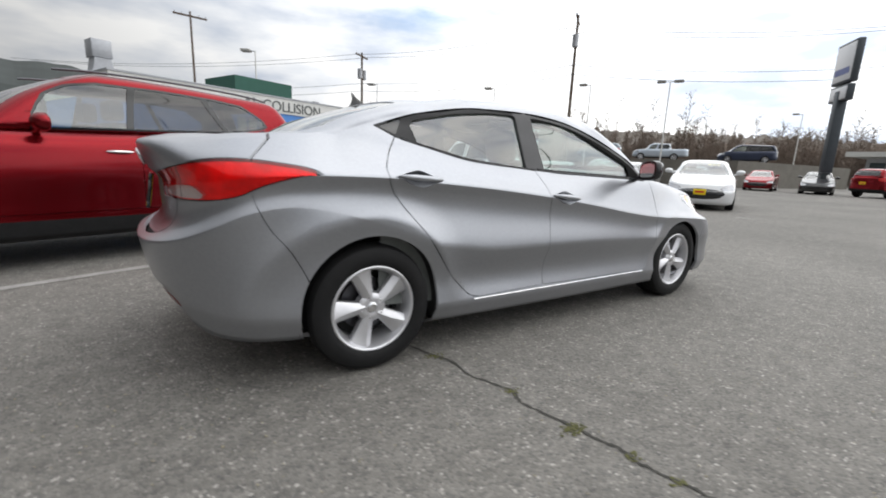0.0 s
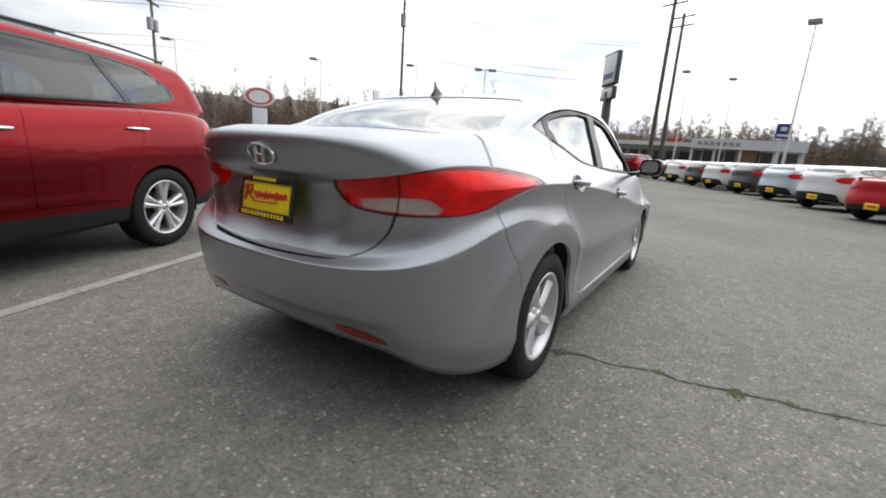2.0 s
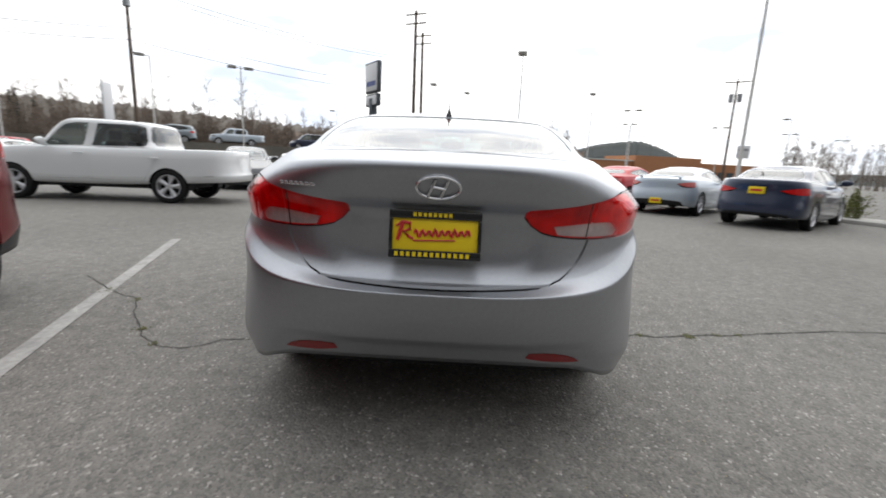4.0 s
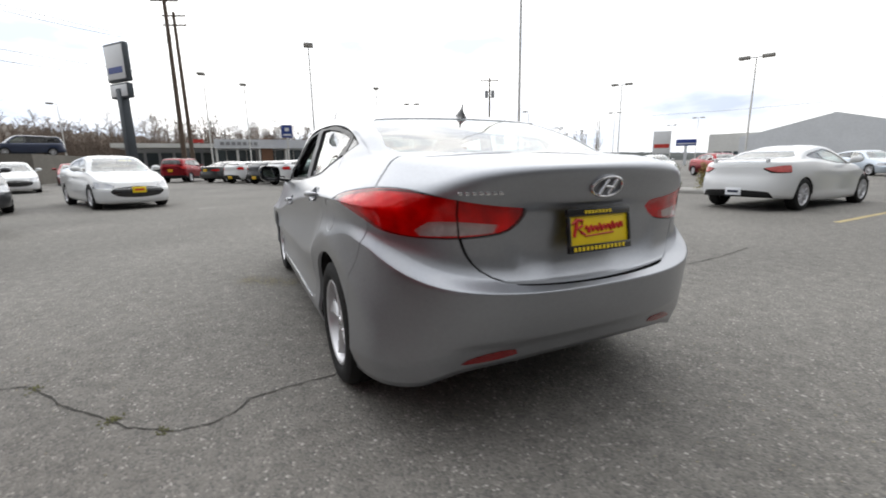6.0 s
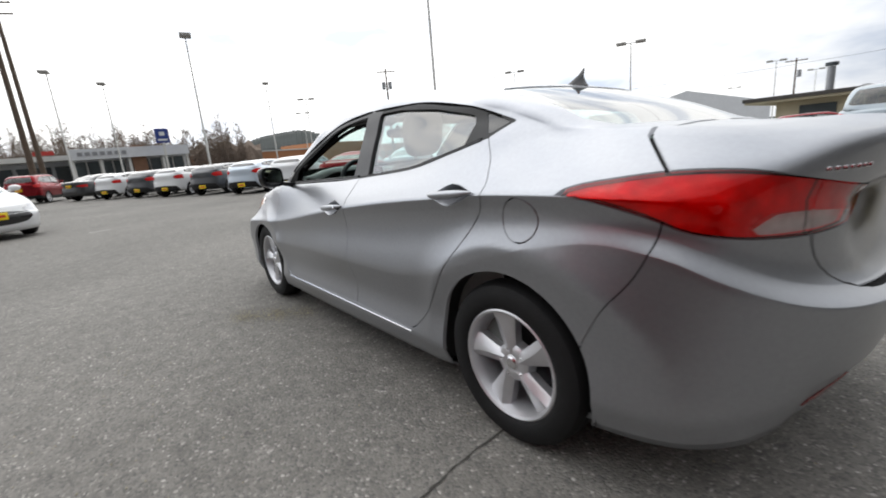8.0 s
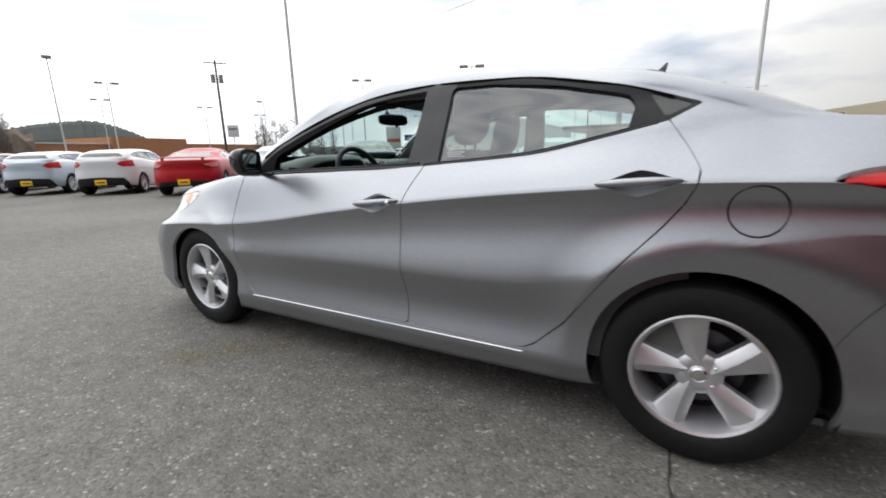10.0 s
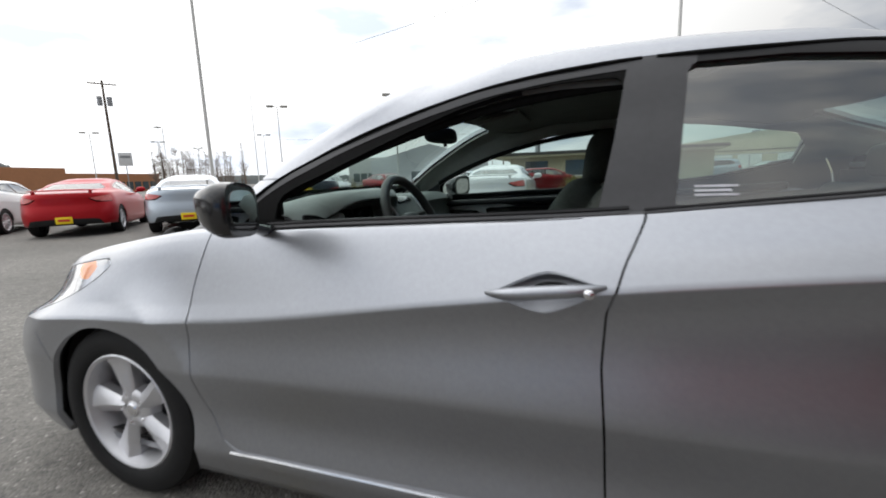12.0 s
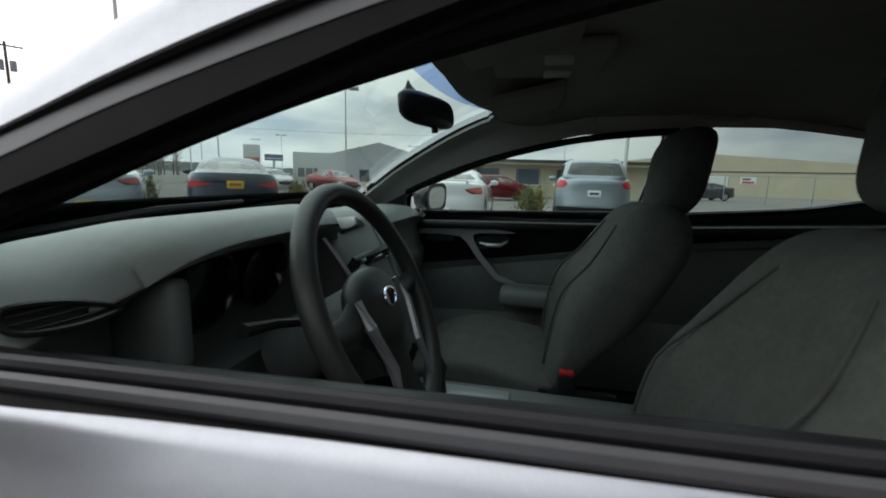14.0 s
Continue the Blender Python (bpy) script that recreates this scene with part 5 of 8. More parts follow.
tube(bm, [(0.014, 0.0, -0.06), (0.01, 0.0, -0.12), (0.0, 0.0, -0.178)], [0.05, 0.03, 0.022], 8, 0.4, up=(1, 0, 0))
bmesh.ops.transform(bm, matrix=W0, verts=bm.verts)
part("spoke", solid(bm), LEATHER, sw)
bm = bmesh.new()
tube(bm, [(-0.020, 0.021 * math.cos(a), 0.004 + 0.014 * math.sin(a)) for a in np.linspace(0, 2 * math.pi, 24, endpoint=False)], 0.0025, 6, closed=True, up=(1, 0, 0))
tube(bm, [(-0.020, 0.009, -0.006), (-0.020, 0.005, 0.014)], 0.003, 6)
tube(bm, [(-0.020, -0.005, -0.006), (-0.020, -0.009, 0.014)], 0.003, 6)
bmesh.ops.transform(bm, matrix=W0, verts=bm.verts)
part("badge", solid(bm), CHROME, sw)
bm = bmesh.new()
tube(bm, [(0.02, 0, -0.01), (0.20, 0, -0.03)], 0.055, 12)
bmesh.ops.transform(bm, matrix=W0, verts=bm.verts)
part("column", solid(bm), DASH, sw)
for s in (1, -1):
    bm = bmesh.new()
    tube(bm, [(0.50, 0.36 + s * 0.05, 0.895), (0.52, 0.36 + s * 0.13, 0.915), (0.525, 0.36 + s * 0.19, 0.925)], [0.006, 0.007, 0.010], 8)
    part("stalk", solid(bm), TRIM, sw)


def seat(y, dx, head_dx, lift=0.0, name="front_seat"):
    """A bucket seat with side bolsters, a separate head restraint and a stitched insert; y, and how far it is slid along."""
    front = curve((0.56, 0.130), (0.66, 0.122), (0.735, 0.112), (0.813, 0.092), (0.893, 0.034), (0.984, -0.027), (1.028, -0.062), (1.052, -0.095), (1.062, -0.125))
    back = curve((0.56, 0.045), (0.64, -0.010), (0.744, -0.118), (0.883, -0.200), (0.96, -0.232), (1.02, -0.226), (1.05, -0.205), (1.062, -0.165))
    half = curve((0.56, 0.235), (0.75, 0.250), (0.88, 0.248), (0.98, 0.225), (1.03, 0.195), (1.052, 0.165), (1.062, 0.120))
    dish = curve((0.56, 0.060), (0.70, 0.062), (0.85, 0.052), (0.95, 0.022), (1.03, 0.004), (1.062, 0.0))
    levels = list(np.linspace(0.56, 1.0, 15)) + [1.02, 1.035, 1.046, 1.055, 1.062]
    rows = []
    for z in levels:
        f, b, hw, di = float(front(z)), float(back(z)), float(half(z)), float(dish(z))
        row = []
        for a in np.linspace(0, 2 * math.pi, 44, endpoint=False):
            cy, cx = math.copysign(abs(math.cos(a)) ** 0.62, math.cos(a)), math.copysign(abs(math.sin(a)) ** 0.62, math.sin(a))
            x = (f + b) / 2 + cx * (f - b) / 2
            if cx > 0:
                k = min(1.0, abs(cy) / 0.62)
                x -= di * (1 - k ** 3) * cx
            row.append((x + dx, y + cy * hw, z))
        rows.append(row)
    bm = grid_mesh(rows, True)
    bm.verts.ensure_lookup_table()
    n = len(rows[0])
    bm.faces.new([bm.verts[i] for i in range(n)])
    bm.faces.new([bm.verts[len(bm.verts) - 1 - i] for i in range(n)])
    bmesh.ops.recalc_face_normals(bm, faces=bm.faces)
    t = part(name, solid(bm, angle=60), FABRIC, sedan, "dark grey cloth front seat with side bolsters")
    # stitched lines that part the insert from the bolsters, and one across the top
    for s in (1, -1):
        line = []
        for z in np.linspace(0.60, 1.0, 16):
            w = 0.62 * float(half(z)) * (1 - 0.30 * max(0.0, (z - 0.80) / 0.2) ** 2)
            line.append((float(front(z)) - float(dish(z)) * (1 - (w / (0.62 * float(half(z)))) ** 3) + dx - 0.001, y + s * w, z))
        bm = bmesh.new()
        tube(bm, line, 0.0035, 6, up=(0, 1, 0))
        part("seam", solid(bm), FABRIC_D, t)
    rows = []
    for k in range(16):
        f = k / 15
        x = 0.50 + dx - 0.46 * f
        zt = 0.574 + 0.062 * math.sin(min(1, f * 2.6) * math.pi / 2) - 0.060 * f ** 1.5
        row = []
        for a in np.linspace(0, 2 * math.pi, 36, endpoint=False):
            cy, cz = math.copysign(abs(math.cos(a)) ** 0.5, math.cos(a)), math.copysign(abs(math.sin(a)) ** 0.6, math.sin(a))
            rise = 0.045 * abs(cy) ** 3 if cz > 0 else 0
            row.append((x + 0.03 * (1 - abs(cy)) * (1 - f), y + cy * (0.255 - 0.02 * (1 - f)), zt - 0.09 + cz * 0.09 + rise - 0.02))
        rows.append(row)
    bm = grid_mesh(rows, True)
    bm.verts.ensure_lookup_table()
    n = 36
    bm.faces.new([bm.verts[i] for i in range(n)])
    bm.faces.new([bm.verts[len(bm.verts) - 1 - i] for i in range(n)])
    bmesh.ops.recalc_face_normals(bm, faces=bm.faces)
    part("cushion", solid(bm, angle=60), FABRIC, t)
    bm = bmesh.new()
    bmesh.ops.create_uvsphere(bm, u_segments=28, v_segments=18, radius=1.0)
    for v in bm.verts:
        c = v.co.copy()
        wide = 1 + 0.10 * c.z - 0.16 * max(0.0, c.z) ** 3
        v.co = Vector((-0.200 + head_dx - 0.030 * c.z + 0.062 * math.copysign(abs(c.x) ** 0.7, c.x), y + 0.126 * math.copysign(abs(c.y) ** 0.55, c.y) * wide, 1.166 + lift + 0.126 * math.copysign(abs(c.z) ** 0.6, c.z)))
    hr = part("head_restraint", solid(bm), FABRIC_D, t)
    for s in (1, -1):
        part("post", rod_mesh((-0.165 + dx, y + s * 0.06, 1.0), (-0.185 + head_dx, y + s * 0.06, 1.07 + lift), 0.006, sides=8), CHROME, hr)
    for s in (1, -1):
        part("hinge_cover", box_mesh((-0.06 + dx, y + s * 0.248 - 0.013, 0.44), (0.14 + dx, y + s * 0.248 + 0.013, 0.58), bevel=0.012), TRIM, t)
    return t


seat(0.36, -0.125, -0.105, 0.045)
seat(-0.36, 0.010, 0.0, -0.018)
# rear bench
bm = bmesh.new()
box(bm, (-1.02, -0.66, 0.36), (-0.58, 0.66, 0.60), bevel=0.06, seg=3)
bench = part("rear_bench", solid(bm), FABRIC_D, sedan, "dark grey cloth rear bench")
for y0, y1 in ((-0.64, -0.12), (-0.115, 0.64)):
    bm = bmesh.new()
    box(bm, (-1.16, y0, 0.55), (-1.02, y1, 1.02), Matrix.Translation((-1.1, 0, 0.6)) @ Matrix.Rotation(radians(-18), 4, "Y") @ Matrix.Translation((1.1, 0, -0.6)), bevel=0.05, seg=3)
    part("backrest", solid(bm), FABRIC_D, bench)
for y in (0.36, 0.0, -0.36):
    bm = bmesh.new()
    box(bm, (-1.33, y - 0.12, 1.03), (-1.22, y + 0.12, 1.16), bevel=0.04, seg=3)
    part("head_restraint", solid(bm), FABRIC_D, bench)
part("parcel_shelf", box_mesh((-1.76, -0.62, 1.07), (-1.24, 0.62, 1.09), bevel=0.008), DOOR_TRIM, sedan)
# door linings, inner pillars and headliner from the skin
dl = [p for p in sedan_skin.polys if 2.0 < sedan_skin.lv[list(p)].mean() < 7.0 and -1.3 < sedan_skin.v[list(p)][:, 0].mean() < 0.92]
for s in (1, -1):
    lining = part("door_lining", sedan_skin.mesh(dl, "door_lining", s, push=-0.085), DOOR_TRIM, sedan)
    part("door_top", box_mesh((-0.24, min(s * 0.68, s * 0.758), 0.925), (0.80, max(s * 0.68, s * 0.758), 0.955), Matrix.Translation((0.3, 0, 0.95)) @ Matrix.Rotation(radians(1.6), 4, "Y") @ Matrix.Translation((-0.3, 0, -0.95)), bevel=0.012, seg=3), TRIM, lining)
    part("door_top", box_mesh((-1.05, min(s * 0.66, s * 0.75), 0.95), (-0.27, max(s * 0.66, s * 0.75), 0.985), Matrix.Translation((-0.6, 0, 0.97)) @ Matrix.Rotation(radians(3.5), 4, "Y") @ Matrix.Translation((0.6, 0, -0.97)), bevel=0.012, seg=3), TRIM, lining)
    yi = s * 0.735
    sweep_trim = [(0.70, 0.893), (0.608, 0.909), (0.443, 0.921), (0.31, 0.919), (0.255, 0.909), (0.30, 0.904), (0.395, 0.902), (0.424, 0.892), (0.418, 0.868), (0.385, 0.815), (0.315, 0.735), (0.23, 0.703), (0.04, 0.703), (0.04, 0.690), (0.22, 0.687), (0.325, 0.714), (0.402, 0.798), (0.448, 0.862), (0.475, 0.884), (0.56, 0.891), (0.62, 0.889), (0.69, 0.881)]
    bm = bmesh.new()
    prism(bm, sweep_trim, min(yi, yi - s * 0.016), max(yi, yi - s * 0.016), "y")
    part("silver_trim", solid(bm, angle=30), SATIN, lining, "satin silver sweep on the door lining")
    bm = bmesh.new()
    prism(bm, [(0.35 + 0.074 * math.cos(a), 0.866 + 0.030 * math.sin(a) - 0.010 * math.cos(a)) for a in np.linspace(0, 2 * math.pi, 28, endpoint=False)], min(yi, yi - s * 0.004), max(yi, yi - s * 0.004), "y")
    part("handle_pocket", solid(bm), LINER, lining)
    bm = bmesh.new()
    tube(bm, [(0.395, yi - s * 0.008, 0.862), (0.36, yi - s * 0.022, 0.856), (0.31, yi - s * 0.024, 0.858), (0.283, yi - s * 0.010, 0.872)], [0.004, 0.009, 0.009, 0.005], 8)
    part("inner_handle", solid(bm), SATIN, lining)
    bm = bmesh.new()
    prism(bm, [(0.705, 0.962), (0.87, 0.962), (0.705, 1.052)], s * 0.712, s * 0.724, "y")
    part("mirror_sail", solid(bm, soft=False), TRIM, lining)
    part("armrest", box_mesh((-0.15, min(s * 0.62, s * 0.75), 0.63), (0.30, max(s * 0.62, s * 0.75), 0.70), bevel=0.025, seg=3), DOOR_TRIM, lining)
    part("speaker_grille", box_mesh((0.50, min(s * 0.715, s * 0.74), 0.86), (0.62, max(s * 0.715, s * 0.74), 0.89), bevel=0.008), LINER, lining)
top_polys = [p for p in sedan_skin.polys if sedan_skin.lv[list(p)].mean() > 9.9]
_, top_polys = sedan_skin.cut(top_polys, in_side([(0.80, 0.955), (0.70, 1.050), (0.64, 1.082), (0.534, 1.124), (0.42, 1.170), (0.305, 1.216), (0.16, 1.263), (0.039, 1.292), (-0.1, 1.303), (-0.238, 1.302), (-0.214, 1.15), (-0.182, 0.97)]), lambda m, n: n[:, 1] > 0.3)
_, top_polys = sedan_skin.cut(top_polys, in_side([(-0.337, 1.0), (-0.366, 1.325), (-0.55, 1.325), (-0.816, 1.298), (-1.06, 1.246), (-1.09, 1.20), (-1.07, 1.10), (-0.74, 1.03)]), lambda m, n: n[:, 1] > 0.3)
_, top_polys = sedan_skin.cut(top_polys, in_rear([(-1, 0.90), (0.70, 0.90), (0.685, 1.0), (0.622, 1.20), (0.540, 1.368), (-1, 1.383)]), lambda m, n: (n[:, 0] > 0.25) & (m[:, 0] > 0.05))
_, top_polys = sedan_skin.cut(top_polys, in_rear([(-1, 1.10), (0.60, 1.12), (0.62, 1.17), (0.58, 1.29), (0.53, 1.345), (-1, 1.372)]), lambda m, n: (n[:, 0] < -0.15) & (m[:, 0] < -0.9))
head, pil = sedan_skin.cut(top_polys, lambda v, lv: 11.95 - lv)
part("headliner", sedan_skin.mesh(head, "headliner", both=True, push=-0.035), HEADLINER, sedan, "pale grey cloth headliner")
a_pil, bc_pil = sedan_skin.cut(pil, lambda v, lv: 0.0 - v[:, 0])
for s in (1, -1):
    # left linings and belt are darker copies: near-side shade put into the materials
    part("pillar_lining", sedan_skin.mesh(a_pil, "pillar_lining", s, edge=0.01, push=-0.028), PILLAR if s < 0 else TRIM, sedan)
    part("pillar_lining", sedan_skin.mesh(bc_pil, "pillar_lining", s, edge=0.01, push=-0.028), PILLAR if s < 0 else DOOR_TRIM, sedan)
    # seat belt from its upper guide
    bm = bmesh.new()
    prism(bm, [(-0.262, 1.17), (-0.232, 1.17), (-0.165, 0.60), (-0.195, 0.60)], s * 0.655, s * 0.657, "y")
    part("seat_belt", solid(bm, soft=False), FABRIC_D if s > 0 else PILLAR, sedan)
# rear-view mirror, roof console, sun visors
bm = bmesh.new()
bmesh.ops.create_uvsphere(bm, u_segments=24, v_segments=12, radius=1.0)
for v in bm.verts:
    c = v.co.copy()
    v.co = Vector((0.022 * c.x, 0.118 * math.copysign(abs(c.y) ** 0.6, c.y), 0.036 * math.copysign(abs(c.z) ** 0.55, c.z)))
bmesh.ops.transform(bm, matrix=Matrix.Translation((0.44, 0.0, 1.265)) @ Matrix.Rotation(radians(-16), 4, "Z") @ Matrix.Rotation(radians(8), 4, "Y"), verts=bm.verts)
rvm = part("rear_view_mirror", solid(bm), TRIM, sedan, "black rear-view mirror")
bm = bmesh.new()
tube(bm, [(0.45, 0, 1.275), (0.49, 0, 1.31), (0.49, 0, 1.335)], [0.012, 0.014, 0.03], 8)
tube(bm, [(0.43, -0.02, 1.235), (0.428, -0.02, 1.218)], 0.008, 6)
part("mirror_arm", solid(bm), TRIM, rvm)
con = part("roof_console", box_mesh((0.06, -0.11, 1.355), (0.30, 0.11, 1.385), bevel=0.012, seg=3), HEADLINER, sedan)
for y in (0.055, -0.055):
    part("map_lamp", box_mesh((0.13, y - 0.03, 1.350), (0.19, y + 0.03, 1.358), bevel=0.006), PILLAR, con)
for s in (1, -1):
    bm = bmesh.new()
    box(bm, (0.13, s * 0.36 - 0.20, 1.335), (0.33, s * 0.36 + 0.20, 1.352), Matrix.Translation((0.2, 0, 1.35)) @ Matrix.Rotation(radians(12), 4, "Y") @ Matrix.Translation((-0.2, 0, -1.35)), bevel=0.007, seg=2)
    part("sun_visor", solid(bm), HEADLINER, sedan)
    bm = bmesh.new()
    tube(bm, [(-0.28, s * 0.55, 1.335), (-0.32, s * 0.535, 1.315), (-0.42, s * 0.535, 1.315), (-0.46, s * 0.55, 1.33)], 0.008, 8)
    part("grab_handle", solid(bm), PILLAR, sedan)
# tunnel, lever and buckle
bm = bmesh.new()
box(bm, (-0.40, -0.105, 0.30), (0.52, 0.105, 0.575), bevel=0.03, seg=3)
box(bm, (-0.40, -0.10, 0.56), (-0.10, 0.10, 0.66), bevel=0.03, seg=3)
tun = part("centre_console", solid(bm), DASH, sedan)
part("lever_plate", box_mesh((0.22, -0.055, 0.574), (0.46, 0.055, 0.583), bevel=0.004), SATIN, tun)
bm = bmesh.new()
tube(bm, [(0.385, 0, 0.58), (0.39, 0, 0.62), (0.395, 0, 0.65), (0.395, 0, 0.685)], [0.010, 0.010, 0.020, 0.014], 10)
part("gear_lever", solid(bm), LEATHER, tun)
for y in (0.115, -0.115):
    b_ = part("belt_buckle", box_mesh((0.06, y - 0.018, 0.52), (0.10, y + 0.018, 0.62), bevel=0.006), TRIM, sedan)
    part("buckle_button", box_mesh((0.062, y - 0.014, 0.619), (0.098, y + 0.014, 0.630), bevel=0.003), BELT_RED, b_)
part("cabin_floor", box_mesh((-1.2, -0.74, 0.262), (1.1, 0.74, 0.28)), LINER, sedan)
part("bulkhead", box_mesh((0.93, -0.74, 0.26), (0.98, 0.74, 0.93)), LINER, sedan)
part("boot_wall", box_mesh((-1.28, -0.70, 0.30), (-1.25, 0.70, 1.06)), LINER, sedan)

# ---------------- other cars ----------------
KINDS = {
    # xf, xr, half wheelbase, half width, sill, belt ahead, belt behind, nose, roof, cowl, windscreen top, rear glass top, rear glass foot, deck, roof half width, tyre radius
    "suv": dict(xf=2.28, xr=-2.38, wb=1.35, w=0.935, sill=0.27, bf=1.11, br=1.23, nose=0.93, roof=1.735, cowl=1.00, wt=0.03, rt=-1.95, rb=-2.28, deck=1.19, rw=0.66, tyre=0.364, pillars=(-0.20, -1.27)),
    "hatch": dict(xf=2.05, xr=-2.12, wb=1.325, w=0.88, sill=0.20, bf=0.95, br=1.09, nose=0.72, roof=1.41, cowl=1.05, wt=0.20, rt=-1.55, rb=-2.02, deck=1.06, rw=0.56, tyre=0.325, pillars=(-0.25, -0.95)),
    "coupe": dict(xf=2.25, xr=-2.35, wb=1.41, w=0.915, sill=0.19, bf=0.92, br=1.02, nose=0.68, roof=1.37, cowl=0.95, wt=0.15, rt=-0.75, rb=-1.65, deck=1.00, rw=0.54, tyre=0.335, pillars=(-0.45,)),
    "saloon": dict(xf=2.38, xr=-2.42, wb=1.40, w=0.905, sill=0.20, bf=0.98, br=1.06, nose=0.76, roof=1.465, cowl=1.15, wt=0.35, rt=-1.0, rb=-1.80, deck=1.09, rw=0.57, tyre=0.33, pillars=(-0.15, -0.95)),
    "pickup": dict(xf=2.45, xr=-2.90, wb=1.55, w=0.96, sill=0.40, bf=1.12, br=1.14, nose=1.02, roof=1.76, cowl=1.20, wt=0.55, rt=-1.10, rb=-1.28, deck=1.18, rw=0.68, tyre=0.37, pillars=(0.08,)),
    "van": dict(xf=2.35, xr=-2.45, wb=1.45, w=0.93, sill=0.22, bf=1.0, br=1.05, nose=0.85, roof=1.66, cowl=1.45, wt=0.60, rt=-2.05, rb=-2.35, deck=1.05, rw=0.66, tyre=0.32, pillars=(0.1, -1.0)),
}


def kind_loops(p):
    w, xf, xr = p["w"], p["xf"], p["xr"]
    side = lambda k: curve((xf - 0.7, w - 0.035 - k), (0.4, w - k), (-0.8, w - k), (xr + 0.75, w - 0.02 - k))
    line = ((xf - 0.05, p["nose"] - 0.08), (xf - 0.4, p["nose"]), (p["cowl"], p["bf"]), (0.0, p["bf"] + 0.3 * (p["br"] - p["bf"])), (p["rb"] + 0.6, p["br"]), (xr + 0.12, p["deck"]))
    lift = lambda d: curve(*((x, z + d) for x, z in line))
    s = p["sill"]
    tall = p["roof"] - p["bf"]
    a, b = xf - 0.75, xr + 0.75
    ge = max(p["rb"] + 0.35, xr + 0.35)
    return [
        (xf - 0.10, xr + 0.14, a, b, 3, 3.4, side(0.10), curve((xf, s - 0.03), (0, s - 0.03), (xr, s + 0.10))),
        (xf - 0.02, xr + 0.03, a, b, 3, 3.4, side(0.03), curve((xf, s), (0, s), (xr, s + 0.10))),
        (xf, xr, a, b, 3, 3.3, side(0.0), curve((xf, s + 0.18), (0, s + 0.13), (xr, s + 0.25))),
        (xf - 0.01, xr + 0.01, a, b, 3, 3.2, side(0.0), curve((xf, 0.55), (0, 0.58), (xr, 0.62))),
        (xf - 0.08, xr + 0.05, a, b, 2.9, 3.1, side(0.005), curve((xf, p["nose"] - 0.22), (0, p["bf"] - 0.17), (xr, p["deck"] - 0.22))),
        (xf - 0.17, xr + 0.05, a, b, 2.7, 3.0, side(0.06), lift(-0.02)),
        (xf - 0.25, xr + 0.08, a, b + 0.02, 2.5, 3.0, side(0.10), lift(0.012)),
        (p["cowl"], p["rb"], p["cowl"] - 0.28, ge, 2.6, 3.0, curve((p["cowl"] - 0.28, w - 0.125), (-0.5, w - 0.12), (ge, w - 0.17)), lift(0.035)),
        (p["cowl"] * 0.5 + p["wt"] * 0.5 + 0.06, p["rb"] * 0.45 + p["rt"] * 0.55 - 0.04, p["cowl"] * 0.5 + p["wt"] * 0.5 - 0.20, ge * 0.5 + (p["rt"] + 0.18) * 0.5, 2.8, 3.0,
         curve((p["wt"] + 0.2, (w - 0.12) * 0.45 + p["rw"] * 0.55), (p["rt"], (w - 0.15) * 0.45 + p["rw"] * 0.55)), curve((p["cowl"], p["bf"] + tall * 0.56), (p["rt"] - 0.3, p["br"] + (p["roof"] - p["br"]) * 0.55))),
        (p["wt"] + 0.08, p["rt"] - 0.04, p["wt"] - 0.10, p["rt"] + 0.18, 2.9, 3.0, curve((p["wt"], p["rw"]), (p["rt"], p["rw"] - 0.03)), curve((p["wt"] + 0.08, p["roof"] - 0.055), (p["wt"] - 0.4, p["roof"] - 0.045), (p["rt"], p["roof"] - 0.085))),
        (p["wt"] - 0.02, p["rt"] + 0.06, p["wt"] - 0.18, p["rt"] + 0.25, 2.8, 2.8, curve((p["wt"], p["rw"] - 0.13), (p["rt"], p["rw"] - 0.14)), curve((p["wt"], p["roof"] - 0.022), (p["wt"] - 0.4, p["roof"] - 0.010), (p["rt"], p["roof"] - 0.05))),
        (p["wt"] - 0.10, p["rt"] + 0.12, p["wt"] - 0.25, p["rt"] + 0.3, 2.5, 2.5, curve((0.0, 0.001)), curve((p["wt"], p["roof"] - 0.008), (p["wt"] - 0.4, p["roof"]), (p["rt"], p["roof"] - 0.035))),
    ]


WHEELS = {}


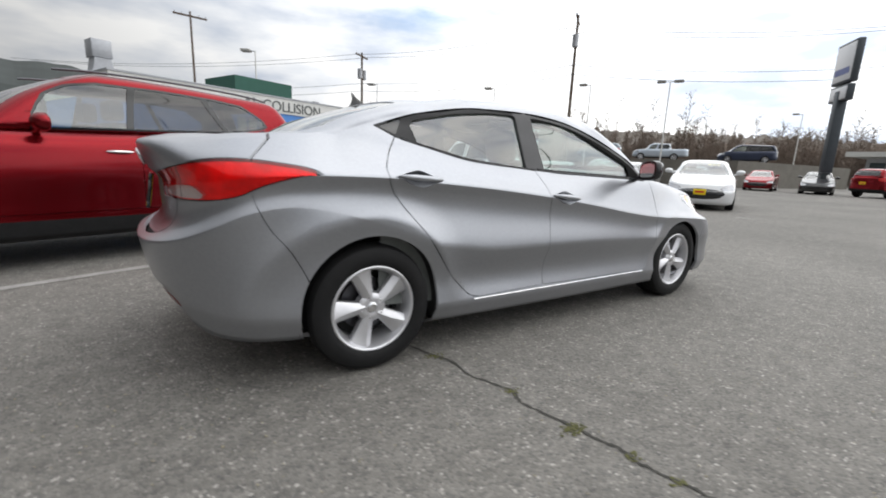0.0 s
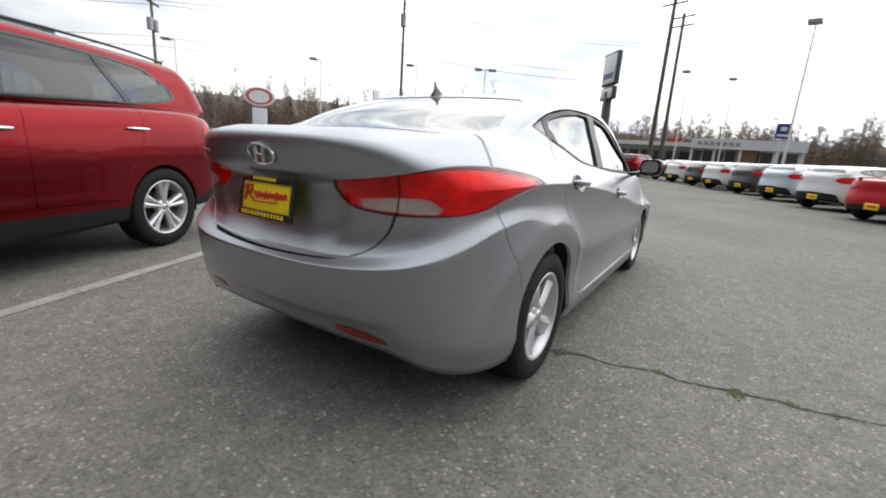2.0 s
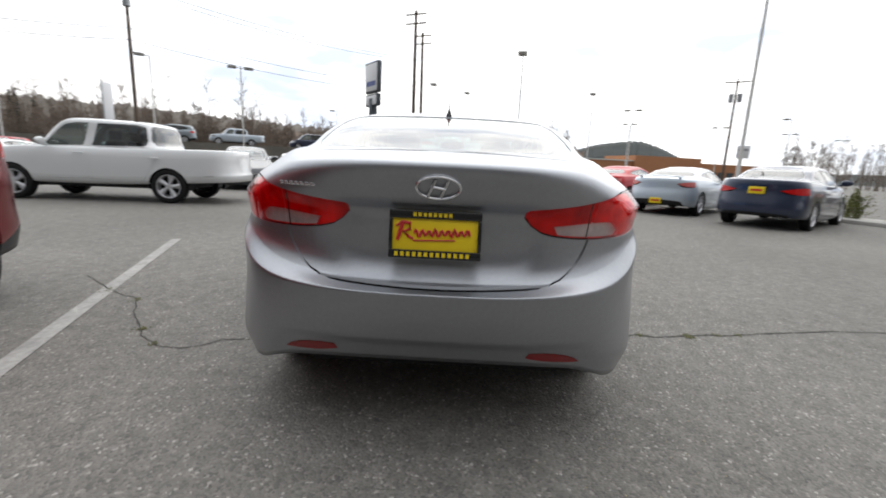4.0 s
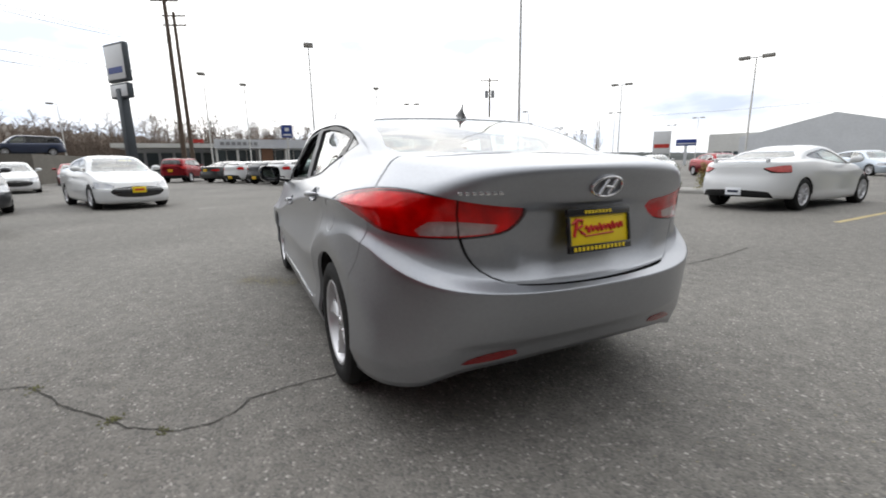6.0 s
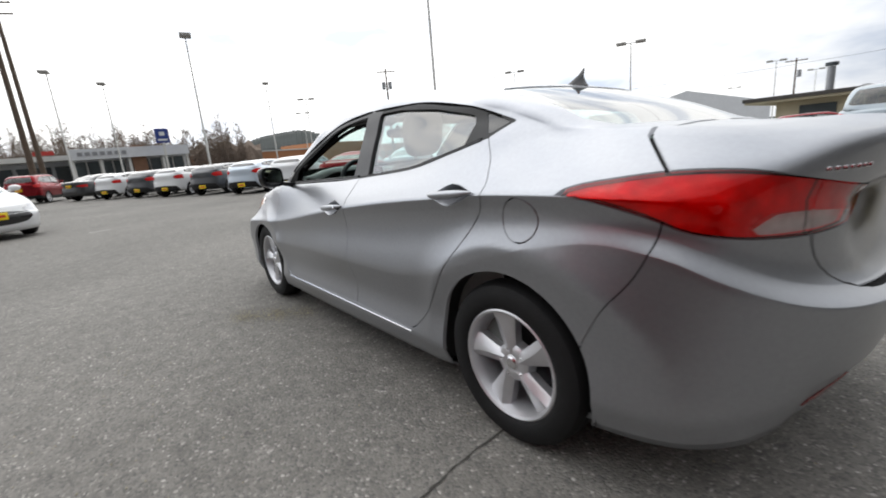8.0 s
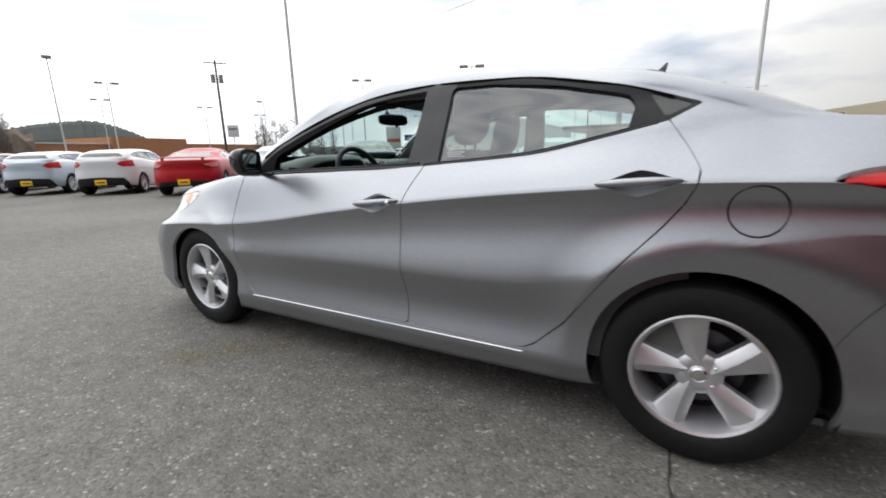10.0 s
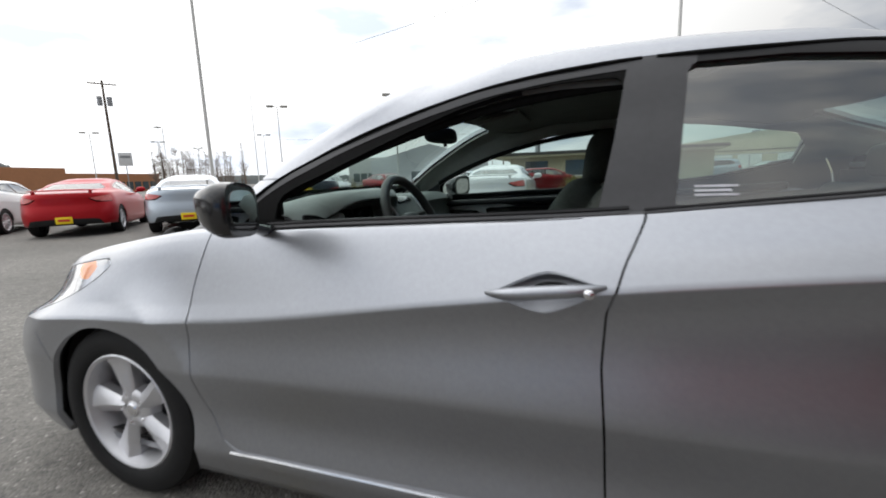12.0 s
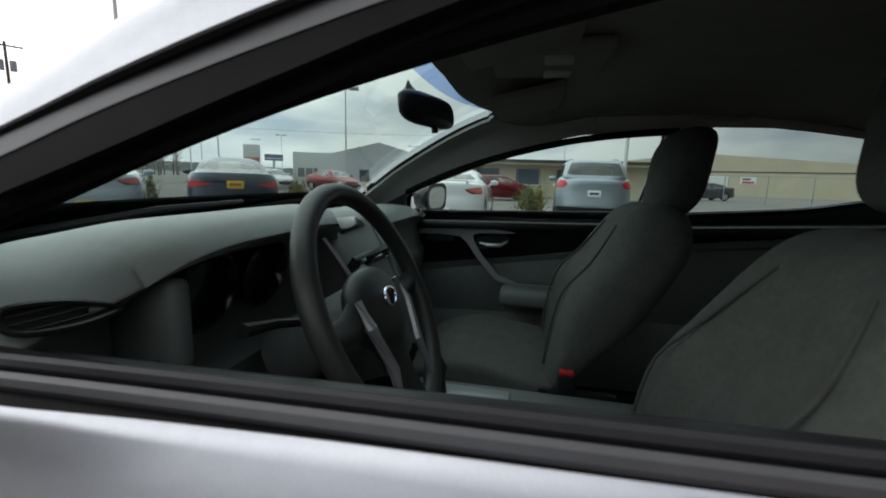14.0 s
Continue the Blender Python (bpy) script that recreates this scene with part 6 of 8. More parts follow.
def build_car(name, kind, coat, label, m, fine=False, plate="yellow", low=None, tail="wide", group="", dark_rims=False, glass=None):
    p = KINDS[kind]
    car = thing(name, label, "car" if kind not in ("pickup", "van") else kind, None, group)
    n = 2 if fine else 1
    sh = Shell(kind_loops(p), nf=12 * n, ns=44 * n, nr=14 * n, steps=[1, 2 * n, 2 * n, 2 * n, 2 * n, 2 * n, 2, 2 * n, 4 * n, 4 * n, 2, 3], crease=(1,))
    P = sh.polys
    x1, r = p["wb"], p["tyre"] + 0.028
    side = lambda mm, nn: np.abs(nn[:, 1]) > 0.2
    for x in (x1, -x1):
        _, P = sh.cut(P, arch(x, p["tyre"], r), side)
    bf, br, roof = p["bf"], p["br"], p["roof"]
    top = roof - 0.085
    dlo = [(p["cowl"] - 0.24, bf + 0.012), (p["wt"] * 0.5 + p["cowl"] * 0.5 - 0.08, bf + 0.30 * (roof - bf) + 0.06), (p["wt"] + 0.02, top - 0.06), (p["wt"] - 0.25, top), (p["rt"] + 0.65, top), (p["rt"] + 0.16, top - 0.06)]
    if kind == "suv":
        dlo = [(0.50, 1.165), (0.47, 1.33), (0.38, 1.48), (0.22, 1.575), (0.0, 1.62), (-0.55, 1.635), (-1.10, 1.625), (-1.42, 1.595), (-1.66, 1.46), (-1.72, 1.37), (-1.62, 1.325), (-1.20, 1.255), (-0.7, 1.23), (-0.2, 1.205), (0.3, 1.175)]
    elif kind == "pickup":
        dlo = dlo[:4] + [(p["rt"] + 0.25, top), (p["rt"] + 0.02, top - 0.05), (p["rt"] - 0.05, bf + 0.06), (0.2, bf + 0.03)]
    elif kind == "van":
        dlo += [(p["rt"] - 0.1, br + 0.05), (0.0, bf + 0.03)]
    else:
        dlo += [(p["rb"] + 0.52, br + 0.14), (p["rb"] + 0.62, br + 0.075), (p["rb"] + 1.1, br + 0.025), (0.2, bf + 0.03)]
    frame_p, P = sh.panel(P, in_side(dlo), 0.0, lambda mm, nn: nn[:, 1] > 0.3)
    cx, cz = np.mean(np.array(dlo), 0)
    grow = lambda v, lv: inside(dlo, v[:, [0, 2]]) + 0.022
    pane_p, frame_p = sh.cut(frame_p, grow)
    panes = []
    for px in p["pillars"]:
        slope = -0.6 if kind == "suv" and px < -1 else 0.18
        half = 0.085 if kind == "pickup" else 0.03
        a, pane_p = sh.cut(pane_p, lambda v, lv: -(v[:, 0] - px - half + slope * (v[:, 2] - bf)))
        if a:
            panes.append(a)
        b, pane_p = sh.cut(pane_p, lambda v, lv: -(v[:, 0] - px + half + slope * (v[:, 2] - bf)))
        frame_p = frame_p + b
    if pane_p:
        panes.append(pane_p)
    tw, bw = p["rw"] - 0.07, p["w"] - 0.20
    ws, P = sh.panel(P, in_rear([(-1, bf + 0.03), (bw, bf + 0.02), (tw, roof - 0.09), (-1, roof - 0.07)]), 0.0, lambda mm, nn: (nn[:, 0] > 0.25) & (mm[:, 0] > p["wt"] - 0.2))
    rz = br + 0.06
    rw, P = sh.panel(P, in_rear([(-1, rz), (bw - 0.06, rz + 0.02), (tw - 0.02, roof - 0.125), (-1, roof - 0.09)]), 0.0, lambda mm, nn: (nn[:, 0] < -0.2) & (mm[:, 0] < p["rt"] + 0.3))
    rear = lambda mm, nn: (mm[:, 0] < p["xr"] + {"suv": 0.47, "pickup": 0.10, "van": 0.10}.get(kind, 0.42)) & (mm[:, 2] > 0.4)
    w = p["w"]
    if kind == "suv":
        shape = rounded([(w - 0.17, 0.99), (w + 0.1, 1.02), (w + 0.1, 1.17), (w - 0.12, 1.18), (w - 0.30, 1.14), (w - 0.28, 1.06)], 3)
    elif kind == "hatch":
        shape = rounded([(w - 0.40, 0.89), (w - 0.12, 0.86), (w + 0.1, 0.90), (w + 0.1, 1.03), (w - 0.05, 1.055), (w - 0.30, 1.03)], 3)
    elif kind == "pickup" or kind == "van":
        shape = [(w - 0.12, 0.75), (w + 0.1, 0.75), (w + 0.1, 1.10), (w - 0.12, 1.10)]
    else:
        shape = rounded([(w - 0.54, 0.845), (w - 0.24, 0.79), (w + 0.1, 0.82), (w + 0.1, 0.93), (w - 0.10, 0.945), (w - 0.38, 0.895)], 3)
    tl, P = sh.panel(P, in_rear(shape), 0.003, rear)
    hs = rounded([(w - 0.42, p["nose"] - 0.20), (w + 0.1, p["nose"] - 0.16), (w + 0.1, p["nose"] - 0.02), (w - 0.30, p["nose"] - 0.06)], 3)
    hl, P = sh.panel(P, in_rear(hs), 0.003, lambda mm, nn: (mm[:, 0] > p["xf"] - 0.62) & (nn[:, 2] < 0.85))
    gr, P = sh.panel(P, in_rear(rounded([(-0.4, 0.34), (0.36, 0.34), (0.60, 0.44), (0.58, 0.54), (0.40, p["nose"] - 0.17), (-0.4, p["nose"] - 0.15)], 3)), 0.0, lambda mm, nn: nn[:, 0] > 0.4)
    trim_z = {"suv": 0.50, "hatch": 0.53, "coupe": 0.42}.get(kind, 0.36)
    lo_p, P = sh.panel(P, in_rear(rounded([(-0.7, 0.1), (0.62, 0.1), (0.66, trim_z - 0.06), (0.52, trim_z), (-0.7, trim_z)], 3)), 0.0, lambda mm, nn: (nn[:, 0] < -0.15) & (mm[:, 0] < p["xr"] + 0.5))
    clad = []
    if kind == "suv":
        clad, P = sh.panel(P, lambda v, lv: v[:, 2] - (0.42 + 0.10 * np.clip(np.abs(v[:, 0]) - 1.75, 0, 0.3) / 0.3), 0.0)
    # door gaps
    doors = []
    if kind in ("suv", "saloon", "van", "pickup") or fine:
        px = p["pillars"][0]
        fdoor = [(px - 0.05, s_z) for s_z in (0.48, bf - 0.1)] + [(px - 0.10, bf + 0.2), (p["cowl"] - 0.2, bf + 0.2), (p["cowl"] - 0.14, bf), (x1 - 0.42, 0.75), (x1 - 0.42, 0.52), (x1 - 0.48, 0.47)]
        rdoor = [(px - 0.05, s_z) for s_z in (0.48, bf - 0.1)] + [(px - 0.10, bf + 0.2), (-x1 + 0.22, br + 0.2), (-x1 + 0.16, br - 0.02), (-x1 + 0.20, 0.92), (-x1 + 0.42, 0.62), (-x1 + 0.48, 0.47)]
        for q in ((fdoor, rdoor) if kind != "coupe" else (fdoor,)):
            d, P = sh.panel(P, in_side(q), 0.0035, lambda mm, nn: (nn[:, 1] > 0.3) & (mm[:, 2] < br + 0.1))
            doors.append(d)
    pane_mat = glass or DARK_GLASS
    part("body", sh.mesh(P, "body", both=True, edge=0.015), coat, car)
    for s in (1, -1):
        for i, d in enumerate(doors):
            part("front_door" if i == 0 else "rear_door", sh.mesh(d, "door", s, edge=0.01), coat, car)
        part("window_frame", sh.mesh(frame_p, "window_frame", s), coat if kind == "pickup" else GLOSS_BLACK, car)
        for i, q in enumerate(panes):
            part("window_pane", sh.mesh(q, "window_pane", s, push=-0.006), GLASS if i == 0 else pane_mat, car)
        part("tail_lamp", sh.mesh(tl, "tail_lamp", s, edge=0.02, push=0.002), PALE_RED if kind == "coupe" else RED_LENS, car, "pale red tail lamp" if kind == "coupe" else "red tail lamp")
        part("headlamp", sh.mesh(hl, "headlamp", s, edge=0.02), CLEAR_LENS, car)
    part("windscreen", sh.mesh(ws, "windscreen", both=True, push=-0.003), GLASS, car)
    part("rear_window", sh.mesh(rw, "rear_window", both=True, push=-0.003), GLOSS_BLACK if kind == "hatch" else pane_mat, car)
    part("grille", sh.mesh(gr, "grille", both=True, edge=0.02, push=-0.004), GLOSS_BLACK, car)
    part("bumper_insert", sh.mesh(lo_p, "bumper_insert", both=True, push=0.002), low or TRIM, car)
    if clad:
        part("cladding", sh.mesh(clad, "cladding", both=True, edge=0.02), TRIM, car, "grey plastic lower cladding")
    # cabin floor, seats and dark lining
    bm = bmesh.new()
    box(bm, (-x1 - 0.3, -w + 0.16, 0.30), (x1 + 0.3, w - 0.16, 0.62), bevel=0.05)
    for sy in (0.37, -0.37):
        box(bm, (-0.35, sy - 0.24, 0.55), (-0.12, sy + 0.24, bf + 0.18), bevel=0.06)
        box(bm, (-0.30, sy - 0.13, bf + 0.20), (-0.16, sy + 0.13, bf + 0.40), bevel=0.04)
    if kind not in ("pickup",):
        box(bm, (-x1 + 0.05, -w + 0.25, 0.55), (-x1 + 0.25, w - 0.25, bf + 0.12), bevel=0.06)
    box(bm, (p["cowl"] - 0.62, -w + 0.2, 0.6), (p["cowl"] - 0.2, w - 0.2, bf + 0.02), bevel=0.06)
    part("cabin", solid(bm), LINER, car)
    for sx in (x1, -x1):
        for s in (1, -1):
            bm = bmesh.new()
            prof = [((r + 0.01) * math.cos(a), (r + 0.01) * math.sin(a)) for a in np.linspace(-0.2, math.pi + 0.2, 16)]
            a = [bm.verts.new((sx + q[0], s * (w - 0.05), p["tyre"] + q[1])) for q in prof]
            b = [bm.verts.new((sx + q[0], s * (w - 0.32), p["tyre"] + q[1])) for q in prof]
            for k in range(len(a) - 1):
                bm.faces.new((a[k], a[k + 1], b[k + 1], b[k]))
            bm.faces.new(b)
            part("wheel_well", solid(bm), LINER, car)
    if kind not in WHEELS:
        WHEELS[kind] = wheel_meshes(p["tyre"], p["tyre"] * 0.68, 0.21, 10, "twin" if kind == "suv" else "five" if kind == "pickup" else "thin") if kind != "pickup" else wheel_meshes(p["tyre"], p["tyre"] * 0.68, 0.21, 5, "five")
    for sx in (x1, -x1):
        for s in (1, -1):
            add_wheel(car, WHEELS[kind], sx, s * (w - 0.125), p["tyre"], mat=DARK_ALLOY if dark_rims else None, spin=0.3 + sx + s, detail=fine)
    # mirrors, handles, plates
    for s in (1, -1):
        bm = bmesh.new()
        bmesh.ops.create_uvsphere(bm, u_segments=16, v_segments=10, radius=1.0)
        for v in bm.verts:
            c = v.co
            v.co = Vector((p["cowl"] - (0.55 if kind == "suv" else 0.36) + 0.075 * c.x * (1.2 if c.x > 0 else 0.55), s * (w + 0.06 + 0.12 * c.y), bf + 0.115 + 0.075 * c.z))
        rod(bm, (p["cowl"] - (0.53 if kind == "suv" else 0.34), s * (w - 0.10), bf + 0.04), (p["cowl"] - (0.53 if kind == "suv" else 0.34), s * (w + 0.02), bf + 0.08), 0.03)
        part("door_mirror", solid(bm), coat, car)
        if fine or kind in ("saloon", "suv", "pickup", "van"):
            for hx, hz in ((p["pillars"][0] + 0.12, bf - 0.10), (-x1 + 0.24, br - 0.17)):
                hy, _ = y_at(sh, hx, hz, 3.2, 6.2)
                bm = bmesh.new()
                tube(bm, [(hx + u * 0.11, s * (hy + 0.012 + 0.028 * (1 - u ** 4)), hz) for u in np.linspace(-1, 1, 9)], [0.005 + 0.009 * (1 - abs(u) ** 3) for u in np.linspace(-1, 1, 9)], 8)
                part("door_handle", solid(bm), CHROME if kind == "suv" else coat, car)
        if kind == "suv":
            bm = bmesh.new()
            tube(bm, [(x, s * (p["rw"] - 0.10 + 0.01 * math.sin(x)), p["roof"] + 0.012 - 0.055 * ((x + 0.75) / 1.15) ** 4 - 0.012 * abs(x + 0.75)) for x in np.linspace(0.25, -1.80, 22)], 0.011, 8)
            part("roof_rail", solid(bm), DARK_ALLOY, car)
    if kind == "coupe":
        bm = bmesh.new()
        tube(bm, [(p["xr"] + 0.22 - 0.10 * (1 - (u * u)), u * 0.66, p["deck"] + 0.075 + 0.012 * (1 - u * u)) for u in np.linspace(-1, 1, 15)], [0.012 + 0.05 * (1 - abs(u) ** 6) for u in np.linspace(-1, 1, 15)], 10, 0.28, up=(0, 0, 1))
        sp = part("spoiler", solid(bm), coat, car)
        for s in (1, -1):
            part("spoiler_foot", box_mesh((p["xr"] + 0.13, s * 0.52 - 0.03, p["deck"] - 0.01), (p["xr"] + 0.20, s * 0.52 + 0.03, p["deck"] + 0.075), bevel=0.01), coat, sp)
    if plate:
        pz = {"suv": 0.86, "saloon": 0.86, "van": 0.9, "pickup": 0.9}.get(kind, 0.40)
        for which in ((-1,) if plate != "front" else (1,)):
            xp = p["xr"] - 0.005 if which < 0 else p["xf"] + 0.005
            z0 = pz if which < 0 else 0.52
            ob = part("number_plate", box_mesh((xp - 0.012, -0.155, z0 - 0.078), (xp + 0.03, 0.155, z0 + 0.078), bevel=0.006), PLATE_WHITE if plate == "white" else PLATE_YELLOW, car, "number plate with plain bars")
            e = xp - 0.014 if which < 0 else xp + 0.032
            part("plate_bar", box_mesh((e - 0.001, -0.11, z0 - 0.022), (e + 0.001, 0.11, z0 + 0.028)), PLATE_RED if plate != "white" else BLUE_PAINT, ob)
    car.matrix_world = m
    return car, sh


def behind(px, py, heading, kind):
    """Pose of a car whose tail stands at a place."""
    d = -KINDS[kind]["xr"]
    return pose(px + d * math.cos(radians(heading)), py + d * math.sin(radians(heading)), 0, 0, 0, heading)


def ahead(px, py, heading, kind):
    d = KINDS[kind]["xf"]
    return pose(px - d * math.cos(radians(heading)), py - d * math.sin(radians(heading)), 0, 0, 0, heading)


red_suv, red_skin = build_car("red_suv", "suv", RED_PAINT, "dark red suv with tinted windows, parked beside a white line", pose(-2.886, 3.188, 0, 0, 0, 202), fine=True, plate="")
ROW = "cars parked in the angled row"
build_car("blue_sedan", "saloon", BLUE_PAINT, "dark blue sedan with a yellow plate, parked in the angled row", behind(6.13, -6.71, -50, "saloon"), group=ROW)
build_car("pale_coupe", "coupe", ICE_PAINT, "pale silver coupe with a low black bumper insert", behind(8.58, -5.64, -45, "coupe"), group=ROW)
build_car("red_coupe", "coupe", BRIGHT_RED, "bright red coupe with a yellow dealer plate", behind(11.14, -4.6, -47, "coupe"), group=ROW)
for x, y, coat, name, label in ((14.3, -3.88, WHITE_PAINT, "white_hatchback", "white three-door hatchback with black lower bumper"), (17.1, -3.0, ICE_PAINT, "pale_hatchback", "pale silver hatchback with black lower bumper"),
                                (20.0, -2.05, DARK_PAINT, "dark_hatchback", "dark grey hatchback with a yellow dealer plate"), (22.5, -0.85, WHITE_PAINT, "white_hatchback", "white three-door hatchback with black lower bumper"),
                                (25.0, 0.1, DARK_PAINT, "dark_hatchback", "dark grey hatchback with a yellow dealer plate"), (27.6, 1.4, WHITE_PAINT, "white_hatchback", "white three-door hatchback with black lower bumper")):
    build_car(name, "hatch", coat, label, behind(x, y, -48, "hatch"), group=ROW)
build_car("black_sedan", "saloon", BLACK_PAINT, "black sedan at the far end of the row", behind(30.2, 2.9, -48, "saloon"), group=ROW)
build_car("small_red_suv", "suv", RED_PAINT, "small red suv at the far end of the row", behind(32.8, 5.2, -20, "suv"), group=ROW)
hybrid, _ = build_car("white_hybrid_sedan", "saloon", WHITE_PAINT, "white sedan with a black grille and a yellow front plate", ahead(10.6, 3.55, 205, "saloon"), plate="front")
for k in range(3):
    part("windscreen_bar", box_mesh((-0.012, -0.03, -0.035), (0.004, 0.045, 0.035), pose(0.560, 0.36 - k * 0.115, 1.315, 0, -54, 0)), PLATE_YELLOW, hybrid)
build_car("dark_sedan", "saloon", DARK_PAINT, "dark grey sedan parked beside the white sedan", ahead(10.3, 6.9, 205, "saloon"), plate="front")
build_car("white_pickup", "pickup", WHITE_PAINT, "white crew-cab pickup truck parked across the lot", pose(6.22, 7.89, 0, 0, 0, 97.5), plate="")
build_car("white_coupe", "coupe", WHITE_PAINT, "white coupe with a small rear spoiler, parked by the planter", pose(2.27, -10.8, 0, 0, 0, -88), plate="white")
build_car("grey_suv", "suv", GREY_GREEN, "grey-green suv with roof rails, seen from behind", pose(-1.33, -12.4, 0, 0, 0, -92), plate="white")
build_car("red_hatchback", "hatch", RED_PAINT, "small red hatchback parked beyond the planter", pose(2.2, -24.0, 0, 0, 0, 200), plate="")
FAR = "cars parked far across the lot"
for x, y, h, kind, coat, label in ((35.0, 11.2, 195, "saloon", RED_PAINT, "red sedan parked far across the lot"), (35.0, 7.9, 195, "saloon", BLACK_PAINT, "black sedan parked far across the lot"),
                                   (25.0, 11.0, 200, "saloon", WHITE_PAINT, "white sedan parked behind another car"), (17.5, 10.3, 205, "saloon", WHITE_PAINT, "white sedan parked behind another car"),
                                   (17.0, 26.5, 200, "saloon", ICE_PAINT, "silver sedan parked far across the lot"), (19.0, 23.5, 20, "hatch", WHITE_PAINT, "white sedan parked far across the lot"), (24.0, 30.0, 200, "suv", BRIGHT_RED, "red car parked far across the lot"),
                                   (15.5, 20.5, 20, "hatch", WHITE_PAINT, "silver sedan parked far across the lot"),
                                   (-9.0, -38.0, 10, "suv", ICE_PAINT, "silver suv in a fenced yard"), (-13.5, -38.5, 15, "saloon", DARK_PAINT, "dark sedan in a fenced yard"), (9.0, -33.0, 150, "saloon", ICE_PAINT, "silver sedan parked far off"), (14.0, -27.0, 150, "saloon", RED_PAINT, "red car parked far off"), (19.5, -28.0, 150, "saloon", WHITE_PAINT, "white sedan parked far off")):
    build_car("parked_car", kind, coat, label, pose(x, y, 0, 0, 0, h), plate="", group=FAR)

# ---------------- ground ----------------
ASPHALT = asphalt_material("asphalt", 0.182)
LINE_WHITE = material("worn_white_paint", (0.312, 0.304, 0.289), 0.8, vary=0.35, scale=30, bump=0.3, bump_scale=120)
LINE_YELLOW = material("worn_yellow_paint", (0.42, 0.34, 0.17), 0.8, vary=0.35, scale=30, bump=0.3, bump_scale=120)
CRACK = material("crack_shadow", (0.045, 0.043, 0.038), 0.95, vary=0.4, scale=60)
MOSS = material("dry_moss", (0.10, 0.10, 0.035), 0.95, vary=0.5, scale=80, bump=0.5, bump_scale=200)
SAND = material("pale_grit", (0.27, 0.24, 0.16), 0.95, vary=0.4, scale=80, bump=0.5, bump_scale=200)
bm = bmesh.new()
bmesh.ops.create_grid(bm, x_segments=8, y_segments=8, size=1500)
ground = new("ground", solid(bm, soft=False))
ground.data.materials.append(ASPHALT)
tagged(ground, "worn grey asphalt of a car lot", "asphalt", kind="structure")


def ribbon(name, pts, width, mat, label, z=0.004, wobble=0.0, seed=1, steps=6, category="crack"):
    """A flat strip on the ground along a line, with an uneven edge."""
    rnd = random.Random(seed)
    p = [Vector((a, b, 0)) for a, b in pts]
    fine = []
    for a, b in zip(p, p[1:]):
        for k in range(steps):
            fine.append(a.lerp(b, k / steps) + Vector((rnd.uniform(-wobble, wobble), rnd.uniform(-wobble, wobble), 0)))
    fine.append(p[-1])
    bm = bmesh.new()
    rows = []
    for i, q in enumerate(fine):
        d = (fine[min(i + 1, len(fine) - 1)] - fine[max(i - 1, 0)]).normalized()
        s = Vector((-d.y, d.x, 0))
        w = width * (1 if not wobble else rnd.uniform(0.35, 1.3)) / 2
        rows.append((bm.verts.new(q + s * w + Vector((0, 0, z))), bm.verts.new(q - s * w + Vector((0, 0, z)))))
    for a, b in zip(rows, rows[1:]):
        bm.faces.new((a[0], a[1], b[1], b[0]))
    bmesh.ops.recalc_face_normals(bm, faces=bm.faces)
    ob = new(name, solid(bm, soft=False))
    ob.data.materials.append(mat)
    return tagged(ob, label, category, kind="structure")


ribbon("parking_line", [(-5.2, 0.76), (1.6, 3.50)], 0.105, LINE_WHITE, "worn white parking line on asphalt", steps=30, category="road marking")
ribbon("parking_line", [(0.12, -7.9), (0.62, -15.2)], 0.10, LINE_YELLOW, "faded yellow parking line on asphalt", steps=20, category="road marking")
ribbon("road_marking", [(9.7, 2.15), (9.75, 1.75)], 0.10, LINE_WHITE, "short worn white mark on asphalt", category="road marking")
ribbon("asphalt_crack", [(-1.10, -0.55), (-1.04, -0.79), (-0.96, -0.97), (-0.97, -1.14), (-0.88, -1.35), (-0.92, -1.45), (-0.87, -1.62), (-0.84, -1.77), (-0.81, -1.86), (-0.82, -1.96), (-0.79, -2.07), (-0.74, -2.25), (-0.69, -2.47), (-0.60, -2.9), (-0.55, -3.6), (-0.4, -4.4)], 0.014, CRACK, "crooked crack in the asphalt with a little moss", wobble=0.006, seed=3)
ribbon("asphalt_crack", [(-1.30, 0.60), (-1.29, 0.91), (-1.31, 1.12), (-1.34, 1.28), (-1.43, 1.35), (-1.48, 1.44), (-1.47, 1.57), (-1.35, 1.76), (-1.22, 1.87), (-1.02, 2.06), (-0.84, 2.18), (-0.69, 2.29), (-0.66, 2.40), (-0.55, 2.6), (-0.2, 3.1)], 0.009, CRACK, "crooked crack in the asphalt with a little moss", wobble=0.006, seed=4)


def blotch(name, spots, mat, label, seed, size=(0.006, 0.02)):
    """Many small flat crumbs lying on the ground round given spots (x, y, spread, count)."""
    rnd = random.Random(seed)
    bm = bmesh.new()
    for x, y, spread, count in spots:
        for _ in range(count):
            px, py, r = rnd.gauss(x, spread), rnd.gauss(y, spread * 0.6), rnd.uniform(*size)
            n = rnd.randint(5, 7)
            ring = [bm.verts.new((px + r * rnd.uniform(0.6, 1.2) * math.cos(2 * math.pi * k / n), py + r * rnd.uniform(0.6, 1.2) * math.sin(2 * math.pi * k / n), 0.004)) for k in range(n)]
            tip = bm.verts.new((px, py, 0.004 + r * 0.35))
            for k in range(n):
                bm.faces.new((ring[k], ring[(k + 1) % n], tip))
    ob = new(name, solid(bm, soft=False))
    ob.data.materials.append(mat)
    return tagged(ob, label, "moss" if mat == MOSS else "grit", kind="stuff")


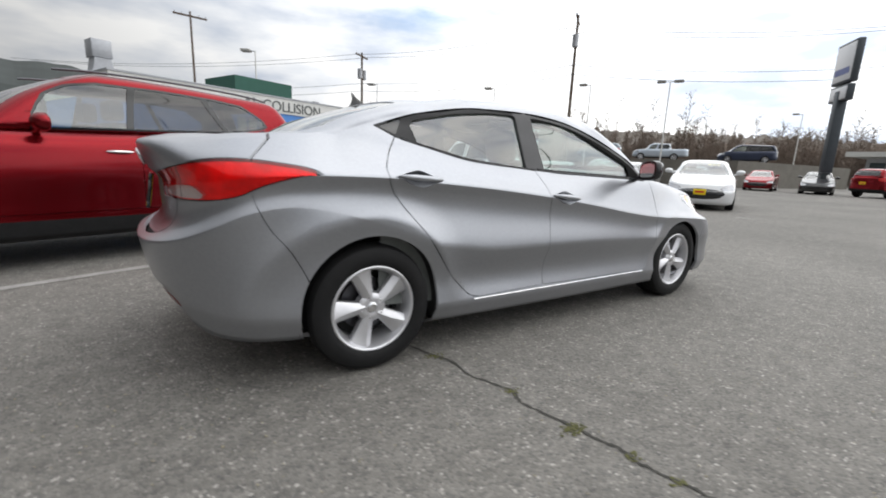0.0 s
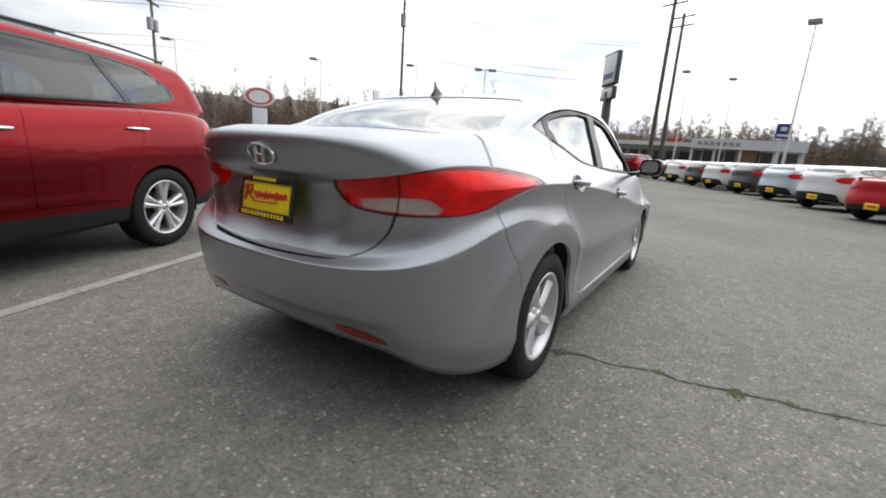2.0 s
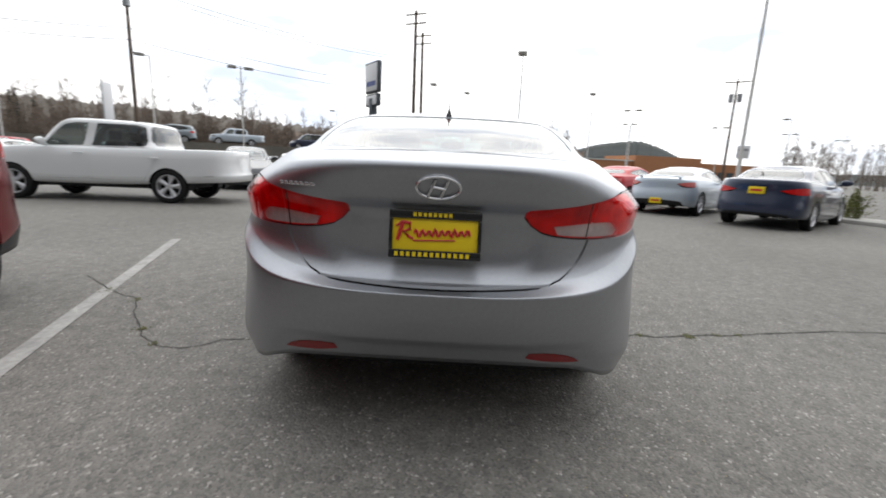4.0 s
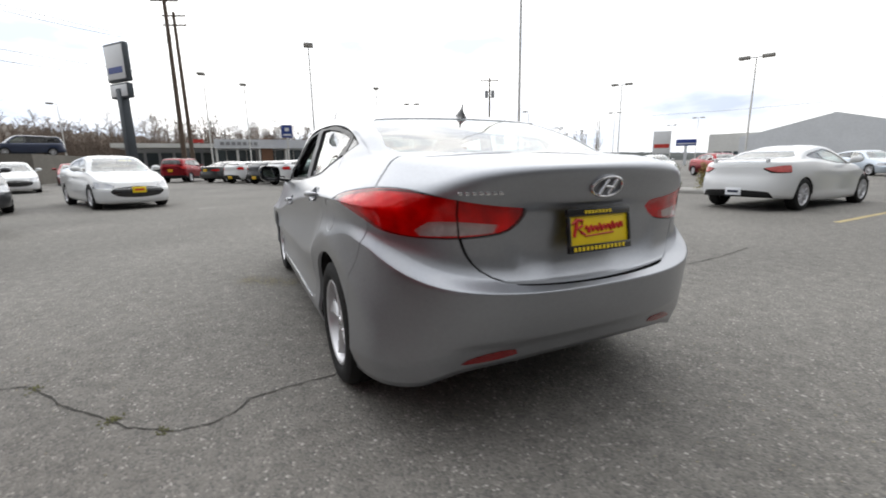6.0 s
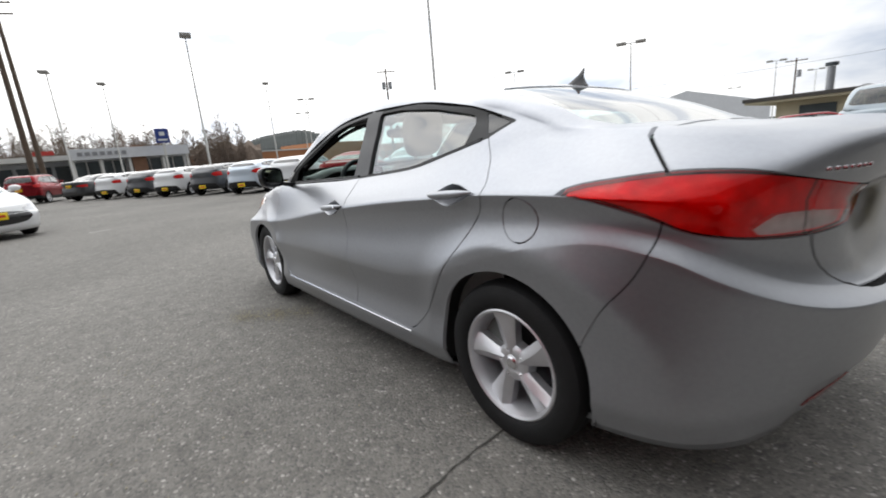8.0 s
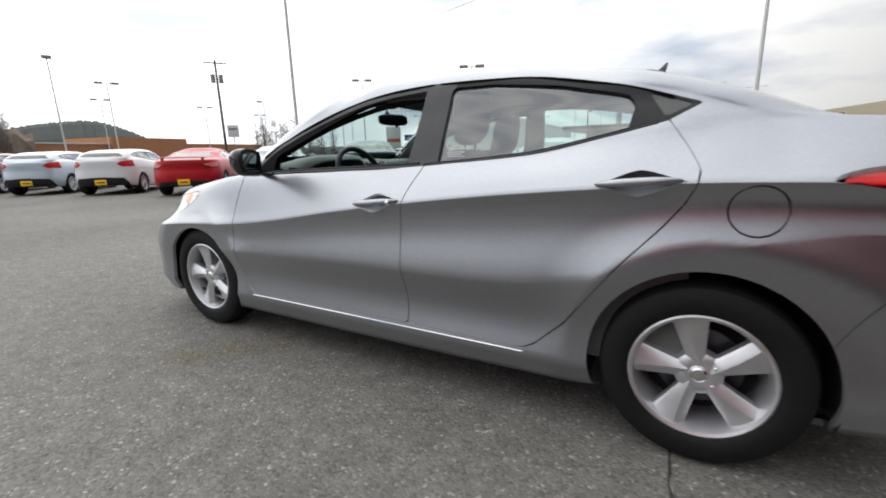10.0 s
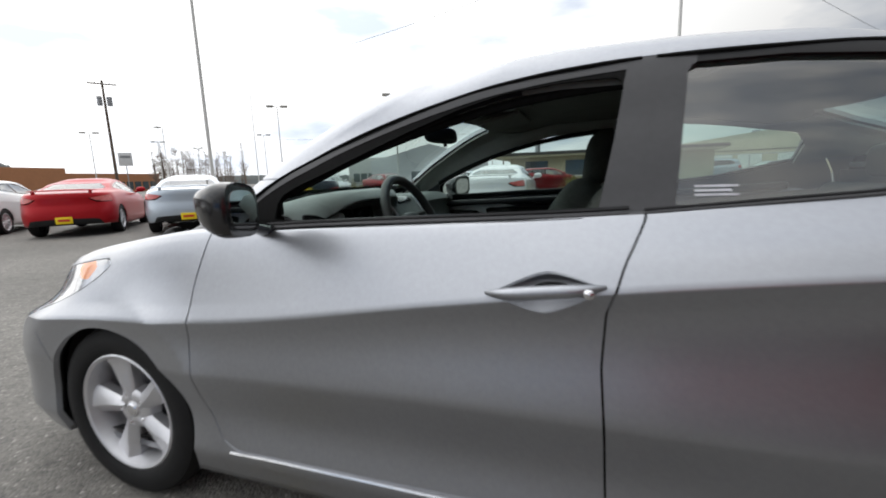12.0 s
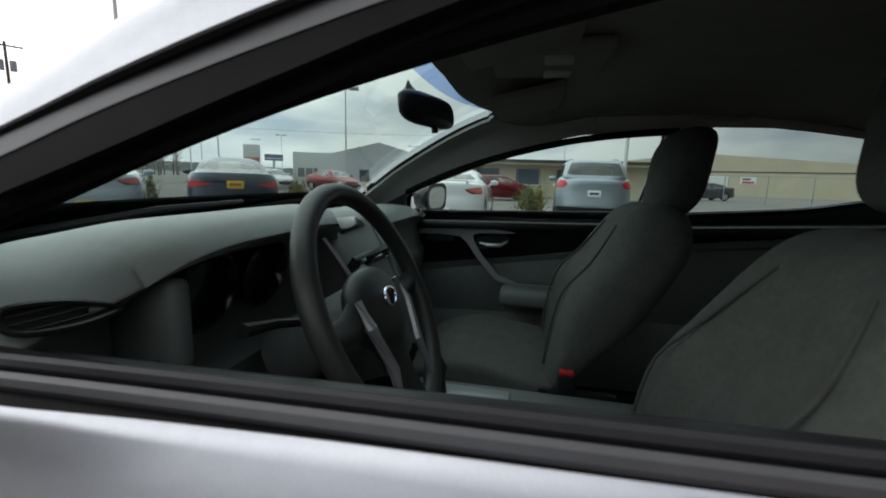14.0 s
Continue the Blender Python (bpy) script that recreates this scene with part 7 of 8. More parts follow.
blotch("moss", [(-0.885, -1.36, 0.02, 30), (-0.865, -1.70, 0.03, 70), (-0.81, -1.92, 0.02, 25), (-1.0, -0.88, 0.03, 30), (-0.79, -2.08, 0.02, 18), (-1.25, 1.84, 0.03, 40), (-1.44, 1.62, 0.02, 20), (-0.72, 2.26, 0.03, 24), (-0.55, 2.62, 0.06, 40)], MOSS, "dry green-brown moss crumbs in the asphalt crack", 2, (0.003, 0.009))
blotch("grit", [(1.03, 1.2, 0.10, 420), (0.88, 1.02, 0.10, 480), (0.74, 0.86, 0.08, 260), (0.0, -1.6, 1.2, 300), (-2.6, -0.6, 0.8, 300), (0.2, 2.2, 1.0, 300)], SAND, "pale yellowish grit scattered on the asphalt", 6, (0.002, 0.006))

# ---------------- raised far part of the lot ----------------
BANK = material("bank_gravel", (0.16, 0.15, 0.13), 0.9, vary=0.25, scale=6, bump=0.4, bump_scale=20)
CONCRETE = material("concrete", (0.36, 0.35, 0.33), 0.85, vary=0.15, scale=4, bump=0.2, bump_scale=30)
bm = bmesh.new()
prism(bm, [(37.5, 14.0), (30.5, 37.0), (60.0, 48.0), (70.0, 20.0), (60.0, 12.5)], -0.2, 2.2, "z")
bank = new("terrace", solid(bm, soft=False))
bank.data.materials.append(BANK)
tagged(bank, "raised gravel terrace behind the lot", "terrace", kind="structure")
for x, y, h, kind, coat, label in ((41.8, 23.6, 120, "pickup", ICE_PAINT, "silver pickup truck parked on the raised terrace"), (44.5, 16.4, 115, "van", BLUE_PAINT, "dark blue minivan parked on the raised terrace"), (38.6, 28.5, 120, "suv", GREY_GREEN, "grey suv parked on the raised terrace")):
    build_car("parked_car", kind, coat, label, pose(x, y, 2.2, 0, 0, h), plate="", group=FAR)

# ---------------- buildings ----------------
def wall_material(name, color, vary=0.08):
    return material(name, color, 0.8, vary=vary, scale=2.5, bump=0.12, bump_scale=40)


CREAM = wall_material("cream_wall", (0.55, 0.50, 0.36))
TAN = wall_material("tan_metal_wall", (0.50, 0.44, 0.32))
GREY_WALL = wall_material("pale_grey_wall", (0.64, 0.66, 0.69))
WHITE_WALL = wall_material("white_wall", (0.66, 0.66, 0.64))
BLUE_WALL = wall_material("blue_wall", (0.10, 0.26, 0.62))
GREEN_WALL = wall_material("dark_green_wall", (0.03, 0.10, 0.075))
BROWN_WALL = wall_material("orange_brown_wall", (0.42, 0.19, 0.09))
BRICK = wall_material("brown_brick", (0.22, 0.12, 0.075), 0.2)
ROOF_DARK = wall_material("dark_roof", (0.06, 0.055, 0.05), 0.2)
PANE = material("building_glass", (0.07, 0.09, 0.10), 0.08, vary=0.2, scale=2, coat=0.3)
LETTER = material("dark_letters", (0.10, 0.11, 0.11), 0.6, vary=0.1, scale=5)
WHITE_PLASTIC = material("white_sign_face", (0.72, 0.73, 0.75), 0.4, vary=0.05, scale=2)
SIGN_BLUE = material("blue_sign_face", (0.02, 0.05, 0.25), 0.4, vary=0.05, scale=2)
SIGN_RED = material("red_sign_face", (0.55, 0.05, 0.04), 0.4, vary=0.05, scale=2)
STEEL = material("galvanised_steel", (0.34, 0.35, 0.37), 0.45, 0.7, vary=0.12, scale=6)
WOOD_POLE = material("weathered_pole_wood", (0.11, 0.08, 0.06), 0.9, vary=0.25, scale=5, bump=0.4, bump_scale=30)
DARK_STEEL = material("dark_steel", (0.07, 0.08, 0.09), 0.5, 0.6, vary=0.1, scale=6)


def slab(parent, name, mat, lo, hi, label=""):
    return part(name, box_mesh(lo, hi), mat, parent, label)


# added plain wall, never in view, that darkens the rear of the sedan
SHADE_WALL_DARK = material("dark_wall_cladding", (0.085, 0.082, 0.078), 0.6, vary=0.2, scale=3.0, bump=0.1, bump_scale=40)
shade_wall = new("wall_west", box_mesh((-11.5, -9.0, 0.0), (-11.0, 12.0, 6.0)))
shade_wall.data.materials.append(SHADE_WALL_DARK)
tagged(shade_wall, "plain dark wall added out of view to shade the sedan tail", "wall", kind="structure")

# collision repair shop: local x along its front, front towards -y
shop = thing("repair_shop", "white and blue flat-roofed repair shop with large wall lettering", "building", pose(1.9, 23.0, 0, 0, 0, 22))
slab(shop, "wall", BLUE_WALL, (-6, 0, 0), (6.6, 9, 3.45))
slab(shop, "fascia", WHITE_WALL, (-6.05, -0.06, 3.45), (6.65, 9.05, 4.28))
slab(shop, "coping", STEEL, (-6.1, -0.1, 4.28), (6.7, 9.1, 4.36))
slab(shop, "roof_block", GREEN_WALL, (2.0, 4.4, 4.36), (6.1, 8.0, 5.9), "dark green metal roof enclosure")
slab(shop, "lower_band", WHITE_WALL, (-6.05, -0.05, 0), (6.65, 0, 1.0))
bm = bmesh.new()
prism(bm, [(-5.35, 4.36), (-3.9, 4.36), (-4.15, 4.95), (-4.3, 5.5), (-4.95, 5.5), (-5.05, 4.95)], 4.7, 5.5, "y")
cowl_vent = part("roof_vent", solid(bm, soft=False), STEEL, shop, "pale metal roof vent with a boxed cowl")
part("vent_cowl", box_mesh((-5.05, 4.65, 5.5), (-4.2, 5.55, 6.35), bevel=0.03), STEEL, cowl_vent)
for i in range(4):
    slab(shop, "vent", STEEL, (4.0 + i * 0.7, 2, 4.36), (4.35 + i * 0.7, 2.4, 4.6 + 0.05 * i))
for i in range(9):
    slab(shop, "letter_bar", WHITE_WALL, (-0.5 + i * 0.62, -0.05, 2.2), (-0.05 + i * 0.62, -0.004, 3.0))


def lettering(text, size, m, mat, parent, name="lettering"):
    cu = bpy.data.curves.new(name, "FONT")
    cu.body, cu.size, cu.extrude, cu.align_x = text, size, 0.015, "RIGHT"
    tmp = new("tmp_text", cu)
    dep = bpy.context.evaluated_depsgraph_get()
    me = bpy.data.meshes.new_from_object(tmp.evaluated_get(dep))
    bpy.data.objects.remove(tmp)
    me.materials.clear()
    ob = part(name, me, mat, parent)
    ob.matrix_local = m
    return ob


lettering("AL COLLISION", 0.78, pose(4.9, -0.08, 3.57, 90, 0, 0), LETTER, shop)

# low showroom far ahead, front towards -x
show = thing("showroom", "low grey showroom with a glazed front and a brown brick pier", "building", pose(68, 0, 0))
slab(show, "wall", GREY_WALL, (2.5, -9.6, 0), (14, 3, 4.0))
slab(show, "fascia", GREY_WALL, (0.0, -9.8, 3.7), (14.2, 3.2, 5.0))
slab(show, "brick_pier", BRICK, (0.6, -4.7, 0), (2.6, -3.1, 5.2), "brown brick pier")
slab(show, "wing_roof", WHITE_WALL, (3, 3.2, 3.9), (16, 16, 4.5))
slab(show, "wing_wall", GREY_WALL, (8, 3.2, 0), (16, 15, 3.9))
for i in range(9):
    y = -9.3 + i * 1.38
    if -5 < y < -3:
        continue
    win = slab(show, "window", PANE, (2.42, y + 0.06, 0.5), (2.5, y + 1.30, 3.5))
    slab(win, "frame", WHITE_WALL, (2.36, y - 0.06, 0.2), (2.46, y + 0.06, 3.7))
for i in range(6):
    slab(show, "window", PANE, (7.92, 3.6 + i * 1.9, 0.5), (8.0, 5.1 + i * 1.9, 3.3))
for y in (-9.5, -6.6, -2.8, 0.2, 3.0):
    slab(show, "post", WHITE_WALL, (0.3, y - 0.15, 0), (0.6, y + 0.15, 3.7))
for i in range(7):
    slab(show, "letter_bar", STEEL, (-0.06, -2.6 + i * 0.75, 4.15), (0.0, -2.1 + i * 0.75, 4.6))
slab(show, "letter_bar", SIGN_RED, (2.9, 4.6, 4.6), (3.0, 6.6, 5.1))
blue = thing("blue_sign", "square dark blue sign on a white post", "sign", pose(66, -6.7, 0))
slab(blue, "post", WHITE_WALL, (-0.12, -0.12, 0), (0.12, 0.12, 5.3))
slab(blue, "panel", SIGN_BLUE, (-0.2, -0.75, 5.2), (0.2, 0.75, 7.0))
slab(blue, "emblem", WHITE_PLASTIC, (-0.22, -0.3, 6.1), (-0.2, 0.3, 6.6))
slab(blue, "letter_bar", WHITE_PLASTIC, (-0.22, -0.55, 5.45), (-0.2, 0.55, 5.7))

# long brown store
store = thing("long_store", "long low orange-brown store with a flat roof", "building", pose(94, -14, 0, 0, 0, -76))
slab(store, "wall", BROWN_WALL, (0, 0, 0), (32, 12, 4.2))
slab(store, "upper_wall", BROWN_WALL, (28, -1, 0), (46, 12, 5.6))
slab(store, "wing", BROWN_WALL, (46, 1, 0), (75, 12, 4.6))
slab(store, "coping", WHITE_WALL, (-0.2, -0.2, 4.2), (28, 12.2, 4.45))
for i in range(10):
    slab(store, "window", PANE, (48 + i * 2.6, 0.92, 0.6), (50 + i * 2.6, 1.0, 2.6))

# pale gabled hall
hall = thing("gabled_hall", "pale grey gabled hall with a low flat wing", "building", pose(48, -80, 0, 0, 0, 199))
bm = bmesh.new()
prism(bm, [(4, 0), (29, 0), (29, 4.8), (16.5, 8.1), (4, 4.8)], 0, 34, "y")
part("wall", solid(bm, soft=False), GREY_WALL, hall)
slab(hall, "wing", WHITE_WALL, (-1, 0.5, 0), (12, 12, 5.6))
for i in range(5):
    slab(hall, "window", PANE, (0 + i * 1.6, 0.42, 0.6), (1.3 + i * 1.6, 0.5, 2.4))
slab(hall, "door", PANE, (12.5, -0.06, 0), (14.5, 0.0, 2.4))

# low cream building behind the planter
lowb = thing("low_building", "low cream building with a dark flat roof edge", "building", pose(6.3, -29.5, 0, 0, 0, 181))
slab(lowb, "wall", CREAM, (0.9, 0.6, 0), (14, 10, 2.28))
slab(lowb, "roof", ROOF_DARK, (-0.5, -0.6, 2.36), (14.5, 10.6, 2.56), "dark flat roof with a deep overhang")
slab(lowb, "soffit", CREAM, (-0.4, -0.5, 2.24), (14.4, 10.5, 2.36))
for i in range(4):
    w_ = slab(lowb, "window", PANE, (2 + i * 2.8, 0.54, 0.9), (3.6 + i * 2.8, 0.6, 1.95))
    slab(w_, "frame", WHITE_WALL, (1.9 + i * 2.8, 0.50, 0.82), (3.7 + i * 2.8, 0.56, 0.9))
part("flue", rod_mesh((2.3, 6.5, 2.5), (2.3, 6.5, 4.3), 0.22), STEEL, lowb)
part("flue_cap", rod_mesh((2.3, 6.5, 4.35), (2.3, 6.5, 4.55), 0.34), DARK_STEEL, lowb)

# tan warehouse with an annexe
ware = thing("warehouse", "tan metal warehouse with a low annexe and pale roller doors", "building", pose(-13.0, -71, 0, 0, 0, 156))
bm = bmesh.new()
prism(bm, [(-2, 0), (30, 0), (30, 4.2), (10, 5.9), (-2, 4.6)], 2, 26, "y")
part("wall", solid(bm, soft=False), TAN, ware)
slab(ware, "annexe", TAN, (-2, -3, 0), (30, 2, 3.1))
slab(ware, "annexe_coping", ROOF_DARK, (-2.1, -3.1, 3.1), (30.1, 2, 3.2))
for x in (4.2, 7.4, 11.6):
    d_ = slab(ware, "roller_door", WHITE_WALL, (x, -3.08, 0.1), (x + 2.6, -3.0, 2.6))
    for k in range(6):
        slab(d_, "slat", WHITE_WALL, (x + 0.05, -3.10, 0.15 + k * 0.41), (x + 2.55, -3.08, 0.50 + k * 0.41))
slab(ware, "notice", WHITE_PLASTIC, (15.5, -3.06, 1.6), (17.2, -3.0, 2.5))
slab(ware, "notice_bar", SIGN_RED, (15.7, -3.08, 1.7), (17.0, -3.06, 1.95))
slab(ware, "notice_bar", LETTER, (15.7, -3.08, 2.1), (16.6, -3.06, 2.35))
part("roof_fan", rod_mesh((8, 6, 5.0), (8, 6, 6.2), 0.5), STEEL, ware)
# wire fence before the warehouse yard
fence = thing("wire_fence", "grey chain-link fence with steel posts", "fence", pose(-6, -36.5, 0, 0, 0, 165))
for i in range(9):
    part("post", rod_mesh((i * 2.6, 0, 0), (i * 2.6, 0, 2.0), 0.035, sides=8), STEEL, fence)
bm = bmesh.new()
for i in range(70):
    rod(bm, (i * 0.3, 0, 0.05), (i * 0.3 + 0.0, 0, 1.95), 0.004, sides=3, caps=False)
for k in range(12):
    rod(bm, (0, 0, 0.1 + k * 0.165), (20.8, 0, 0.1 + k * 0.165), 0.004, sides=3, caps=False)
tagged(part("mesh", bm, STEEL, fence), kind="stuff")
part("top_rail", rod_mesh((0, 0, 1.97), (20.8, 0, 1.97), 0.025, sides=8), STEEL, fence)

# grey boundary wall at the far side
far_wall = new("wall_far", box_mesh((0, -0.15, 0), (70, 0.15, 1.7)))
far_wall.matrix_world = pose(-6, 50, 0, 0, 0, -10)
far_wall.data.materials.append(CONCRETE)
tagged(far_wall, "long grey boundary wall", "wall", kind="structure")

# ---------------- signs and poles ----------------
sg = thing("pylon_sign", "tall dealer sign with two white panels on a dark post", "sign", pose(35.2, 7.7, 0, 0, 0, -52))
part("post", box_mesh((-0.28, -0.28, 0), (0.28, 0.28, 6.6), bevel=0.04), DARK_STEEL, sg)
part("upper_panel", box_mesh((-0.2, -1.2, 7.05), (0.2, 1.2, 9.6), bevel=0.08), DARK_STEEL, sg)
part("upper_face", box_mesh((-0.23, -1.1, 7.2), (0.23, 1.1, 9.45), bevel=0.06), WHITE_PLASTIC, sg)
part("lower_panel", box_mesh((-0.2, -1.1, 5.95), (0.2, 1.1, 6.95), bevel=0.05), DARK_STEEL, sg)
part("lower_face", box_mesh((-0.23, -1.0, 6.05), (0.23, 1.0, 6.85), bevel=0.05), WHITE_PLASTIC, sg)
part("letter_bar", box_mesh((-0.25, -0.85, 7.6), (0.25, 0.85, 8.0)), SIGN_BLUE, sg)
oval = thing("oval_sign", "white and red oval sign on a broad pale post", "sign", pose(14.5, 24.5, 0, 0, 0, 55))
part("post", box_mesh((-0.1, -0.45, 0), (0.1, 0.45, 2.9), bevel=0.03), GREY_WALL, oval)
bm = bmesh.new()
lathe(bm, [(0.001, -0.12), (0.75, -0.12), (0.8, -0.06), (0.8, 0.06), (0.75, 0.12), (0.001, 0.12)], 36)
bmesh.ops.transform(bm, matrix=pose(0, 0, 3.6, 0, 0, 90) @ Matrix.Diagonal((1.2, 1, 0.75, 1)), verts=bm.verts)
part("panel", solid(bm), WHITE_PLASTIC, oval)
bm = bmesh.new()
lathe(bm, [(0.52, -0.13), (0.66, -0.14), (0.66, 0.14), (0.52, 0.13)], 36, close=True)
bmesh.ops.transform(bm, matrix=pose(0, 0, 3.6, 0, 0, 90) @ Matrix.Diagonal((1.2, 1, 0.75, 1)), verts=bm.verts)
part("ring", solid(bm), SIGN_RED, oval)
for az, d, w, z0, z1, mat, label in ((-52.5, 90, 2.9, 2.2, 6.2, WHITE_PLASTIC, "white roadside sign with coloured bands far off"), (-55.0, 95, 3.4, 3.6, 4.8, SIGN_BLUE, "low blue roadside sign far off")):
    road_sign = thing("roadside_sign", label, "sign", pose(-3.4 + d * math.cos(radians(az)), 1.25 + d * math.sin(radians(az)), 0, 0, 0, az))
    part("post", box_mesh((-0.1, -0.25, 0), (0.1, 0.25, z0 + 0.1)), GREY_WALL, road_sign)
    part("panel", box_mesh((-0.2, -w / 2, z0), (0.2, w / 2, z1), bevel=0.05), mat, road_sign)
    part("band", box_mesh((-0.24, -w / 2 + 0.2, z0 + 0.25 * (z1 - z0)), (-0.2, w / 2 - 0.2, z0 + 0.42 * (z1 - z0))), SIGN_RED if mat is WHITE_PLASTIC else WHITE_PLASTIC, road_sign)
notice = thing("notice_board", "pale square notice on a thin post", "sign", pose(57.0, -38.5, 0, 0, 0, -36))
part("post", rod_mesh((0, 0, 0), (0, 0, 3.9), 0.06), STEEL, notice)
part("panel", box_mesh((-0.05, -0.75, 3.9), (0.05, 0.75, 5.6), bevel=0.02), WHITE_PLASTIC, notice)
part("panel_bar", box_mesh((-0.07, -0.55, 4.9), (-0.05, 0.55, 5.2)), STEEL, notice)
flag = thing("feather_flag", "white feather flag on a thin pole", "flag", pose(17.0, 17.0, 0))
part("pole", rod_mesh((0, 0, 0), (0, 0, 4.4), 0.03), STEEL, flag)
part("cloth", box_mesh((0.0, -0.012, 2.3), (0.62, 0.012, 4.3), bevel=0.01), WHITE_PLASTIC, flag)


def lot_lamp(x, y, h, heads=2, turn=0.0, pole_mat=None, label="tall steel lot lamp with flat heads"):
    t = thing("street_lamp", label, "street lamp", pose(x, y, 0, 0, 0, turn), "lot lamps")
    part("pole", rod_mesh((0, 0, 0), (0, 0, h), 0.075, 0.045, 10), pole_mat or WHITE_WALL, t)
    part("base", rod_mesh((0, 0, 0), (0, 0, 0.7), 0.24, 0.24, 14), CONCRETE, t)
    for s in ((1, -1) if heads == 2 else (1,)):
        if heads:
            head = part("lamp_head", box_mesh((min(s * 0.35, s * 1.05), -0.30, h - 0.08), (max(s * 0.30, s * 1.05), 0.30, h + 0.10), bevel=0.03), CONCRETE, t)
            part("arm", rod_mesh((0, 0, h - 0.02), (s * 0.4, 0, h), 0.035, sides=8), STEEL, t)
    return t


def polar(az, d, ex=-2.5, ey=0.0):
    return ex + d * math.cos(radians(az)), ey + d * math.sin(radians(az))


for az, d, h, heads, turn, e in ((79.7, 39, 9.1, 1, 60, (-2.2, -2.7)), (65.6, 48, 8.9, 1, 40, (-2.2, -2.7)), (50.7, 46, 8.7, 1, 30, (-2.2, -2.7)), (39.1, 45, 8.9, 1, 30, (-2.2, -2.7)), (30.5, 44, 8.8, 2, 30, (-2.2, -2.7)), (18.1, 72, 8.9, 1, 20, (-2.2, -2.7)),
                                 (-11.0, 31, 8.7, 1, 80, (-2.7, 1.8)), (-18.5, 50, 9.2, 1, 70, (-2.7, 1.8)), (1.2, 45, 9.1, 1, 80, (-2.7, 1.8)), (-2.9, 50, 9.2, 1, 80, (-2.7, 1.8)), (-24.0, 58, 8.9, 2, 65, (-0.6, 2.2)), (-23.2, 72, 8.7, 2, 65, (-0.6, 2.2)),
                                 (-32.6, 75, 8.4, 2, 60, (-0.6, 2.2)), (-38.3, 92, 8.8, 2, 50, (-0.6, 2.2)), (-50.9, 50, 8.9, 2, 40, (-0.6, 2.2)), (-72.5, 100, 8.0, 2, 20, (-2.7, 1.8)), (-75.8, 72, 8.7, 2, 15, (-2.7, 1.8)), (-79.0, 90, 8.5, 2, 10, (-2.7, 1.8)), (-93.5, 62, 8.0, 1, 5, (0.2, 1.0)), (-47.2, 81, 9.0, 2, 0, (-3.4, 1.25)), (-53.4, 117, 9.0, 2, 0, (-3.4, 1.25)), (-56.0, 100, 9.0, 2, 0, (-3.4, 1.25)), (-38.9, 72, 9.0, 1, 0, (-0.6, 2.2)), (-42.1, 109, 9.0, 2, 0, (-0.6, 2.2))):
    x, y = polar(az, d, *e)
    lot_lamp(x, y, h, heads, (az if heads == 2 else turn) + 90)
lot_lamp(15.5, -32.4, 8.0, 2, 25)


def flagpole(x, y, h, r=0.07):
    t = thing("flagpole", "tall thin pale metal pole", "pole", pose(x, y, 0), "tall thin poles")
    part("pole", rod_mesh((0, 0, 0), (0, 0, h), r, r * 0.5, 10), WHITE_WALL, t)
    part("base", rod_mesh((0, 0, 0), (0, 0, 0.25), 0.2, 0.16, 12), CONCRETE, t)
    part("finial", rod_mesh((0, 0, h), (0, 0, h + 0.12), 0.06, 0.02, 8), STEEL, t)


flagpole(12.9, -10.5, 16)
flagpole(-2.9, -15.4, 14)
x, y = polar(-48.1, 60, -0.6, 2.2)
flagpole(x, y, 13)


def utility_pole(x, y, h, r=0.16, arms=1, cans=2, turn=0.0, lean=0.0):
    t = thing("utility_pole", "weathered wooden utility pole with cross-arm and insulators", "utility pole", pose(x, y, 0, 0, lean, turn), "utility poles")
    part("pole", rod_mesh((0, 0, 0), (0, 0, h), r, r * 0.65, 10), WOOD_POLE, t)
    for k in range(arms):
        z = h - 0.35 - 0.9 * k
        arm = part("cross_arm", box_mesh((-1.2, -0.06, z - 0.06), (1.2, 0.06, z + 0.06)), WOOD_POLE, t)
        for s in (-1.1, -0.6, 0.6, 1.1):
            part("insulator", rod_mesh((s, 0, z + 0.06), (s, 0, z + 0.2), 0.035, 0.025, 8), STEEL, arm)
    for k in range(cans):
        part("transformer", rod_mesh((0.42 * (1 if k else -1), 0, h - 2.5), (0.42 * (1 if k else -1), 0, h - 1.6), 0.24, sides=14), STEEL, t)


POLES = ((15.5, 40.0, 11.5, 2), (26.3, 22.4, 13.0, 1), (45.0, 5.2, 17.0, 0), (52.5, 5.0, 17.0, 0))
for i, (x, y, h, cans) in enumerate(POLES):
    utility_pole(x, y, h, 0.15 if i < 2 else 0.24, 1 if i < 2 else 2, cans, (40, 35, 70, 70)[i], (0, 1.5, 0, 0.5)[i])
x, y = polar(86, 42, -2.2, -2.7)
utility_pole(x, y, 12.0, 0.11, 1, 0, 10)
x, y = polar(-34.3, 58, -0.6, 2.2)
utility_pole(x, y, 12.0, 0.16, 1, 2, 60)
x, y = polar(-77.4, 80, -2.7, 1.8)
utility_pole(x, y, 9.5, 0.14, 1, 1, 20)


def cable(a, b, sag, r=0.018):
    a, b = Vector(a), Vector(b)
    bm = bmesh.new()
    tube(bm, [a.lerp(b, k / 14) + Vector((0, 0, -4 * sag * (k / 14) * (1 - k / 14))) for k in range(15)], r, 4)
    ob = new("overhead_cable", solid(bm))
    ob.data.materials.append(DARK_STEEL)
    return tagged(ob, "thin dark overhead cable between poles", "cable", "overhead cables")


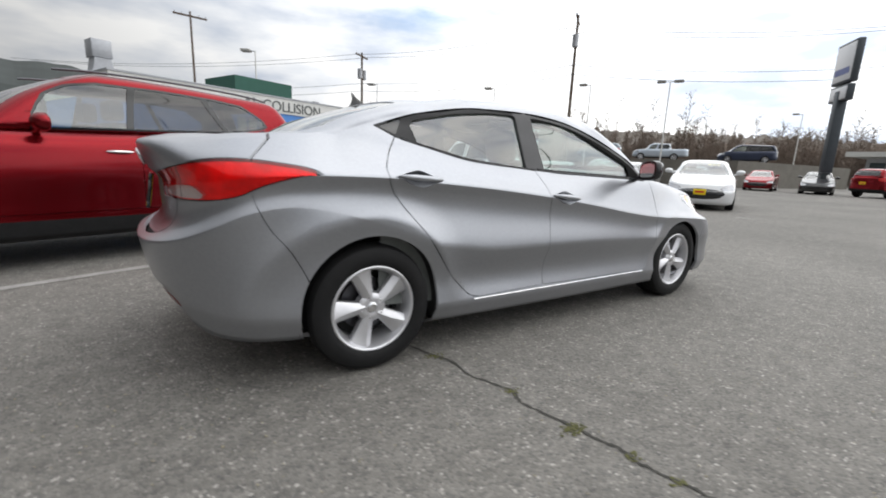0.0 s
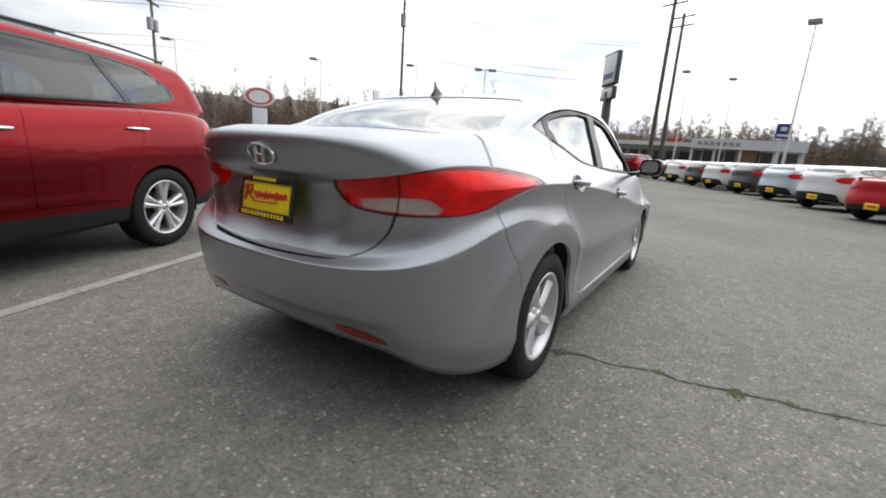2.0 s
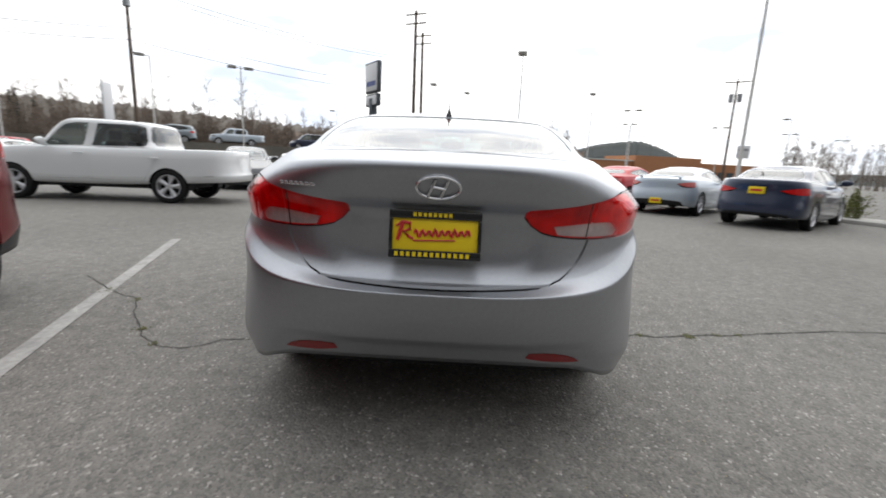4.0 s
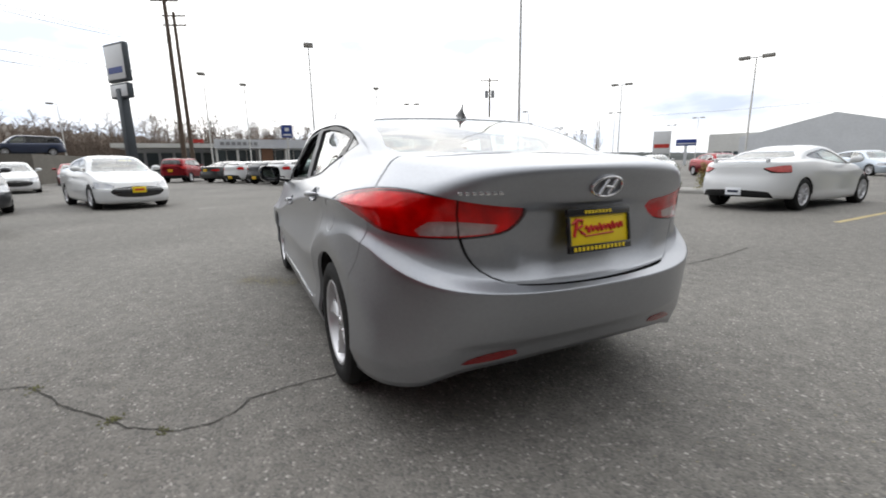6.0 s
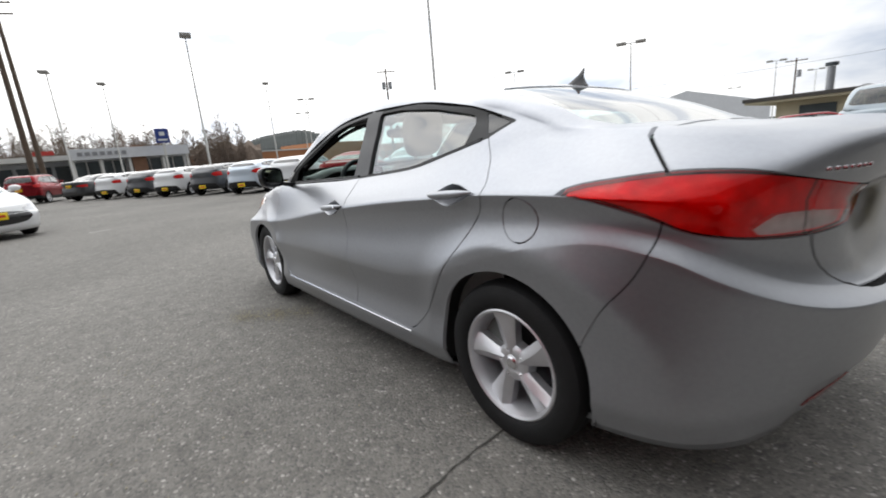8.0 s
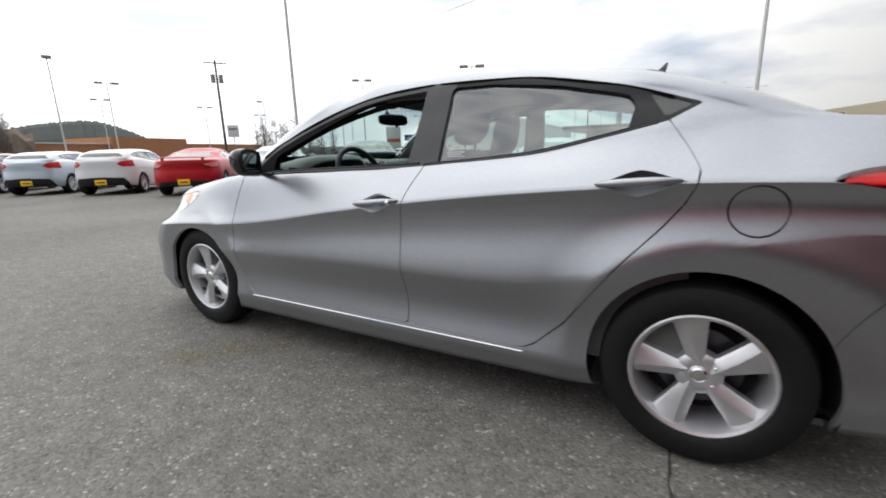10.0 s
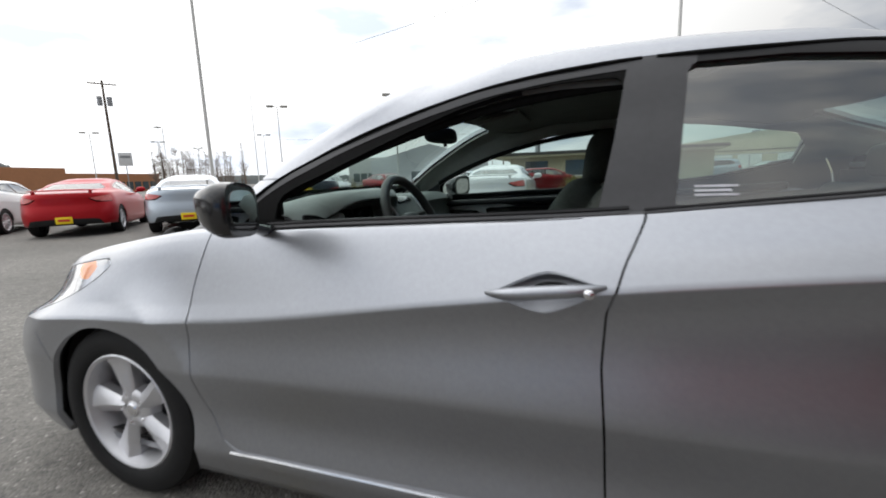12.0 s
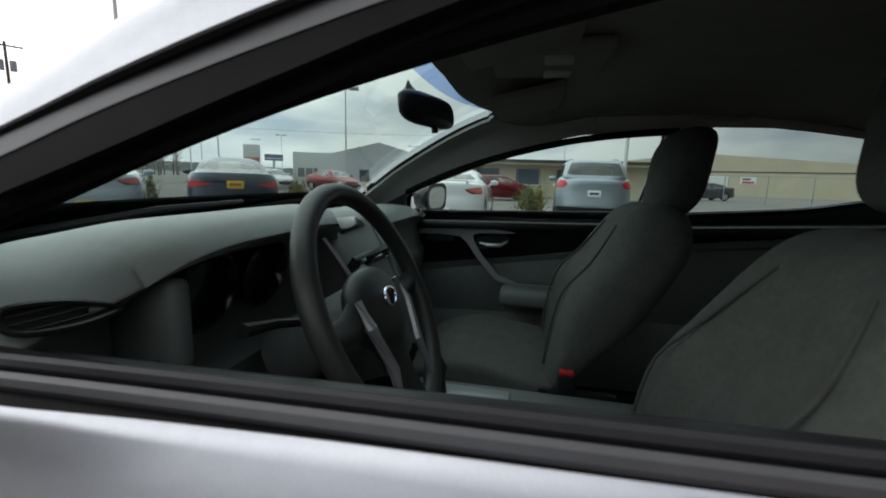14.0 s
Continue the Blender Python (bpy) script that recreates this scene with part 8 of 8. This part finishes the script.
for dz, off in ((11.2, 0.9), (11.2, -0.9), (8.6, 0.0), (7.9, 0.1)):
    cable((15.5 + off, 40, dz), (26.3 + off, 22.4, dz + 0.6), 0.5)
    cable((26.3 + off, 22.4, dz + 0.6), (45.0, 5.2 + off, dz + 0.9), 0.6)
    cable((15.5 + off, 40, dz), (-15 + off, 70, dz), 0.8)
cable((-2.9, -15.4, 9.0), (26, -24, 8.6), 0.5, 0.012)
cable((-2.9, -15.4, 9.0), (-40, -60, 9.0), 0.8, 0.012)
cable((60, -70, 9.5), (-10, -78, 9.2), 0.8)

# ---------------- planting ----------------
LEAF = material("shrub_leaf", (0.115, 0.125, 0.020), 0.7, vary=0.35, scale=12)
LEAF_Y = material("yellow_shrub_leaf", (0.22, 0.19, 0.025), 0.7, vary=0.35, scale=12)
BARK = material("bark", (0.075, 0.058, 0.045), 0.9, vary=0.3, scale=10)
TWIG = material("bare_twigs", (0.215, 0.170, 0.138), 0.95, vary=0.35, scale=0.4)
CONIFER = material("conifer", (0.022, 0.032, 0.018), 0.9, vary=0.35, scale=0.7)
WOODS_FAR = material("far_forest", (0.035, 0.042, 0.04), 0.95, vary=0.35, scale=0.08, bump=0.6, bump_scale=0.4)


def shrub(x, y, r, h, mat, seed):
    rnd = random.Random(seed)
    t = thing("shrub", "loose yellow-green shrub in a planting bed", "shrub", pose(x, y, 0), "shrubs")
    bm = bmesh.new()
    for k in range(9):
        a = rnd.uniform(0, 6.28)
        rod(bm, (0.05 * math.cos(a), 0.05 * math.sin(a), 0), (r * 0.7 * math.cos(a), r * 0.7 * math.sin(a), h * rnd.uniform(0.6, 0.95)), 0.012, 0.004, 5)
    part("stem", bm, BARK, t)
    verts, faces = [], []
    for k in range(1500):
        u, v, w = rnd.gauss(0, 0.42), rnd.gauss(0, 0.42), rnd.random() ** 0.8
        lump = 0.75 + 0.3 * math.sin(5 * u + seed) * math.cos(4 * v)
        c = Vector((u * r * lump * (1.1 - 0.5 * w), v * r * lump * (1.1 - 0.5 * w), 0.08 + h * w * lump))
        d1 = Vector((rnd.uniform(-1, 1), rnd.uniform(-1, 1), rnd.uniform(-0.4, 1))).normalized() * rnd.uniform(0.025, 0.05)
        d2 = d1.cross(Vector((rnd.uniform(-1, 1), rnd.uniform(-1, 1), rnd.uniform(-1, 1)))).normalized() * rnd.uniform(0.010, 0.02)
        i = len(verts)
        verts += [tuple(c - d1), tuple(c + d2), tuple(c + d1), tuple(c - d2)]
        faces.append((i, i + 1, i + 2, i + 3))
    me = bpy.data.meshes.new("leaves")
    me.from_pydata(verts, [], faces)
    part("foliage", me, mat, t)


bed = new("planting_bed", box_mesh((-0.4, -15.4, -0.1), (0.7, -11.6, 0.12), bevel=0.05))
bed.data.materials.append(CONCRETE)
tagged(bed, "kerbed planting bed", "planter", kind="structure")
bed2 = new("planting_bed", box_mesh((0, -0.7, -0.1), (10, 0.7, 0.12), bevel=0.05))
bed2.matrix_world = pose(5.0, -13.0, 0, 0, 0, 20)
bed2.data.materials.append(CONCRETE)
tagged(bed2, "kerbed planting bed", "planter", kind="structure")
for i, (x, y, r, h) in enumerate(((0.25, -12.3, 0.45, 0.85), (0.05, -13.4, 0.5, 0.95), (0.5, -14.4, 0.5, 0.9), (5.5, -12.8, 0.55, 1.0), (6.6, -12.4, 0.5, 0.9), (7.8, -11.9, 0.55, 1.0), (9.0, -11.5, 0.5, 0.9), (10.4, -11.1, 0.55, 1.0), (12.0, -10.3, 0.5, 0.9))):
    shrub(x, y, r, h, LEAF_Y if i % 2 else LEAF, 20 + i)


def bare_wood(name, az0, az1, d0, d1, count, h0, h1, seed, label):
    """A far belt of leafless trees: thin trunks, limbs and many twigs in one mesh."""
    rnd = random.Random(seed)
    verts, faces = [], []

    def blade(a, b, w):
        d = (b - a).cross(Vector((rnd.uniform(-1, 1), rnd.uniform(-1, 1), rnd.uniform(-0.2, 0.2)))).normalized() * w
        i = len(verts)
        verts.extend((tuple(a - d), tuple(a + d), tuple(b)))
        faces.append((i, i + 1, i + 2))
    for _ in range(count):
        x, y = polar(rnd.uniform(az0, az1), rnd.uniform(d0, d1))
        h = rnd.uniform(h0, h1) * rnd.choice((0.75, 0.9, 1.0, 1.0, 1.15))
        base, top = Vector((x, y, 0)), Vector((x + rnd.uniform(-0.5, 0.5), y + rnd.uniform(-0.5, 0.5), h))
        blade(base, top, 0.16)
        blade(base, top, 0.16)
        for k in range(34):
            t = rnd.uniform(0.05, 0.98) ** 0.8
            a = base.lerp(top, t)
            length = h * (0.32 - 0.22 * t) * rnd.uniform(0.6, 1.2)
            b = a + Vector((rnd.gauss(0, 0.6), rnd.gauss(0, 0.6), rnd.uniform(0.3, 1.1))).normalized() * length
            blade(a, b, 0.04)
            for q in range(8):
                c = a.lerp(b, rnd.uniform(0.3, 1.0))
                e = c + Vector((rnd.gauss(0, 0.7), rnd.gauss(0, 0.7), rnd.uniform(0.1, 1.0))).normalized() * length * 0.45
                blade(c, e, 0.022)
    me = bpy.data.meshes.new(name)
    me.from_pydata(verts, [], faces)
    ob = new(name, me)
    me.materials.append(TWIG)
    return tagged(ob, label, "trees", kind="stuff")


def brush(name, az0, az1, d, h, mat, seed, label, steps=160):
    """A dense uneven thicket as a long rough ridge with a ragged top."""
    rnd = random.Random(seed)
    bm = bmesh.new()
    rows = []
    for i in range(steps + 1):
        az = az0 + (az1 - az0) * i / steps
        k = 1 + 0.18 * noise.noise((i * 0.11, seed, 0)) + 0.14 * rnd.uniform(-1, 1)
        row = []
        for dd, zz in ((0, 0), (0.6, 0.45), (1.4, 0.8), (3.0, 1.0), (6.0, 0.9), (9.0, 0)):
            x, y = polar(az, d + dd + rnd.uniform(-0.5, 0.5))
            row.append(bm.verts.new((x, y, zz * h * k + (rnd.uniform(-0.25, 0.25) if zz else -0.2))))
        rows.append(row)
    for a, b in zip(rows, rows[1:]):
        for j in range(len(a) - 1):
            bm.faces.new((a[j], a[j + 1], b[j + 1], b[j]))
    bmesh.ops.recalc_face_normals(bm, faces=bm.faces)
    ob = new(name, solid(bm, soft=False))
    ob.data.materials.append(mat)
    return tagged(ob, label, "trees", kind="stuff")


bare_wood("bare_trees", -14, 62, 84, 104, 900, 5.5, 9.0, 1, "leafless brown wood along the far side")
bare_wood("tall_bare_trees", 24, 58, 92, 104, 46, 11, 14, 2, "taller leafless trees above the wood")
bare_wood("tall_bare_trees", -8, 8, 110, 125, 30, 9, 12.5, 5, "taller leafless trees above the wood")
bare_wood("bare_trees", 60, 84, 75, 95, 110, 6, 10, 3, "leafless brown wood along the far side")
bare_wood("bare_trees", -46, -36, 120, 140, 40, 7, 11, 4, "leafless trees far behind the store")
brush("thicket", -16, 84, 100, 6.2, TWIG, 7, "dense brown thicket below the bare wood")


def conifer(x, y, h, seed):
    rnd = random.Random(seed)
    t = thing("conifer_tree", "dark green conifer in the far wood", "tree", pose(x, y, 0), "conifers")
    part("trunk", rod_mesh((0, 0, 0), (0, 0, h * 0.9), 0.16, 0.03, 7), BARK, t)
    verts, faces = [], []
    for k in range(260):
        f = rnd.random() ** 0.7
        a, r = rnd.uniform(0, 6.28), (1 - f) * h * 0.20 * rnd.uniform(0.6, 1.2) + 0.15
        z = h * (0.10 + 0.9 * f)
        p, q = Vector((0, 0, z)), Vector((r * math.cos(a), r * math.sin(a), z - r * 0.45))
        s = Vector((-math.sin(a), math.cos(a), 0)) * (0.25 + 0.22 * r)
        i = len(verts)
        verts += [tuple(p), tuple((p + q) / 2 + s), tuple(q), tuple((p + q) / 2 - s)]
        faces.append((i, i + 1, i + 2, i + 3))
    me = bpy.data.meshes.new("crown")
    me.from_pydata(verts, [], faces)
    part("crown", me, CONIFER, t)


rnd = random.Random(11)
for i in range(26):
    x, y = polar(rnd.uniform(44, 72), rnd.uniform(92, 112))
    conifer(x, y, rnd.uniform(6, 10.5), i)
for i in range(60):
    x, y = polar(rnd.uniform(97, 130), rnd.uniform(58, 76))
    conifer(x, y, rnd.uniform(6.5, 8), 40 + i)


def hill(name, az0, az1, d, top, seed, label, mat=None):
    rnd = random.Random(seed)
    bm = bmesh.new()
    rows = []
    n = 320 if mat is None else 480
    for i in range(n + 1):
        f = i / n
        az = az0 + (az1 - az0) * f
        h = top(f) * (1 + 0.04 * noise.noise((i * 0.3, seed, 2)))
        crown = rnd.uniform(0, 2.6) * (0.5 if mat is None else 1.3)
        row = []
        for dd, zz in ((0, 0), (40, 0.5), (90, 0.85), (150, 1.0), (260, 0.0)):
            x, y = polar(az, d + dd)
            row.append(bm.verts.new((x, y, zz * h + (crown if zz == 1.0 else 0.0) - (0.5 if zz == 0 else 0))))
        rows.append(row)
    for a, b in zip(rows, rows[1:]):
        for j in range(len(a) - 1):
            bm.faces.new((a[j], a[j + 1], b[j + 1], b[j]))
    bmesh.ops.recalc_face_normals(bm, faces=bm.faces)
    ob = new(name, solid(bm, soft=False))
    ob.data.materials.append(mat or WOODS_FAR)
    return tagged(ob, label, "hill", kind="structure")


hill("hill", -8, -30, 480, curve((0, 8), (0.25, 26), (0.45, 40), (0.62, 44), (0.72, 38), (0.86, 22), (1.0, 8)), 3, "dark wooded hill on the horizon")
hill("hill", 20, -62, 700, curve((0, 12), (0.3, 16), (0.6, 12), (0.8, 15), (1.0, 8)), 5, "low wooded ridge on the horizon")
hill("hill", -60, -150, 700, curve((0, 8), (0.3, 12), (0.6, 16), (1.0, 12)), 6, "low wooded ridge on the horizon")
hill("hill", 250, 84, 160, curve((0, 7), (0.3, 9), (0.6, 12), (0.72, 18), (0.84, 36), (0.92, 42), (0.96, 34), (1.0, 22)), 8, "low wooded ridge behind the lot")
WOODS_BROWN = material("bare_far_wood", (0.115, 0.098, 0.080), 0.95, vary=0.4, scale=0.25, bump=0.8, bump_scale=0.6)
hill("hill", 80, 0, 180, curve((0, 15), (0.2, 25), (0.5, 27), (0.7, 24), (0.88, 18), (1.0, 8)), 9, "brown wooded slope behind the bare trees", WOODS_BROWN)
